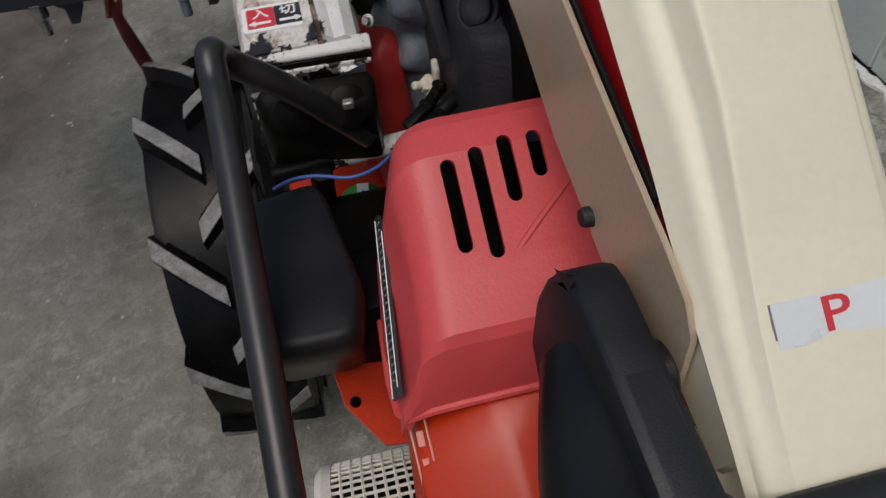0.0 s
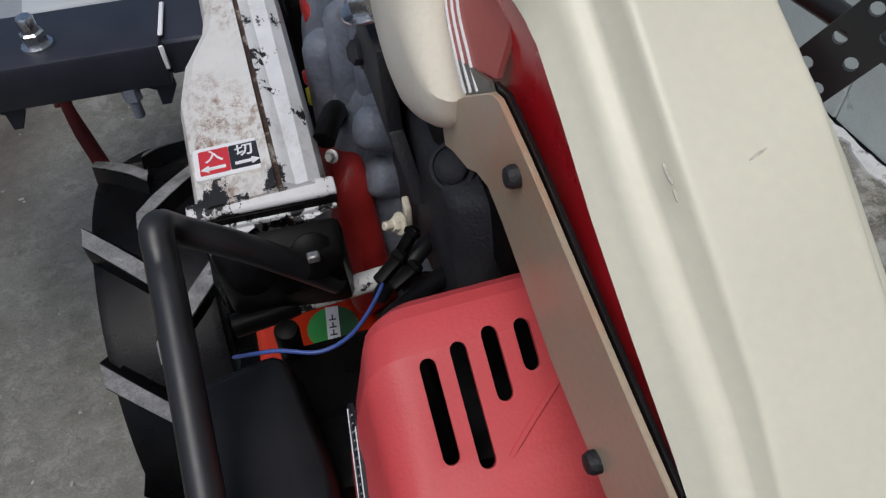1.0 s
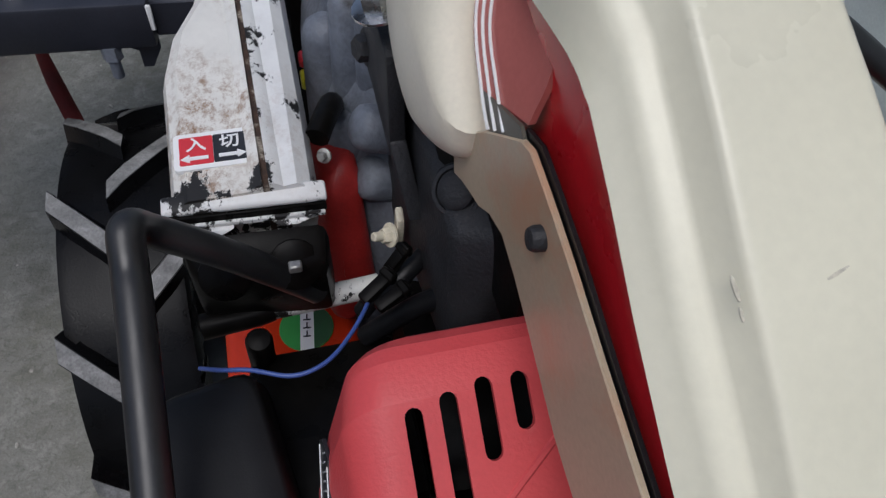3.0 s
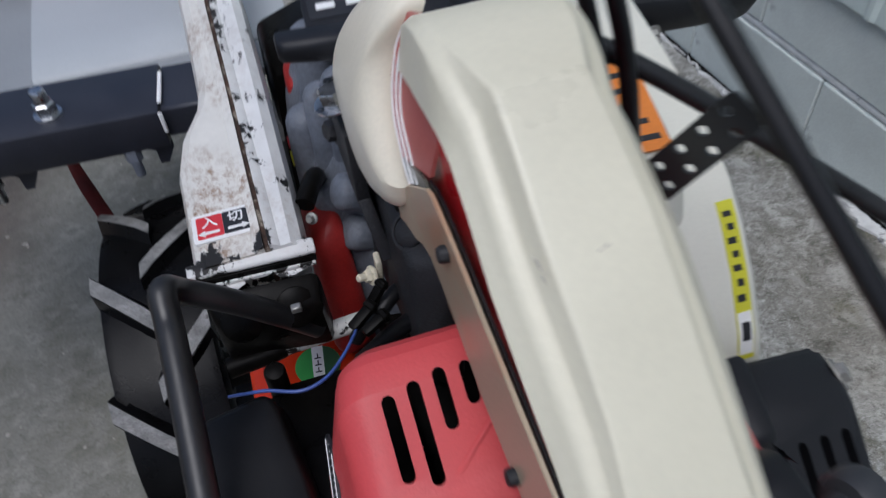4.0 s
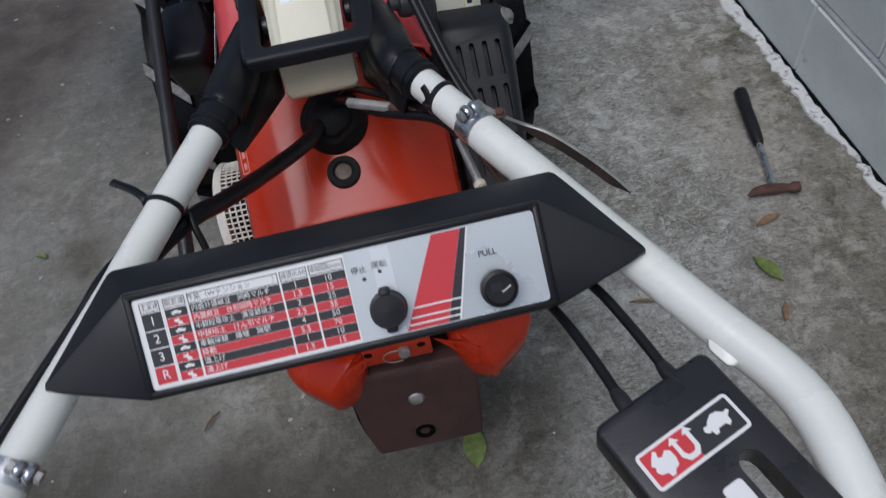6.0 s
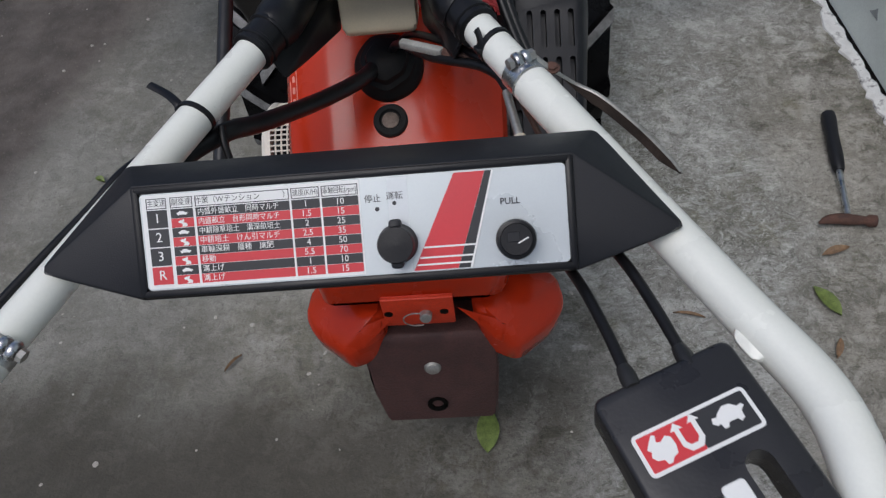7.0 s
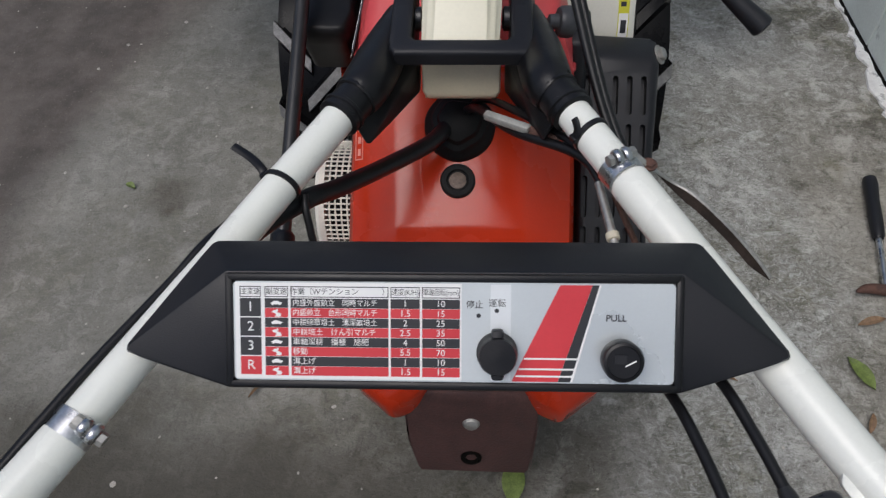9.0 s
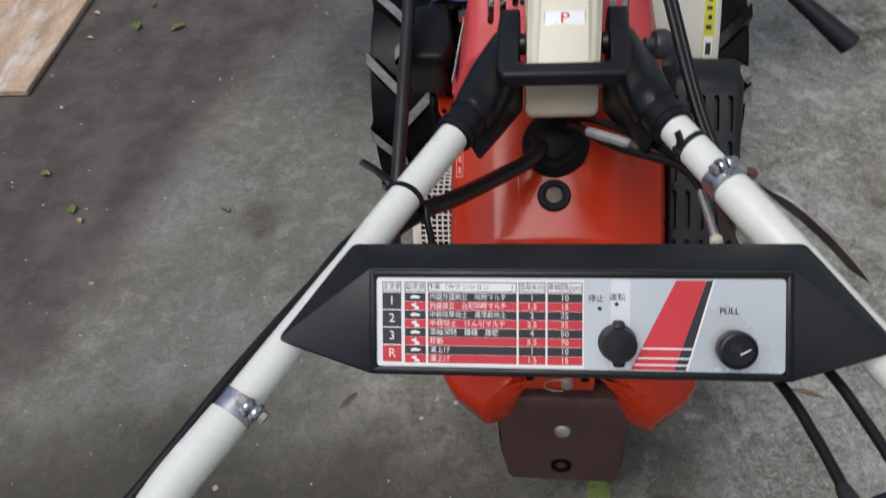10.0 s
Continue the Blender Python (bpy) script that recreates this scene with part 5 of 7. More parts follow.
hull(bm, [lp + Vector(v) for v in ((-0.002, 0.022, 0.008), (-0.018, 0.014, 0.006), (-0.024, -0.006, 0.004), (-0.016, -0.026, 0.004), (0.0, -0.020, 0.006), (-0.002, 0.02, -0.008), (-0.02, 0.0, -0.010), (0, -0.02, -0.01))], 0.003, 2)
part("pipe_bracket", bm, PIPE_WHITE, tiller, "white welded pipe lug")

# ---- cables round the hood ----
def cable(name, pts, r, mat, label="", parent=None, flat=1.0, steps=8):
    bm = bmesh.new()
    tube(bm, curve(pts, steps), r, 10, flat)
    return part(name, bm, mat, parent or tiller, label)


tie_at = SOCK[-1] + DIR[-1] * 0.095
cable("wiring_harness", [(-0.004, 0.190, 0.668), (-0.022, 0.142, 0.684), (-0.066, 0.082, 0.708), (-0.106, 0.014, 0.748), (-0.128, -0.022, 0.772), tie_at + Vector((-0.026, -0.035, -0.026)), tie_at + Vector((-0.090, -0.133, -0.026)), tie_at + Vector((-0.160, -0.262, -0.028)), tie_at + Vector((-0.210, -0.37, -0.032))], 0.0098, BLACK_SOFT, "thick black wiring harness")
cable("wire", [tie_at + Vector((0.018, 0.004, -0.016)), tie_at + Vector((0.022, -0.015, -0.03)), tie_at + Vector((0.034, -0.04, -0.07)), tie_at + Vector((0.07, -0.05, -0.16))], 0.0036, BLACK_SOFT, "thin black wire")
beside = Vector((-0.745, 0.368, 0.556))
cable("wire", [tie_at + Vector((-0.012, 0.010, -0.020)), *[SOCK[-1] + DIR[-1] * t + beside * k for t, k in ((0.17, 0.0150), (0.22, 0.0160), (0.27, 0.0182), (0.33, 0.0200), (0.42, 0.0195), (0.52, 0.020))]], 0.0046, BLACK_SOFT, "black wire along the pipe")
cable("control_cable", [(MX, 0.205, 0.668), (MX + 0.02, 0.165, 0.715), (0.07, 0.085, 0.758), (0.122, 0.035, 0.782), (0.146, 0.005, 0.786)], 0.0052, BLACK_SOFT, "black control cable from the hood")
cable("control_cable", [(MX + 0.006, 0.215, 0.668), (MX + 0.03, 0.180, 0.715), (0.075, 0.105, 0.765), (0.125, 0.040, 0.785), (0.148, -0.01, 0.783)], 0.0042, BLACK_SOFT, "black control cable from the hood")
bm = bmesh.new()
tm = frame_of((0.062, 0.088, 0.768), (0.83, -0.55, 0.14), (0.5, 0.8, 0))
box(bm, (0, 0, 0), (0.054, 0.0088, 0.0088), 0.002, 2, m=tm)
tb = part("cable_adjuster", bm, DULL_GREY, tiller, "grey metal cable adjuster")
bm = bmesh.new()
tube(bm, [tm @ Vector((x, 0, 0)) for x in (0.028, 0.034, 0.040, 0.052, 0.060)], [0.004, 0.006, 0.006, 0.005, 0.0035], 12)
part("adjuster_nut", bm, RUST, tb)

# ---- bent guard bar ----
bm = bmesh.new()
C = Vector((-0.194, 0.478, 0.797))
rod_d = Vector((0.006, -0.931, -0.364))
bar_pts = [(-0.108, 0.506, 0.684), (-0.124, 0.503, 0.705), (-0.158, 0.493, 0.752), C + Vector((0.008, 0.012, -0.018)), C, C + rod_d * 0.02 + Vector((-0.001, 0, -0.002)), C + rod_d * 0.06, C + rod_d * 0.25, C + rod_d * 0.50]
tube(bm, curve(bar_pts, 7), 0.0092, 16)
guard = part("guard_bar", bm, BLACK_PAINT, tiller, "bent black painted steel lever bar")
bm = bmesh.new()
tube(bm, [C + rod_d * t for t in (0.46, 0.465, 0.52, 0.525)], [0.011, 0.0145, 0.0145, 0.011], 14)
part("bar_sleeve", bm, BLACK_SOFT, guard)

# ---- black box beside the left wheel ----
def soft_ring(pts, k, z, dy=0.0):
    """A rounded outline, shrunk by k about its middle."""
    line = []
    for (xa, ya), (xb, yb), (xc, yc) in zip(pts[-1:] + pts[:-1], pts, pts[1:] + pts[:1]):
        for t in (0.0, 0.25, 0.5, 0.75, 1.0):
            pa, pc = (xb + (xa - xb) * 0.20, yb + (ya - yb) * 0.20), (xb + (xc - xb) * 0.20, yb + (yc - yb) * 0.20)
            line.append(((1 - t) ** 2 * pa[0] + 2 * t * (1 - t) * xb + t * t * pc[0], (1 - t) ** 2 * pa[1] + 2 * t * (1 - t) * yb + t * t * pc[1]))
    mx, my = sum(p[0] for p in line) / len(line), sum(p[1] for p in line) / len(line)
    return [(mx + (x - mx) * k, my + (y - my) * k + dy, z + 0.04 * (y - 0.37)) for x, y in line]


top = [(-0.206, 0.431), (-0.149, 0.442), (-0.134, 0.350), (-0.143, 0.312), (-0.208, 0.314)]
bm = bmesh.new()
loft(bm, [soft_ring(top, 0.94, 0.622, 0.034), soft_ring(top, 0.99, 0.648, 0.028), soft_ring(top, 1.0, 0.682, 0.010), soft_ring(top, 1.0, 0.697, 0.003), soft_ring(top, 0.985, 0.705, 0.001), soft_ring(top, 0.955, 0.7105), soft_ring(top, 0.91, 0.7138), soft_ring(top, 0.85, 0.715), soft_ring(top, 0.4, 0.7155)])
cleaner = part("air_cleaner", bm, CASE_BLACK, tiller, "scuffed black plastic air cleaner box")
bm = bmesh.new()
lathe(bm, [(0.0085, -0.05), (0.0085, 0.004), (0.007, 0.007), (0.003, 0.008)], z_to((-0.148, 0.476, 0.680), (0.05, -0.25, 1)), 20)
part("breather_cap", bm, GRIME, cleaner, "small round black cap")
bm = bmesh.new()
hull(bm, [(x, y, z) for x in (-0.160, -0.06) for y, z in ((0.37, 0.655), (0.488, 0.652), (0.37, 0.55), (0.47, 0.55))], 0.01, 2)
part("intake_duct", bm, GRIME, tiller, "black intake duct below the air cleaner")

# ---- recoil screen on the left of the engine ----
bm = bmesh.new()
sm = z_to((-0.116, 0.283, 0.417), (-1, 0, 0))
seg = 66
rows_h = [0.0088 * k for k in range(10)]
lathe(bm, [(0.089, 0.078), (0.090, 0.086), (0.085, 0.092), (0.07, 0.094), (0.06, 0.088)], sm, 40)
screen = part("recoil_screen", bm, BASKET, tiller, "ivory plastic grid screen on the recoil starter")
for h in rows_h:
    bm = bmesh.new()
    tube(bm, [sm @ Vector((0.087 * math.cos(a), 0.087 * math.sin(a), h)) for a in (2 * math.pi * k / seg for k in range(seg + 1))], 0.0014, 5)
    part("screen_ring", bm, BASKET, screen)
for k in range(seg):
    a = 2 * math.pi * k / seg
    bm = bmesh.new()
    tube(bm, [sm @ Vector((0.087 * math.cos(a), 0.087 * math.sin(a), h)) for h in (0.0, 0.08)], 0.0014, 6)
    part("screen_bar", bm, BASKET, screen)
bm = bmesh.new()
lathe(bm, [(0.075, -0.02), (0.075, 0.076)], sm, 32)
part("starter_drum", bm, GRIME, screen)

# ---- wheels ----
def wheel(xc, side):
    hub = Vector((xc, 0.812, 0.264))
    m = frame_of(hub, (0, -1, 0), (0, 0, 1))     # x to the front, y up, z to the machine's left
    bm = bmesh.new()
    lathe(bm, [(0.150, -0.040), (0.178, -0.055), (0.212, -0.0595), (0.236, -0.0600), (0.2470, -0.0575), (0.2490, -0.048), (0.249, 0.0), (0.2490, 0.048), (0.2470, 0.0575), (0.236, 0.0600), (0.212, 0.0595), (0.178, 0.055), (0.150, 0.040), (0.145, 0.0), (0.150, -0.040)], m, 72, False)
    tyre = part("tyre", bm, TYRE, tiller, "black ribbed agricultural tyre")
    rim_bm = bmesh.new()
    lathe(rim_bm, [(0.152, -0.042), (0.148, -0.045), (0.140, -0.030), (0.136, -0.008), (0.05, -0.004), (0.045, -0.03), (0.03, -0.03)], m, 40, False)
    lathe(rim_bm, [(0.03, 0.035), (0.05, 0.03), (0.05, 0.006), (0.136, 0.006), (0.140, 0.030), (0.148, 0.045), (0.152, 0.042)], m, 40, False)
    part("rim", rim_bm, DARK_STEEL, tyre)
    n = 11
    for k in range(n):
        for half in (-1, 1):
            a0 = radians(83) + 2 * math.pi * (k + (0.0 if half > 0 else 0.5)) / n
            low, top = [], []
            bm = bmesh.new()
            for j in range(5):
                t = j / 4
                w = 0.061 - t * 0.067
                a = a0 - t * 0.26
                rt = 0.2640 if j < 4 else 0.261
                rb = 0.200 if j == 0 else 0.240
                for wid, r, dst in ((0.105, rb, low), (0.050, rt, top)):
                    dst.append([m @ Vector((r * math.cos(a + e * wid), r * math.sin(a + e * wid), half * w)) for e in (-1, 1)])
            ring = [[l[0], l[1], u[1], u[0]] for l, u in zip(low, top)]
            loft(bm, ring)
            lug = part("lug", bm, TYRE, tyre, angle=25)
            if side < 0 or k % 3 == 0:
                bm = bmesh.new()
                loft(bm, [[u[0].lerp(u[1], 0.06) + (u[0] - hub).normalized() * e for e in (-0.002, 0.0009)][::-1] + [u[1].lerp(u[0], 0.06) + (u[1] - hub).normalized() * e for e in (-0.002, 0.0009)] for u in top])
                tread = part("tread_top", bm, LUG_TOP, tyre)
    return tyre


wheel(-0.288, -1)
wheel(0.308, 1)
bm = bmesh.new()
lathe(bm, [(0.026, 0), (0.026, 0.60)], z_to((-0.29, 0.812, 0.264), (1, 0, 0)), 20)
box(bm, (-0.05, 0.80, 0.38), (0.10, 0.22, 0.26), 0.02)
part("axle_case", bm, CAST_DARK, tiller)

# ---- chain case: white pressed steel in two halves ----
def case_half(pts, zt, zb, lift):
    bm = bmesh.new()
    prism(bm, pts, zt - zb, pose(0, 0, zt), lift, 3)
    return bm


bm = bmesh.new()
z0 = 0.752
left_edge = [(-0.186, 0.534), (-0.188, 0.60), (-0.190, 0.655), (-0.184, 0.695), (-0.168, 0.735), (-0.163, 0.77), (-0.166, 0.90), (-0.172, 1.10), (-0.178, 1.42)]
seam = [(-0.132, 1.42), (-0.135, 1.10), (-0.1355, 0.90), (-0.132, 0.74), (-0.1285, 0.540)]
rows = []
n = 14
ylist = [0.534 + (1.42 - 0.534) * (k / n) ** 1.3 for k in range(n + 1)]


def at_y(line, y):
    line = sorted(line, key=lambda p: p[1])
    for (xa, ya), (xb, yb) in zip(line, line[1:]):
        if y <= yb:
            return xa + (xb - xa) * max(0.0, (y - ya) / (yb - ya))
    return line[-1][0]


ylist = sorted(set(ylist + [0.655, 0.675, 0.695, 0.715, 0.735, 0.755]))
for y in ylist:
    a, c = at_y(left_edge, y), at_y(seam, y)
    z = z0 + 0.03 * max(0, y - 0.53)
    rows.append([(a, y, z - 0.070), (a, y, z - 0.018), (a + 0.004, y, z - 0.006), (a + 0.012, y, z), (c - 0.010, y, z + 0.001), (c - 0.005, y, z + 0.005), (c - 0.002, y, z + 0.006), (c - 0.002, y, z - 0.070)])
loft(bm, rows)
case_l = part("chain_case", bm, WHITE_CHIP, tiller, "white painted chain case, rust-stained and chipped", 30)
bm = bmesh.new()
right_edge = [(-0.0985, 0.532), (-0.0975, 0.60), (-0.097, 0.75), (-0.098, 0.90), (-0.104, 1.10), (-0.112, 1.42)]
rows = []
for y in ylist:
    a, c = at_y(right_edge, y), at_y(seam, y)
    z = z0 + 0.03 * max(0, y - 0.53)
    rows.append([(c + 0.002, y, z - 0.070), (c + 0.002, y, z + 0.006), (c + 0.006, y, z + 0.005), (c + 0.010, y, z + 0.002), (a - 0.012, y, z + 0.003), (a - 0.004, y, z - 0.003), (a, y, z - 0.014), (a - 0.004, y, z - 0.045)])
loft(bm, rows)
part("case_half", bm, WHITE_WORN, case_l, "white case half with paint worn to black metal", 30)
bm = bmesh.new()
rows = [[(at_y(seam, y) + e, y, z0 + 0.03 * max(0, y - 0.53) + h) for e, h in ((-0.0019, -0.06), (-0.0019, 0.0030), (0.0019, 0.0030), (0.0019, -0.06))] for y in ylist]
loft(bm, rows)
part("case_seam", bm, SEAM, case_l, "rusty seam")
bm = bmesh.new()
hull(bm, [(-0.190, 0.530, 0.749), (-0.094, 0.526, 0.749), (-0.190, 0.542, 0.751), (-0.094, 0.538, 0.753), (-0.190, 0.530, 0.744), (-0.094, 0.526, 0.744), (-0.190, 0.542, 0.744), (-0.094, 0.538, 0.744)], 0.002, 2)
part("case_flange", bm, WHITE_FLANGE, case_l, "white flange with paint flaking off")
lipm = frame_of((-0.142, 0.5265, 0.743), (0.096, -0.004, 0), (0.004, 0.096, 0))
bm = bmesh.new()
box(bm, (0, 0.001, -0.001), (0.094, 0.003, 0.006), 0.0006, 1, m=lipm)
part("case_gasket", bm, GRIME, case_l, "black gasket line")
bm = bmesh.new()
box(bm, (0, -0.0018, -0.004), (0.092, 0.0026, 0.004), 0.0008, 1, m=lipm)
part("cap_lip", bm, WHITE_FLANGE, case_l, "flaking white lip of the end cover")
bm = bmesh.new()
hull(bm, [(-0.184, 0.523, 0.736), (-0.096, 0.519, 0.736), (-0.180, 0.504, 0.718), (-0.100, 0.494, 0.718), (-0.180, 0.512, 0.66), (-0.098, 0.504, 0.66), (-0.186, 0.53, 0.66), (-0.094, 0.53, 0.66)], 0.006, 2)
endcap = part("case_end_cap", bm, GRIME, case_l, "oily black end cover")
for x0, x1, lo in ((-0.186, -0.150, 0.0075), (-0.128, -0.101, 0.0040)):
    bm = bmesh.new()
    hull(bm, [(x0, 0.5225, 0.7375), (x1, 0.5210, 0.7375), (x0 + 0.003, 0.5205, 0.7375 - lo), (x1 - 0.012, 0.5195, 0.7375 - lo * 0.8), (x0, 0.5265, 0.7375), (x1, 0.5250, 0.7375), (x0 + 0.003, 0.5250, 0.7375 - lo), (x1 - 0.012, 0.5240, 0.7375 - lo * 0.8)], 0.0008, 1)
    part("paint_remnant", bm, WHITE_FLANGE, endcap, "strip of white paint left on the cover")
bm = bmesh.new()
box(bm, (-0.119, 0.4935, 0.7275), (0.008, 0.006, 0.006), 0.001, 1)
part("end_bolt", bm, GALV_DULL, endcap)
for x in (-0.160, -0.119):
    bm = bmesh.new()
    lathe(bm, [(0.016, -0.01), (0.016, 0.002), (0.013, 0.004)], z_to((x, 0.503, 0.718), (0.03, -0.85, 0.6)), 18)
    part("bearing_boss", bm, GRIME, endcap)
# label on the case
lm = frame_of((-0.1570, 0.5730, z0 + 0.0030), (1, 0.01, 0.0), (-0.01, 1, 0.03))
bm = bmesh.new()
prism(bm, rounded(0.047, 0.031, 0.003), 0.003, lm)
cl = part("case_label", bm, PRINT_WHITE, case_l, "red and black label with white arrows")
for x, mat, ch in ((-0.0101, PRINT_RED, "入"), (0.0101, PRINT_BLACK, "切")):
    bm = bmesh.new()
    prism(bm, rounded(0.0200, 0.0235, 0.001, 2, x, 0), 0.001, lm @ Matrix.Translation((0, 0, 0.0004)))
    part("label_field", bm, mat, cl)
    lettering("label_text", ch, 0.0125, lm @ Matrix.Translation((x, 0.004, 0.0007)), PRINT_WHITE, cl, bold=0.0002)
    bm = bmesh.new()
    s = -1 if x < 0 else 1
    box(bm, (x - s * 0.001, -0.007, 0.0007), (0.012, 0.0028, 0.0004), m=lm)
    prism(bm, [(x + s * 0.004, -0.0035), (x + s * 0.004, -0.0105), (x + s * 0.0095, -0.007)][::-s], 0.0004, lm @ Matrix.Translation((0, 0, 0.0009)))
    part("label_arrow", bm, PRINT_WHITE, cl)

# cross tube, orange tank and red casting between case and cover
bm = bmesh.new()
tube(bm, [(-0.140, 0.5135, 0.6620), (-0.11, 0.515, 0.662), (-0.066, 0.518, 0.662)], 0.0082, 14)
ctube = part("cross_tube", bm, WHITE_TUBE, tiller, "white cross tube with worn paint")
bm = bmesh.new()
tube(bm, [(-0.185, 0.508, 0.661), (-0.149, 0.511, 0.662), (-0.1395, 0.5135, 0.6620)], 0.0090, 14)
part("tube_end", bm, GRIME, ctube, "oily black end of the tube")
bm = bmesh.new()
box(bm, (-0.132, 0.566, 0.510), (0.108, 0.14, 0.10), 0.010, 3)
tank = part("side_tank", bm, ORANGE, tiller, "orange side cover behind the engine")
bm = bmesh.new()
gm = frame_of((-0.120, 0.560, 0.5608), (1, 0.1, 0), (-0.1, 1, 0))
lathe(bm, [(0.022, -0.002), (0.022, 0.0004)], gm, 28)
gr = part("round_label", bm, PRINT_GREEN, tank, "round green label with a white mark")
bm = bmesh.new()
prism(bm, [(-0.005, -0.0215), (0.006, -0.0212), (0.006, 0.0212), (-0.005, 0.0215)], 0.0006, gm @ Matrix.Translation((0, 0, 0.0009)) @ pose(0, 0, 0, 0, 0, -12))
white = part("label_band", bm, PRINT_WHITE, gr)
bm = bmesh.new()
for o in (-0.009, -0.001, 0.007):
    box(bm, (0.0005, o, 0.0012), (0.006, 0.0012, 0.0004), m=gm @ pose(0, 0, 0, 0, 0, -12))
    box(bm, (0.0005, o + 0.003, 0.0012), (0.0012, 0.0045, 0.0004), m=gm @ pose(0, 0, 0, 0, 0, -12))
part("label_mark", bm, PRINT_BLACK, gr)
bm = bmesh.new()
arc = [(0.0062 + 0.0, -0.0208)] + [(0.0216 * math.cos(a), 0.0216 * math.sin(a)) for a in (radians(-73 + k * 14.6) for k in range(11))]
prism(bm, arc, 0.0005, gm @ Matrix.Translation((0, 0, 0.0008)) @ pose(0, 0, 0, 0, 0, -12))
part("label_field", bm, PRINT_DARK_GREEN, gr)
bm = bmesh.new()
hull(bm, [(-0.097, 0.590, 0.698), (-0.066, 0.592, 0.706), (-0.100, 0.552, 0.615), (-0.060, 0.552, 0.600), (-0.097, 0.66, 0.69), (-0.066, 0.66, 0.70), (-0.102, 0.65, 0.56), (-0.058, 0.65, 0.56), (-0.098, 0.552, 0.57), (-0.06, 0.55, 0.56)], 0.012, 4)
redc = part("red_casting", bm, RED_CAST, tiller, "red painted casting")
bm = bmesh.new()
hull(bm, [(-0.1022, 0.560, 0.640), (-0.1005, 0.5585, 0.640), (-0.1010, 0.574, 0.668), (-0.0990, 0.5725, 0.668), (-0.1030, 0.562, 0.638), (-0.1018, 0.576, 0.666)])
part("narrow_label", bm, PRINT_WHITE, redc)
cable("blue_wire", [(-0.078, 0.478, 0.712), (-0.084, 0.459, 0.722), (-0.098, 0.438, 0.726), (-0.112, 0.425, 0.728), (-0.129, 0.4215, 0.728), (-0.150, 0.430, 0.727), (-0.165, 0.436, 0.722), (-0.180, 0.452, 0.702)], 0.0013, BLUE_WIRE, "blue wire")
cable("hose", [(-0.082, 0.488, 0.678), (-0.074, 0.487, 0.692), (-0.062, 0.484, 0.706), (-0.04, 0.50, 0.71), (-0.02, 0.52, 0.69)], 0.0062, BLACK_SOFT, "black rubber hose")
cable("hose", [(-0.082, 0.480, 0.66), (-0.050, 0.470, 0.70), (-0.03, 0.46, 0.72), (-0.01, 0.47, 0.70)], 0.007, BLACK_SOFT, "black rubber hose")
bm = bmesh.new()
bolt(bm, z_to((-0.056, 0.524, 0.706), (-1, -0.3, 0.4)), 0.0055, 0.007, 0.006)
part("plated_bolt", bm, IVORY, tiller, "yellowish plated bolt")

# grey gearbox casting with bosses
bm = bmesh.new()
hull(bm, [(-0.086, 0.80, 0.715), (-0.080, 0.67, 0.705), (-0.064, 0.60, 0.69), (-0.045, 0.82, 0.79), (-0.040, 0.63, 0.765), (0.05, 0.82, 0.80), (0.05, 0.56, 0.76), (-0.085, 0.82, 0.50), (-0.085, 0.58, 0.50), (0.08, 0.82, 0.5), (0.08, 0.52, 0.5), (-0.04, 0.55, 0.6)], 0.018, 4)
gear = part("gearbox", bm, CAST, tiller, "grey cast gearbox with bolt bosses", 45)
# upright fingers of the casting, round at the top
for x, y, low, high, r in ((-0.0725, 0.690, 0.56, 0.762, 0.0185), (-0.0570, 0.662, 0.56, 0.800, 0.0155), (-0.0400, 0.645, 0.58, 0.822, 0.0170), (-0.0660, 0.632, 0.54, 0.716, 0.0190), (-0.0520, 0.720, 0.60, 0.825, 0.0180)):
    bm = bmesh.new()
    tube(bm, [(x, y, z) for z in (low, high - 1.6 * r, high - 0.8 * r, high - 0.35 * r, high - 0.1 * r, high)], [r * 1.1, r, r * 0.97, r * 0.80, r * 0.5, r * 0.12], 18)
    part("casting_finger", bm, CAST, gear)
for (x, y, z), r in (((-0.0530, 0.600, 0.735), 0.0165), ((-0.0515, 0.598, 0.688), 0.0172)):
    bm = bmesh.new()
    rr = [(0.2 * r, 0.0), (0.7 * r, 0.0015), (0.92 * r, 0.005), (r, 0.011), (r, 0.036), (0.92 * r, 0.05)]
    lathe(bm, rr, z_to((x - 0.014, y - 0.004, z + 0.004), (0.86, 0.12, -0.42)), 22)
    part("gear_boss", bm, CAST, gear)
# flange edge running down beside the bosses
bm = bmesh.new()
for p, q in (((-0.0525, 0.530, 0.842), (-0.0520, 0.524, 0.784)), ((-0.0520, 0.524, 0.788), (-0.0445, 0.502, 0.742))):
    hull(bm, [(c[0] + e, c[1] + g, c[2]) for c in (p, q) for e in (-0.0045, 0.0055) for g in (0.0, 0.075)], 0.0020, 2)
part("casting_flange", bm, CAST_DARK, gear, "dark cast flange edge")
bm = bmesh.new()
hull(bm, [(-0.042, 0.60, 0.81), (-0.040, 0.45, 0.79), (-0.042, 0.43, 0.70), (-0.045, 0.60, 0.66), (-0.005, 0.60, 0.82), (-0.005, 0.43, 0.80), (-0.01, 0.43, 0.66), (-0.02, 0.6, 0.6)], 0.006, 2)
part("gear_plate", bm, CAST_DARK, gear, "dark cast side plate")
bm = bmesh.new()
bolt(bm, z_to((-0.054, 0.596, 0.800), (-1, -0.3, 0.2)), 0.0085, 0.010)
part("gear_bolt", bm, CAST_DARK, gear)
bm = bmesh.new()
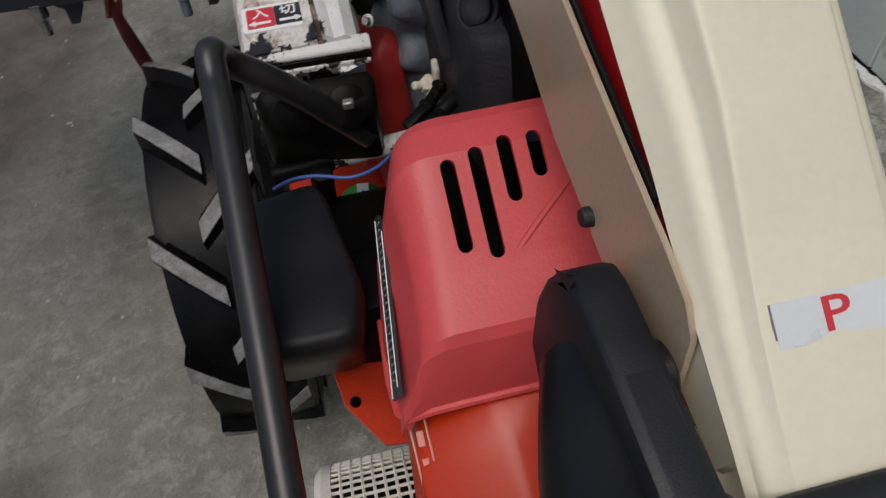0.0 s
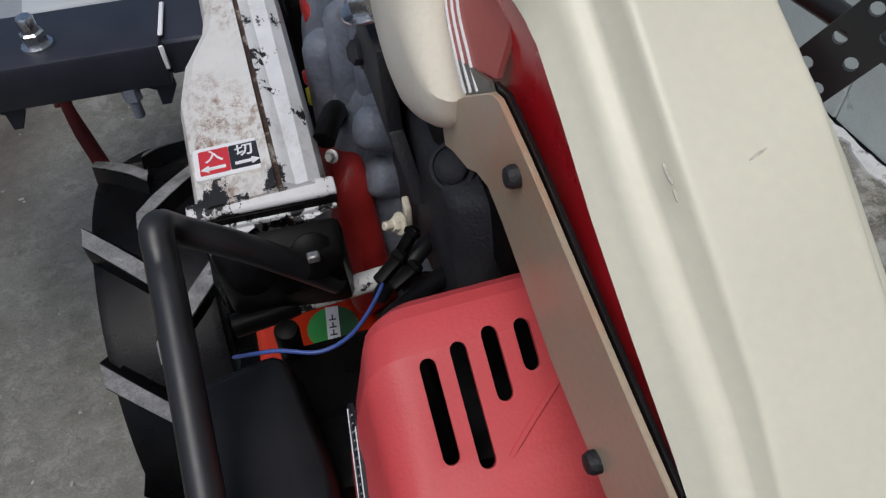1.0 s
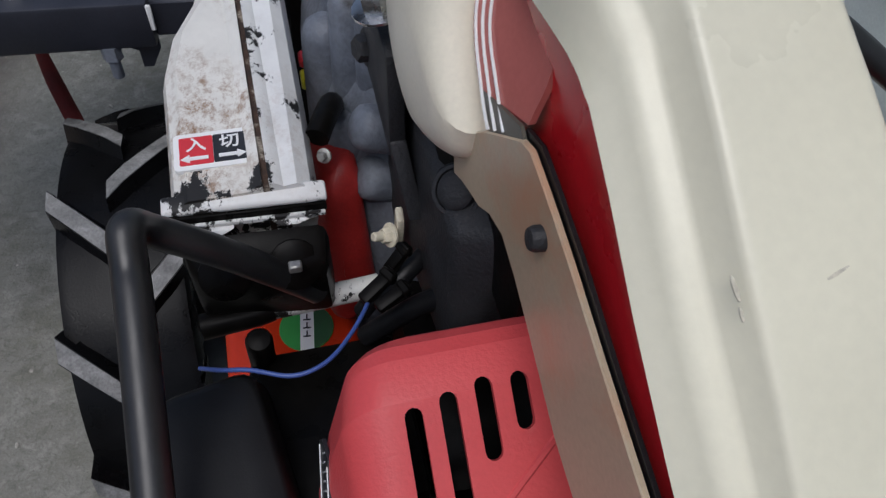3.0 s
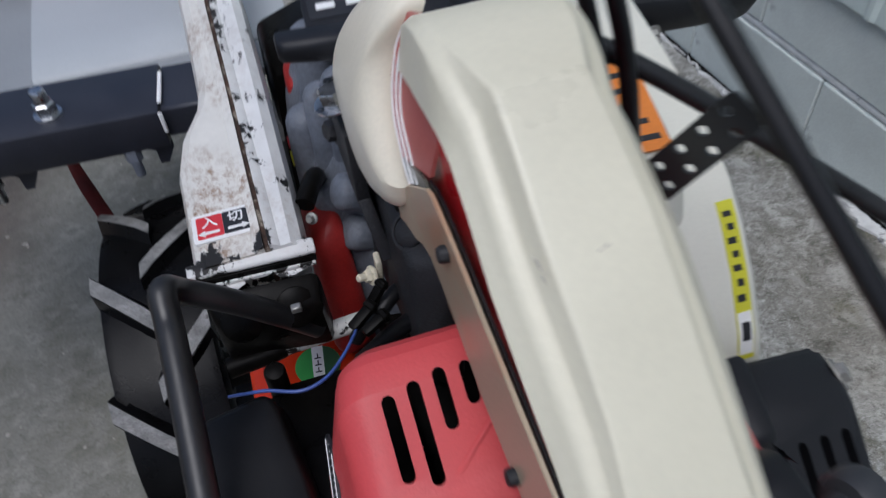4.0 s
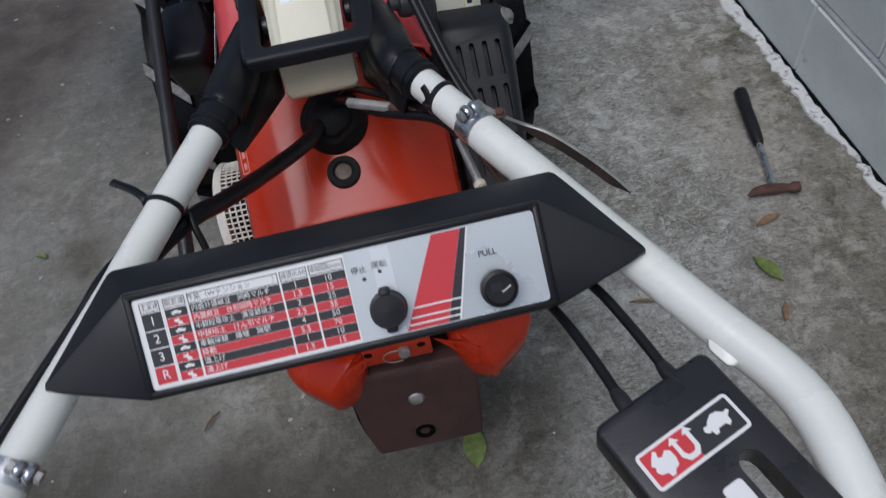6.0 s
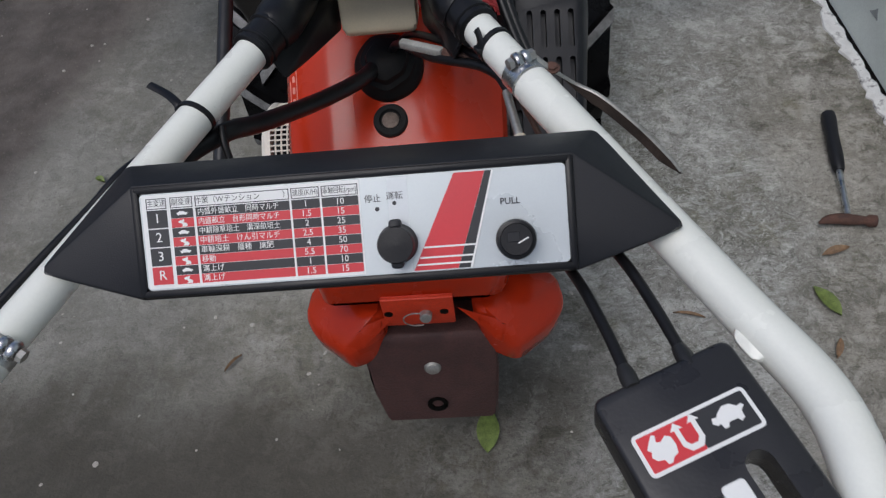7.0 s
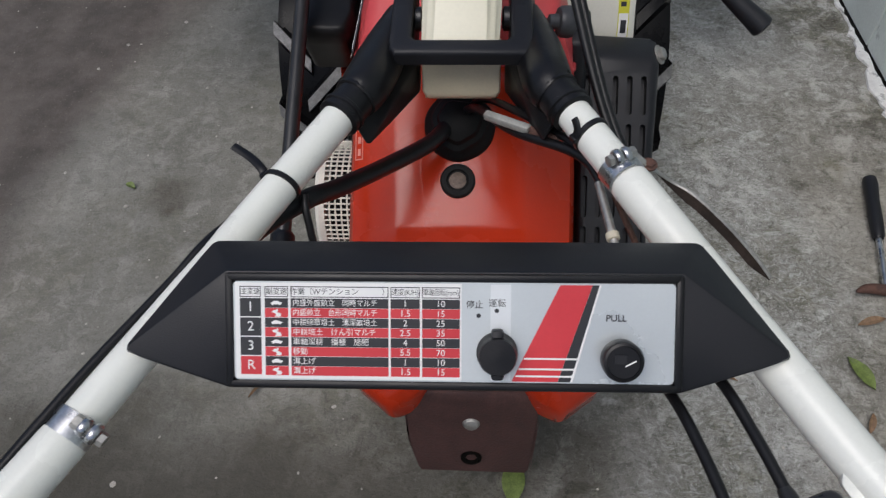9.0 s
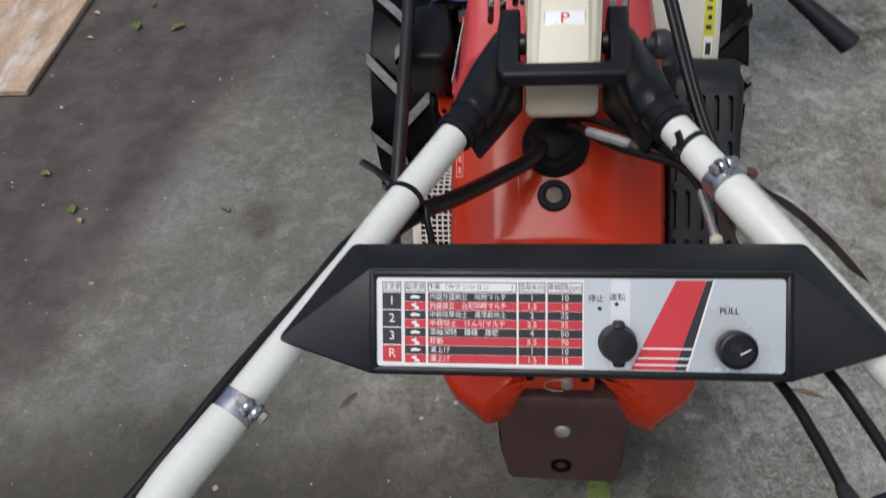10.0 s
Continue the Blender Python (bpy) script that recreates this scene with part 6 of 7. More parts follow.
lathe(bm, [(0.0150, -0.02), (0.0150, 0.000), (0.0138, 0.002), (0.0118, 0.0022), (0.0112, 0.0006), (0.0102, 0.0006), (0.0098, 0.0045), (0.0080, 0.0060), (0.003, 0.0062)], z_to((-0.031, 0.470, 0.799), (-0.55, -0.55, 0.62)), 26)
part("bearing_cap", bm, CAST_DARK, gear, "black round bearing cap")
bm = bmesh.new()
hull(bm, [(x, y, z) for x in (-0.052, -0.047) for y, z in ((0.525, 0.690), (0.535, 0.690), (0.532, 0.724), (0.524, 0.718))], 0.001, 1)
part("plated_clip", bm, IVORY, gear)
bm = bmesh.new()
box(bm, (-0.0845, 0.733, 0.674), (0.016, 0.014, 0.014), 0.002, 1)
part("yellow_tag", bm, PRINT_YELLOW, gear)
bm = bmesh.new()
box(bm, (-0.0860, 0.742, 0.688), (0.012, 0.014, 0.010), 0.002, 1)
part("red_tag", bm, PRINT_RED, gear)
bm = bmesh.new()
hull(bm, [(-0.078, 0.765, 0.735), (-0.044, 0.77, 0.745), (-0.078, 0.825, 0.735), (-0.044, 0.825, 0.745), (-0.080, 0.765, 0.69), (-0.04, 0.77, 0.67), (-0.075, 0.825, 0.67)], 0.009, 3)
part("red_cap", bm, RED_CAST, gear, "red painted cap")
bm = bmesh.new()
box(bm, (-0.084, 0.870, 0.625), (0.048, 0.050, 0.030), 0.006, 2)
part("pale_block", bm, DULL_GREY, gear, "pale grey metal block")
bm = bmesh.new()
bolt(bm, z_to((-0.0900, 0.572, 0.738), (-0.55, -0.75, 0.5)), 0.0034, 0.006)
part("case_bolt", bm, GALV_DULL, gear, "bare steel bolt head")
cable("hose", [(-0.093, 0.585, 0.742), (-0.086, 0.60, 0.744), (-0.078, 0.625, 0.735), (-0.075, 0.66, 0.70)], 0.0085, GRIME, "black rubber hose")
# wire connectors above the white tube
for at, d3, ln, r in (((-0.0735, 0.474, 0.722), (0.75, 0.45, 0.25), 0.026, 0.0042), ((-0.066, 0.466, 0.720), (0.8, 0.35, 0.2), 0.024, 0.0040), ((-0.058, 0.492, 0.722), (0.5, 0.2, 0.6), 0.022, 0.0040)):
    cm = frame_of(at, d3, (-0.4, 0.9, 0.1))
    bm = bmesh.new()
    box(bm, (0, 0, 0), (ln, r * 2, r * 1.7), 0.0018, 2, m=cm)
    box(bm, (ln * 0.32, 0, 0.0005), (ln * 0.22, r * 2.5, r * 2.0), 0.0012, 1, m=cm)
    part("wire_connector", bm, GRIME, tiller, "black plastic wire connector")
bm = bmesh.new()
box(bm, (MX, 0.66, 0.80), (0.09, 0.36, 0.10), 0.015, 2)
box(bm, (MX, 0.45, 0.80), (0.06, 0.10, 0.10), 0.01, 2)
part("column_base", bm, GRIME, tiller, "black steering column base")

# dark frame behind the gearbox
bm = bmesh.new()
hull(bm, [(-0.092, 0.84, 0.70), (0.02, 0.84, 0.74), (-0.092, 0.975, 0.70), (0.02, 0.975, 0.74), (-0.10, 0.84, 0.48), (0.02, 0.84, 0.48), (-0.10, 0.975, 0.48), (0.02, 0.975, 0.48)], 0.01, 2)
part("rear_frame", bm, GRIME, tiller, "oily black rear frame")

# gear selector plate behind the head of the column
sel = frame_of((-0.012, 0.588, 0.897), (1, -0.05, 0), (0.05, 1, 0.25))
bm = bmesh.new()
prism(bm, rounded(0.10, 0.05, 0.006), 0.006, sel, 0.001, 1)
selp = part("selector_plate", bm, BLACK, tiller, "black selector plate with a red label")
bm = bmesh.new()
prism(bm, rounded(0.092, 0.022, 0.003, 3, 0, 0.010), 0.001, sel @ Matrix.Translation((0, 0, 0.0006)))
part("selector_label", bm, PRINT_BLACK, selp)
bm = bmesh.new()
prism(bm, rounded(0.034, 0.022, 0.001, 2, 0.014, 0.010), 0.001, sel @ Matrix.Translation((0, 0, 0.0009)))
part("label_field", bm, PRINT_RED, selp)
bm = bmesh.new()
prism(bm, rounded(0.013, 0.020, 0.001, 2, 0.039, 0.010), 0.001, sel @ Matrix.Translation((0, 0, 0.0009)))
part("label_field", bm, PRINT_WHITE, selp)
bm = bmesh.new()
for x, w in ((-0.034, 0.013), (-0.013, 0.013), (0.014, 0.011)):
    box(bm, (x, 0.010, 0.0011), (w, 0.006, 0.0006), 0.0002, 1, m=sel)
part("label_bar", bm, PRINT_WHITE, selp)
bm = bmesh.new()
hull(bm, [(-0.085, 0.570, 0.895), (-0.02, 0.553, 0.900), (-0.085, 0.592, 0.895), (-0.015, 0.575, 0.90), (-0.085, 0.57, 0.88), (-0.02, 0.55, 0.88), (-0.085, 0.592, 0.88), (-0.015, 0.575, 0.88)], 0.004, 2)
part("selector_lever", bm, BLACK, tiller, "black selector lever")
bm = bmesh.new()
bolt(bm, z_to((-0.056, 0.548, 0.858), (-0.2, 0, 1)), 0.010, 0.012)
part("stud", bm, GALV, tiller)

# ---- rotary attachment ----
BEAM = pose(-0.22, 0.940, 0.637, 0, 0, -3.5)      # its right-hand end; x along it
bm = bmesh.new()
box(bm, (-0.335, 0, 0), (0.672, 0.106, 0.050), 0.004, 2, m=BEAM)
bar = part("tool_bar", bm, DARK_STEEL, tiller, "dark blue-black square tool bar")
bm = bmesh.new()
box(bm, (0.060, 0.004, 0.001), (0.12, 0.094, 0.040), 0.003, 1, m=BEAM)
part("bar_stub", bm, DARK_STEEL, bar)
bm = bmesh.new()
box(bm, (0.002, -0.003, 0.0255), (0.005, 0.066, 0.003), 0.001, 1, m=BEAM)
box(bm, (0.0022, -0.0535, 0.010), (0.005, 0.003, 0.028), 0.001, 1, m=BEAM)
part("weld_mark", bm, PRINT_WHITE, bar)
bm = bmesh.new()
up = BEAM @ Matrix.Translation((-0.122, -0.018, 0.0248))
lathe(bm, [(0.016, 0), (0.016, 0.003), (0.013, 0.0035)], up, 20)
lathe(bm, [(0.0125, 0.003), (0.0125, 0.016), (0.010, 0.018)], up, 6)
lathe(bm, [(0.0088, 0.017), (0.0088, 0.032), (0.0075, 0.034)], up, 16)
part("bar_bolt", bm, GALV, bar)
for x in (-0.205, -0.046):
    bm = bmesh.new()
    down = BEAM @ Matrix.Translation((x, -0.046, -0.0235)) @ pose(0, 0, 0, 174, 0, 0)
    lathe(bm, [(0.010, 0), (0.010, 0.014), (0.008, 0.016)], down, 6)
    lathe(bm, [(0.006, 0.012), (0.006, 0.034), (0.005, 0.036)], down, 12)
    part("bar_bolt", bm, CAST if x > -0.1 else GALV, bar)
    # bent hook plate beside the bolt
    bm = bmesh.new()
    prism(bm, [(0, 0), (0.030, 0), (0.030, -0.012), (0.018, -0.034), (0.008, -0.034), (0.008, -0.014), (0, -0.010)], 0.004, BEAM @ Matrix.Translation((x + 0.016, -0.038, -0.024)) @ pose(0, 0, 0, 90, 0, 0), 0.0008, 1)
    part("hook_plate", bm, DARK_STEEL, bar)
line = curve([(-0.418, 1.165, 0.462), (-0.405, 1.12, 0.456), (-0.385, 1.06, 0.452), (-0.350, 0.965, 0.440), (-0.335, 0.92, 0.40)], 4)
bm = bmesh.new()
tube(bm, line, [0.006 + 0.004 * min(1.0, i / 8) for i in range(len(line))], 8, 0.35)
stay = part("red_stay", bm, DULL_RED, tiller, "thin dull red painted stay")
for e in (-0.008, 0.008):
    bm = bmesh.new()
    hull(bm, [Vector((-0.412 + e, 1.130, 0.456)) + Vector((a, b, c)) for a in (-0.004, 0.004) for b, c in ((0.0, -0.003), (0.0, 0.003), (0.048 + e * 1.5, 0.010), (0.048 + e * 1.5, 0.016))], 0.001, 1)
    part("stay_prong", bm, DULL_RED, stay)
# grey tilling hood: a folded sheet with a paler plate laid on it
HOOD_PROF = ((0.985, 0.628), (0.998, 0.636), (1.03, 0.640), (1.12, 0.638), (1.25, 0.631), (1.40, 0.618), (1.44, 0.595))
bm = bmesh.new()
rings = []
for k in range(5):
    rings.append([(-0.456 - 0.15 * (y - 0.985) + (0.411 + 0.15 * (y - 0.985)) * k / 4, y, z) for y, z in HOOD_PROF] + [(-0.450 - 0.15 * (y - 0.985) + (0.405 + 0.15 * (y - 0.985)) * k / 4, y, z - 0.012) for y, z in reversed(HOOD_PROF)])
loft(bm, rings)
th = part("tilling_hood", bm, GREY_SHEET, tiller, "grey painted tilling hood", 50)
bm = bmesh.new()
rings = []
for x, lean in ((-0.374, 0.0), (-0.25, 0.4), (-0.046, 1.0)):
    top = [(x - 0.085 * (y - 1.035) * (1 - lean), y, z) for y, z in ((1.035, 0.641), (1.041, 0.647), (1.12, 0.645), (1.25, 0.638), (1.41, 0.624))]
    rings.append(top + [(a, y, z - 0.008) for a, y, z in reversed(top)])
loft(bm, rings)
part("hood_plate", bm, PALE_SHEET, th, "paler plate on the tilling hood", 50)
bm = bmesh.new()
hull(bm, [(-0.56, 1.395, 0.64), (-0.05, 1.385, 0.64), (-0.56, 1.46, 0.72), (-0.05, 1.445, 0.72), (-0.58, 1.62, 0.76), (-0.05, 1.62, 0.76), (-0.58, 1.65, 0.5), (-0.05, 1.65, 0.5), (-0.56, 1.42, 0.5), (-0.05, 1.42, 0.5)], 0.02, 3)
part("rear_guard", bm, BLACK, tiller, "dark rear guard of the tilling hood")
# dark sheet added to stand in for the deep blackness beside the hood
bm = bmesh.new()
hull(bm, [(-0.470, 0.99, 0.60), (-0.545, 1.44, 0.59), (-0.80, 0.99, 0.55), (-0.80, 1.44, 0.55), (-0.465, 1.0, 0.57), (-0.54, 1.44, 0.56), (-0.80, 1.0, 0.52), (-0.80, 1.44, 0.52)], 0.006, 2)
part("dark_fill", bm, GRIME, tiller, "dark sheet standing in for the deep black beside the tilling hood")
bm = bmesh.new()
box(bm, (-0.315, 1.392, 0.652), (0.22, 0.012, 0.020), 0.004, 2)
part("red_trim", bm, PRINT_RED, tiller, "red trim strip")
bm = bmesh.new()
hull(bm, [(0.42, 0.99, 0.60), (0.66, 0.985, 0.575), (0.72, 1.06, 0.575), (0.72, 1.4, 0.60), (0.40, 1.4, 0.64), (0.42, 1.0, 0.54), (0.64, 1.0, 0.52), (0.70, 1.4, 0.52), (0.42, 1.4, 0.52), (0.30, 1.0, 0.6), (0.30, 1.4, 0.62), (0.3, 1.0, 0.54)], 0.010, 2)
part("side_guard", bm, BLACK, tiller, "black side guard of the tilling hood")
bm = bmesh.new()
bolt(bm, z_to((0.47, 0.985, 0.545), (0, -1, -0.2)), 0.010, 0.012, 0.01)
part("guard_bolt", bm, GALV_DULL, tiller)
bm = bmesh.new()
lathe(bm, [(0.048, -0.020), (0.048, 0.004), (0.042, 0.012), (0.030, 0.014), (0.018, 0.010), (0.016, 0.0)], z_to((-0.552, 1.275, 0.603), (-0.15, -0.25, 1)), 28)
part("red_bracket", bm, DULL_RED, tiller, "dull dark red bearing bracket")

# ---- right side: belt cover, vented guard, levers ----
bm = bmesh.new()
prof = [(0.395, 0.560), (0.398, 0.605), (0.412, 0.640), (0.440, 0.683), (0.470, 0.718), (0.500, 0.744), (0.55, 0.770), (0.62, 0.793), (0.72, 0.820), (0.85, 0.838), (1.02, 0.835), (1.05, 0.80)]
rings = []
for y, z in prof:
    xl, xr = 0.118 + 0.02 * max(0, 0.5 - y), 0.246 - 0.03 * max(0.0, y - 0.55)
    rings.append([(xl, y + 0.02, z - 0.06), (xl, y, z - 0.012), (xl + 0.006, y, z - 0.002), (xl + 0.014, y, z), (xr - 0.014, y, z), (xr - 0.005, y, z - 0.003), (xr, y, z - 0.012), (xr, y + 0.02, z - 0.06)])
loft(bm, rings)
belt = part("belt_cover", bm, CREAM_PALE, tiller, "pale cream belt cover with warning labels", 35)


def on_belt(y):
    for (ya, za), (yb, zb) in zip(prof, prof[1:]):
        if y <= yb:
            return za + (zb - za) * (y - ya) / (yb - ya), (zb - za) / (yb - ya)
    return prof[-1][1], 0.0


def belt_label(name, xa, xb, ya, yb, mat, lift=0.0008):
    bm = bmesh.new()
    rows = []
    for k in range(9):
        y = ya + (yb - ya) * k / 8
        z, sl = on_belt(y)
        nv = Vector((0, -sl, 1)).normalized()
        rows.append([Vector((x, y, z)) + nv * e for x, e in ((xa, -0.001), (xa, lift), (xb, lift), (xb, -0.001))])
    loft(bm, rows)
    return part(name, bm, mat, belt)


belt_label("warning_label", 0.2215, 0.2365, 0.402, 0.482, PRINT_YELLOW)
belt_label("label_panel", 0.2225, 0.2355, 0.404, 0.422, PRINT_WHITE, 0.0012)
for k in range(7):
    belt_label("label_bar", 0.2245 + 0.002 * (k % 2), 0.232, 0.427 + k * 0.0075, 0.4305 + k * 0.0075, PRINT_BLACK, 0.0013)
belt_label("label_bar", 0.2255, 0.2330, 0.409, 0.417, PRINT_BLACK, 0.0016)
bm = bmesh.new()
hull(bm, [(x, y, z) for x, y, z in ((0.120, 0.470, 0.700), (0.196, 0.470, 0.700), (0.124, 0.478, 0.786), (0.190, 0.486, 0.780), (0.124, 0.66, 0.850), (0.188, 0.66, 0.846), (0.124, 0.80, 0.870), (0.186, 0.80, 0.866), (0.120, 0.82, 0.78), (0.196, 0.82, 0.78))], 0.010, 3)
hump = part("raised_cover", bm, CREAM_PALE, belt)
om = frame_of((0.158, 0.540, 0.8085), (1, 0, -0.06), (0, 0.174, 0.0652))
bm = bmesh.new()
prism(bm, rounded(0.044, 0.098, 0.003), 0.003, om @ Matrix.Translation((0, 0, 0.0012)))
olab = part("orange_label", bm, PRINT_ORANGE, hump, "scuffed orange warning label")
for k in range(6):
    bm = bmesh.new()
    box(bm, (-0.002 * (k % 3), -0.038 + k * 0.0145, 0.0014), (0.032 - 0.004 * (k % 3), 0.0050, 0.0006), 0.0002, 1, m=om)
    part("label_bar", bm, PRINT_BLACK, olab)

# vented guard
bm = bmesh.new()
hull(bm, [(0.168, 0.385, 0.652), (0.270, 0.380, 0.648), (0.168, 0.335, 0.655), (0.266, 0.330, 0.650), (0.160, 0.055, 0.455), (0.246, 0.050, 0.445), (0.160, 0.050, 0.40), (0.246, 0.046, 0.40), (0.165, 0.39, 0.40), (0.285, 0.39, 0.40), (0.282, 0.37, 0.60)], 0.008, 2)
cut = bmesh.new()
vm = frame_of((0.2125, 0.335, 0.656), (1, 0, -0.03), (0, 0.28, 0.200))
for row, (yc, h) in enumerate(((-0.055, 0.052), (-0.122, 0.058), (-0.19, 0.055), (-0.255, 0.05))):
    for k in range(5):
        prism(cut, capsule(-0.038 + k * 0.0185, yc, 0.0075, h), 0.030, vm @ Matrix.Translation((0, 0, 0.015)))
guardv = carved("vented_guard", bm, cut, BLACK, tiller, "black plastic muffler guard with slots")
bm = bmesh.new()
bolt(bm, z_to((0.272, 0.352, 0.640), (0.8, -0.2, 0.6)), 0.009, 0.008)
part("guard_bolt", bm, GALV_DULL, guardv)
bm = bmesh.new()
hull(bm, [(0.145, 0.30, 0.70), (0.165, 0.30, 0.70), (0.145, 0.36, 0.71), (0.175, 0.36, 0.71), (0.145, 0.28, 0.60), (0.17, 0.28, 0.60), (0.145, 0.38, 0.6), (0.175, 0.38, 0.6)], 0.006, 2)
part("guard_mount", bm, BLACK, tiller)
bm = bmesh.new()
lathe(bm, [(0.010, -0.006), (0.016, -0.003), (0.0175, 0.002), (0.0170, 0.010), (0.0150, 0.0135), (0.0085, 0.0145), (0.0075, 0.024), (0.005, 0.025)], z_to((0.131, 0.224, 0.788), (-1, -0.15, 0.15)), 24)
part("round_knob", bm, KNOB, tiller, "dark grey round knob")

# long lever with a grip
LV0, LV1 = Vector((0.075, 0.462, 0.925)), Vector((0.366, 0.281, 0.736))
bm = bmesh.new()
ldir = (LV1 - LV0).normalized()
tube(bm, curve([LV0 + Vector((-0.05, 0.06, -0.02)), LV0, LV0.lerp(LV1, 0.5) + Vector((0.004, 0.01, 0)), LV1 - ldir * 0.08], 6), 0.0062, 14)
lever = part("gear_lever", bm, BLACK_PAINT, tiller, "long black lever with a rubber grip")
bm = bmesh.new()
tube(bm, [LV1 - ldir * d for d in (0.118, 0.108, 0.06, 0.008, 0.002, 0.0)], [0.0075, 0.0092, 0.0105, 0.0135, 0.0135, 0.011], 20)
part("grip", bm, BLACK, lever, "black rubber grip")

# pair of sheathed cables from the column head to the right-hand socket
FB0, FB1 = Vector((0.042, 0.427, 1.072)), Vector((0.154, 0.086, 0.798))
across = (FB1 - FB0).cross(Vector((0.55, -0.15, 0.8))).normalized()
for e in (-1, 1):
    side = across * 0.0042 * e
    cable("sheathed_cable", [FB0 + side, FB0.lerp(FB1, 0.35) + side + Vector((0.0, 0.0, -0.002 + 0.001 * e)), FB0.lerp(FB1, 0.7) + side * 1.1 + Vector((0.0, 0.0, -0.002)), FB1 + side, FB1 + Vector((0.030, -0.075, -0.040)) + side], 0.0047, BLACK_SOFT, "black sheathed control cable")
bm = bmesh.new()
pf = frame_of((0.0665, 0.3416, 0.9284), (0.0250, -0.0148, 0.0437), (-0.4, 0.75, 0.55))
prism(bm, rounded(0.085, 0.020, 0.004), 0.003, pf)
cut = bmesh.new()
for k in range(6):
    for v in (-0.0047, 0.0047):
        prism(cut, capsule(-0.035 + k * 0.0132 + (0.003 if v > 0 else 0), v, 0.0048, 0.0050), 0.02, pf @ Matrix.Translation((0, 0, 0.01)))
carved("perforated_strip", bm, cut, BLACK_PAINT, tiller, "black perforated steel strip")
cable("control_cable", [(0.070, 0.445, 1.000), (0.088, 0.432, 0.932), (0.105, 0.430, 0.846), (0.122, 0.428, 0.765), (0.133, 0.430, 0.722)], 0.0052, BLACK_SOFT, "black control cable")
cable("control_cable", [(0.058, 0.450, 1.000), (0.076, 0.438, 0.925), (0.094, 0.436, 0.846), (0.106, 0.44, 0.79), (0.112, 0.46, 0.73)], 0.0046, BLACK_SOFT, "black control cable")
bm = bmesh.new()
lathe(bm, [(0.004, -0.006), (0.009, -0.003), (0.009, 0.004), (0.004, 0.007)], z_to((0.133, 0.429, 0.722), (1, -0.2, 0)), 14)
part("cable_end", bm, BLACK_SOFT, tiller)
bm = bmesh.new()
box(bm, (0.085, 0.62, 0.84), (0.08, 0.20, 0.10), 0.02, 3)
part("switch_box", bm, BLACK, tiller)
# thin rods beside the right-hand socket
for (x, y, z), (x2, y2, z2), r in (((0.144, -0.010, 0.787), (0.158, -0.100, 0.774), 0.0042), ((0.158, -0.018, 0.780), (0.192, -0.088, 0.742), 0.0030)):
    bm = bmesh.new()
    tube(bm, [(x, y, z), (x2, y2, z2)], r, 10)
    rod = part("link_rod", bm, GALV_DULL if r > 0.0035 else RUST, tiller, "thin metal link rod")
    for t in (0.62, 0.80, 0.95):
        c = Vector((x, y, z)).lerp(Vector((x2, y2, z2)), t)
        bm = bmesh.new()
        lathe(bm, [(r, -0.005), (r + 0.0018, -0.004), (r + 0.0018, 0.002), (r, 0.003)], z_to(c, (x2 - x, y2 - y, z2 - z)), 12)
        part("rod_collar", bm, IVORY if r > 0.0035 else CAST_DARK, rod)

# clutch lever hanging from the right-hand clamp
L0 = SOCK[1] + DIR[1] * 0.078 + Vector((0.020, 0.008, 0.003))
line = curve([L0 + Vector((-0.012, 0.008, 0.004)), L0, (0.205, -0.004, 0.788), (0.231, -0.018, 0.780), (0.262, -0.040, 0.762), (0.288, -0.060, 0.742), (0.301, -0.072, 0.730)], 6)
wid = [0.0058 - 0.0038 * min(1.0, i / 10) for i in range(len(line))]
bm = bmesh.new()
tube(bm, line, wid, 12, 0.4)
cl2 = part("clutch_lever", bm, GALV_DULL, tiller, "worn metal clutch lever on the pipe")
bm = bmesh.new()
bolt(bm, z_to(line[8] + Vector((0, 0, 0.001)), (0.1, -0.1, 1)), 0.0048, 0.004)
part("pivot_bolt", bm, RUST, cl2)
bm = bmesh.new()
rows = []
for i, p in enumerate(line[9:]):
    k = min(1.0, i / 8) * (1.0 if i < 20 else max(0.25, 1 - (i - 20) / 9))
    off = Vector((-0.006, -0.009, -0.003)) * k
    rows.append([p + Vector((0, 0, -0.0005)), p + off, p + off + Vector((0.0008, 0.001, -0.002)), p + Vector((0.001, 0.001, -0.003))])
loft(bm, rows)
part("lever_flank", bm, material("dark_rusted_steel", (0.03, 0.022, 0.018), 0.85, spread=0.35, scale=40, bump=0.3, spec=0.15), cl2, "dark rusted inner side of the lever")

# ---- hammer ----
H0, H1 = Vector((0.903, 0.695, 0.018)), Vector((0.850, 0.392, 0.018))
hammer = thing("hammer", (0.875, 0.54, 0), "claw hammer with a black grip and rusty head on the concrete", "hammer")
hd = (H1 - H0).normalized()
bm = bmesh.new()
tube(bm, [H0 + hd * d for d in (0.0, 0.003, 0.02, 0.07, 0.13, 0.168, 0.175)], [0.010, 0.0145, 0.0160, 0.0135, 0.0145, 0.0125, 0.0095], 18)
part("grip", bm, BLACK, hammer, "black rubber grip")
bm = bmesh.new()
tube(bm, [H0 + hd * d for d in (0.17, 0.30)], 0.0062, 16)
part("shaft", bm, GALV, hammer, "chromed steel shaft")
bm = bmesh.new()
hs = hd.cross(Vector((0, 0, 1))).normalized()
hc = H1 + Vector((0, 0, 0))
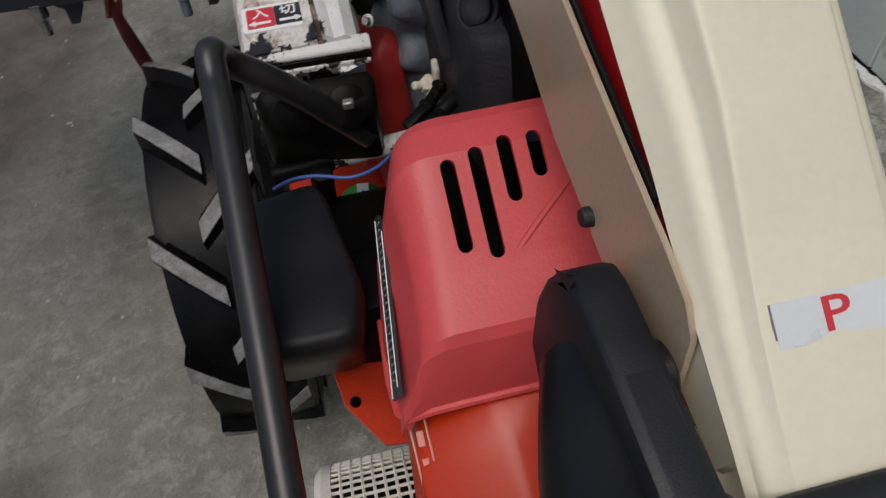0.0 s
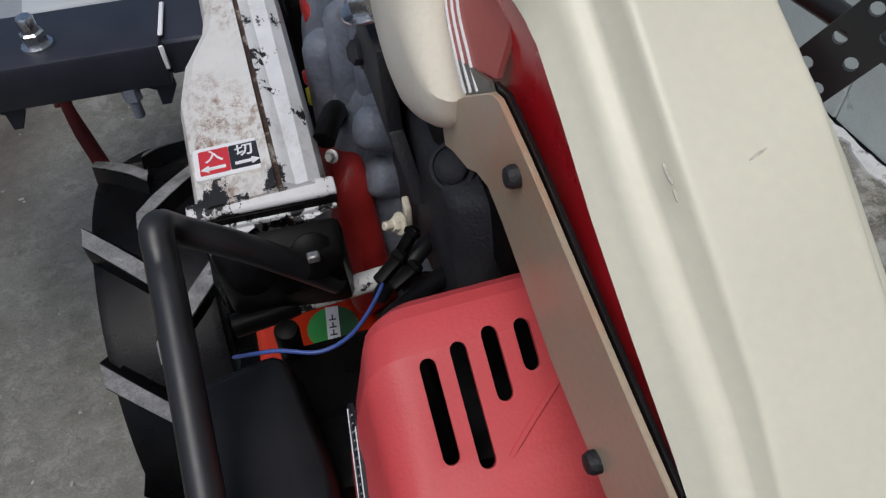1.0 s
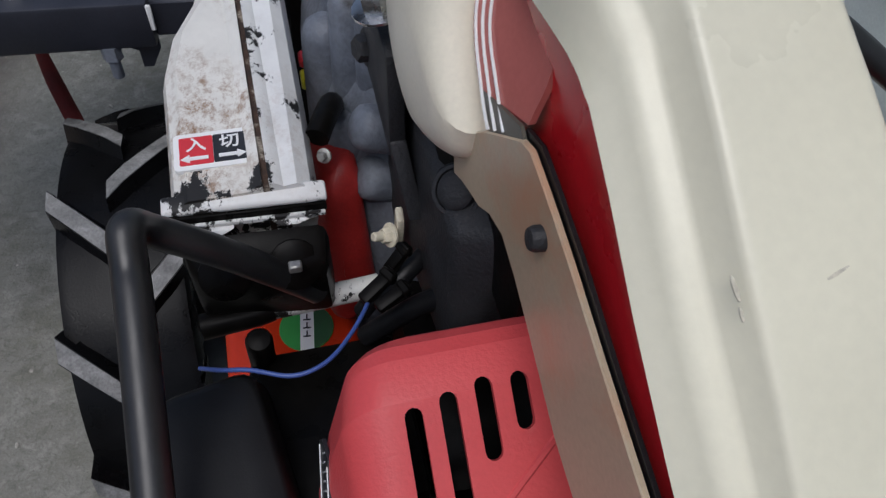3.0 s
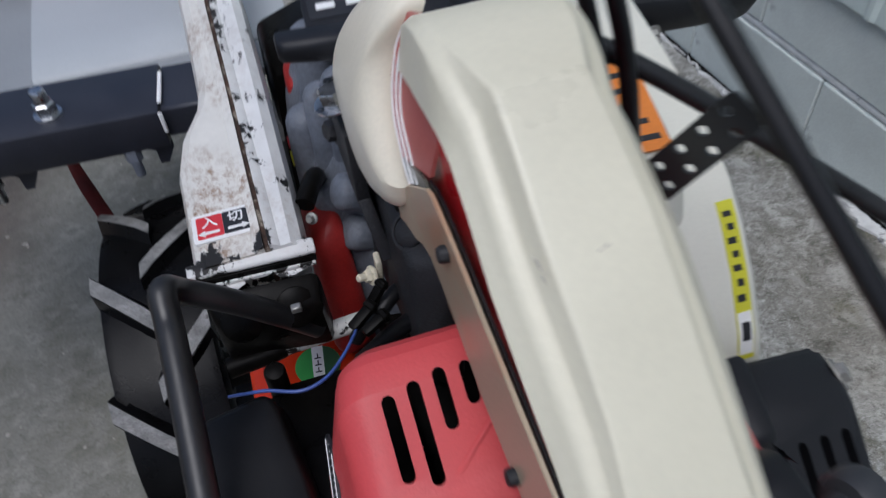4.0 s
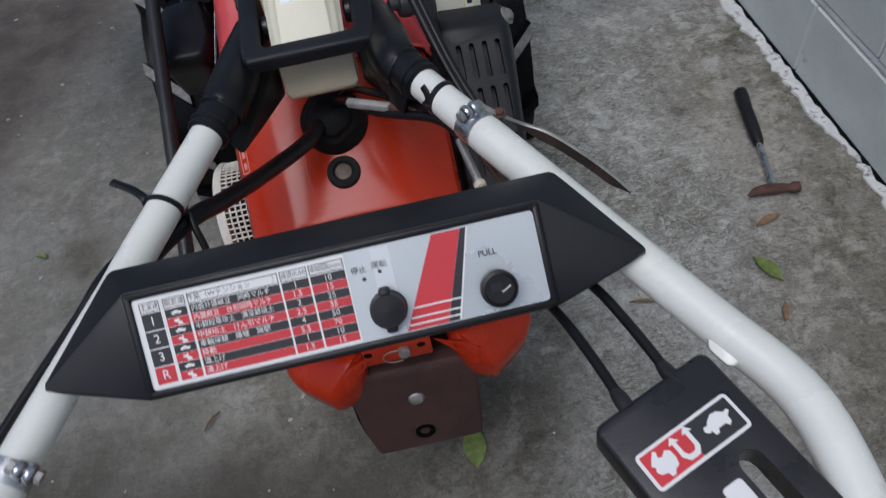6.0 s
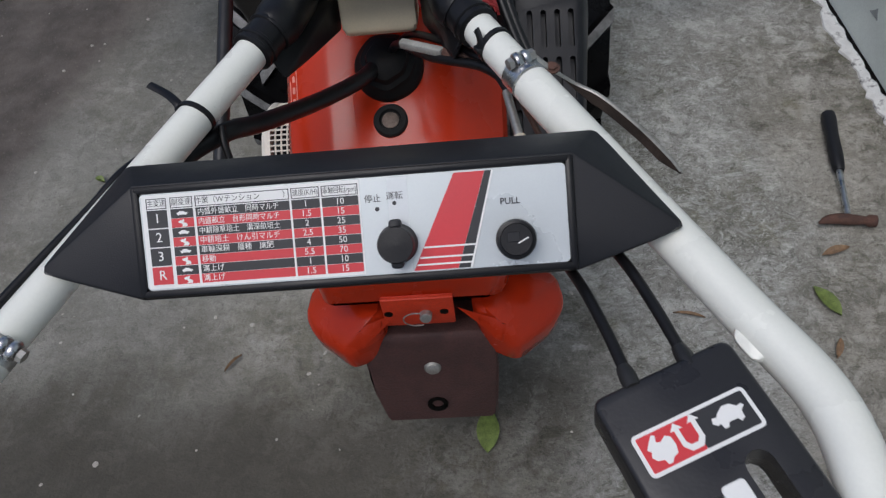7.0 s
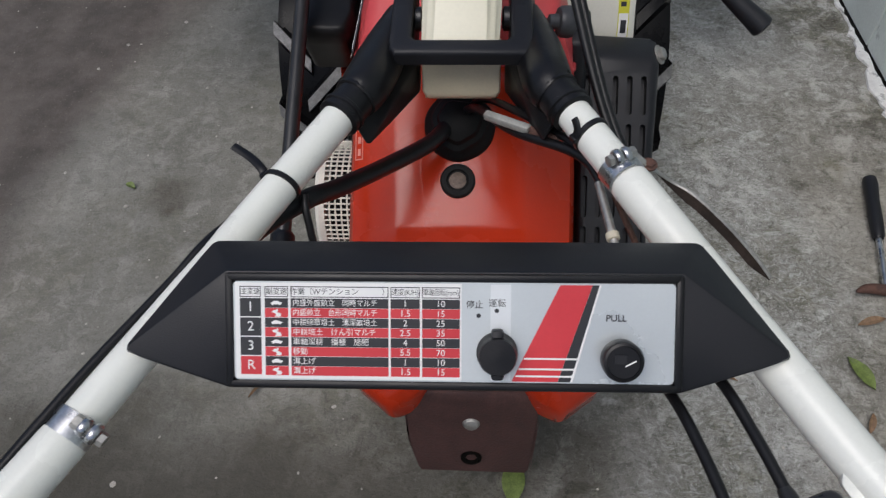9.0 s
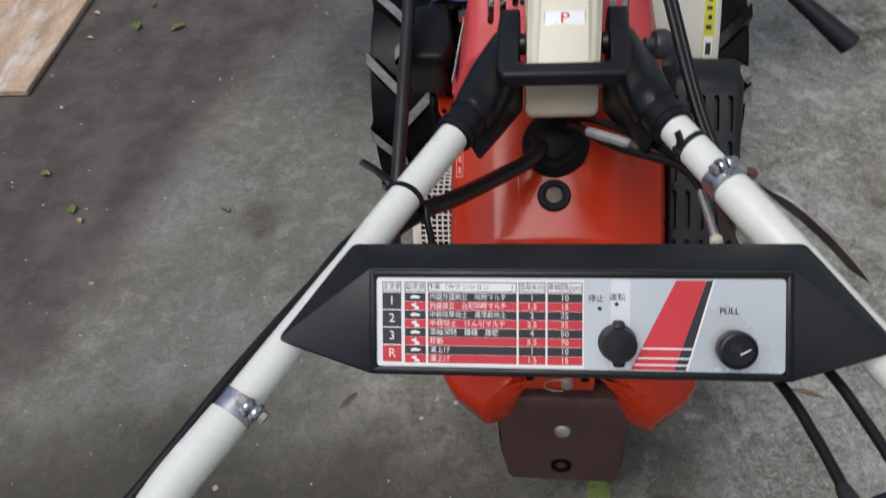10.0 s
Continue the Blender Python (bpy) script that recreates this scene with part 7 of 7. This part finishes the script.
tube(bm, curve([hc - hs * 0.052, hc - hs * 0.045, hc - hs * 0.028, hc - hs * 0.012, hc, hc + hs * 0.02, hc + hs * 0.040 + hd * 0.004, hc + hs * 0.058 + hd * 0.014], 4),
     [0.0105, 0.0125, 0.0125, 0.0125, 0.0125, 0.0125, 0.0125, 0.009, 0.009, 0.009, 0.010, 0.011, 0.011, 0.011, 0.011, 0.011, 0.012, 0.012, 0.012, 0.012, 0.0115, 0.011, 0.0105, 0.010, 0.0095, 0.0085, 0.007, 0.005, 0.003], 16)
part("head", bm, RUST, hammer, "rusty iron head")

# ---- board lying on the earth ----
board = thing("wooden_board", (-1.83, 1.42, 0), "weathered pale wooden board lying on dark earth", "board")
bm = bmesh.new()
box(bm, (-1.815, 1.405, 0.012), (0.50, 0.56, 0.020), 0.003, 1)
part("board_panel", bm, WOOD, board)


# ---- leaves and grit ----
def leaf(name, at, length, width, turn, mat, label):
    bm = bmesh.new()
    n = 7
    top, low = [], []
    for k in range(n + 1):
        t = k / n
        w = width * 0.5 * math.sin(math.pi * t) ** 0.8 * (1.15 - 0.3 * t) + 0.0004
        z = 0.004 + 0.006 * math.sin(math.pi * t)
        top.append([Vector((-w, (t - 0.5) * length, z + 0.004)), Vector((0, (t - 0.5) * length, z)), Vector((w, (t - 0.5) * length, z + 0.003))])
    rings = [[*r, *[p - Vector((0, 0, 0.0006)) for p in reversed(r)]] for r in top]
    loft(bm, rings)
    ob = part(name, bm, mat)
    ob.matrix_basis = pose(*at, 0, 0, turn)
    return tagged(ob, label, "leaf", "fallen leaves")


leaf("fallen_leaf", (0.755, 0.212, 0.0), 0.075, 0.030, 25, LEAF, "green fallen leaf on the concrete")
leaf("fallen_leaf", (0.097, -0.015, 0.0), 0.085, 0.040, -4, LEAF, "yellow-green fallen leaf below the weight")
leaf("fallen_leaf", (-0.80, 0.660, 0.0), 0.030, 0.016, 60, LEAF, "small green fallen leaf on the concrete")
for x, y, ln, w, a in ((-1.219, 0.659, 0.034, 0.024, 30), (-1.352, 0.787, 0.030, 0.020, 80), (-1.19, 1.452, 0.055, 0.022, -50), (-1.337, 1.467, 0.050, 0.026, 20), (-1.322, 1.589, 0.03, 0.012, 10)):
    leaf("fallen_leaf", (x, y, 0.0), ln, w, a, LEAF, "small yellow-green fallen leaf on dark earth")
for x, y, ln, w, a in ((0.807, 0.325, 0.060, 0.016, -75), (0.493, 0.197, 0.06, 0.008, 75), (0.744, 0.110, 0.045, 0.012, -25), (-0.392, 0.146, 0.045, 0.005, -40), (-1.512, 1.549, 0.03, 0.014, 60), (-1.179, 0.62, 0.022, 0.010, 30), (-1.479, 1.407, 0.026, 0.010, 80)):
    leaf("fallen_leaf", (x, y, 0.0), ln, w, a, LEAF_PALE if x < -1 else LEAF_DRY, "pale dry leaf on dark earth" if x < -1 else "dry brown leaf on the concrete")
bm = bmesh.new()
rng = random.Random(11)
for k in range(420):
    x, y = rng.uniform(-2.2, 0.6), rng.uniform(-0.6, 2.6)
    r = rng.choice((0.0015, 0.002, 0.002, 0.003, 0.0045))
    vs = bmesh.ops.create_icosphere(bm, subdivisions=1, radius=r)["verts"]
    bmesh.ops.scale(bm, vec=(rng.uniform(0.7, 2.0), rng.uniform(0.7, 1.6), 0.5), verts=vs)
    bmesh.ops.rotate(bm, cent=(0, 0, 0), matrix=Matrix.Rotation(rng.uniform(0, 3.1), 3, 'Z'), verts=vs)
    bmesh.ops.translate(bm, vec=(x, y, r * 0.3), verts=vs)
tagged(part("grit", bm, DEBRIS), "pale grit and crumbs scattered on the ground", "grit", kind="stuff")

# ---- wall blocks and cladding sheets ----
def block_mesh(w, h):
    bm = bmesh.new()
    box(bm, (0, 0, 0.012), (w, h, 0.030), 0.004, 1)
    for f in bm.faces:
        f.smooth = False
    me = bpy.data.meshes.new("block")
    bm.to_mesh(me)
    bm.free()
    me.materials.append(WALL_PAINT)
    return me


BL = 0.44
for course, (v, h, shift) in enumerate(((0.098, 0.190, 0.0), (0.308, 0.186, 0.22))):
    me = block_mesh(BL - 0.002, h)
    for k in range(-6, 10):
        u = 0.435 + shift + (k - 0.5) * BL
        ob = new("block", me)
        ob.parent = wall
        ob.matrix_parent_inverse = wall.matrix_basis.inverted()
        ob.matrix_basis = WALL @ pose(u, v, 0.0)
bm = bmesh.new()
prof = []
for k in range(0, 90):
    x = k * 0.01
    prof.append((x, -0.006 if (k % 30) in (1, 2) else 0.0))
loft(bm, [[(x - 0.45, y, z - 0.016) for x, z in prof] + [(x - 0.45, y, z - 0.010) for x, z in reversed(prof)] for y in (0.372, 3.0)])
me = bpy.data.meshes.new("cladding_sheet")
bm.to_mesh(me)
bm.free()
me.materials.append(CLAD)
for k in range(-3, 5):
    ob = new("cladding_sheet", me)
    ob.parent = wall
    ob.matrix_parent_inverse = wall.matrix_basis.inverted()
    ob.matrix_basis = WALL @ pose(0.65 + k * 0.895, 0, 0)
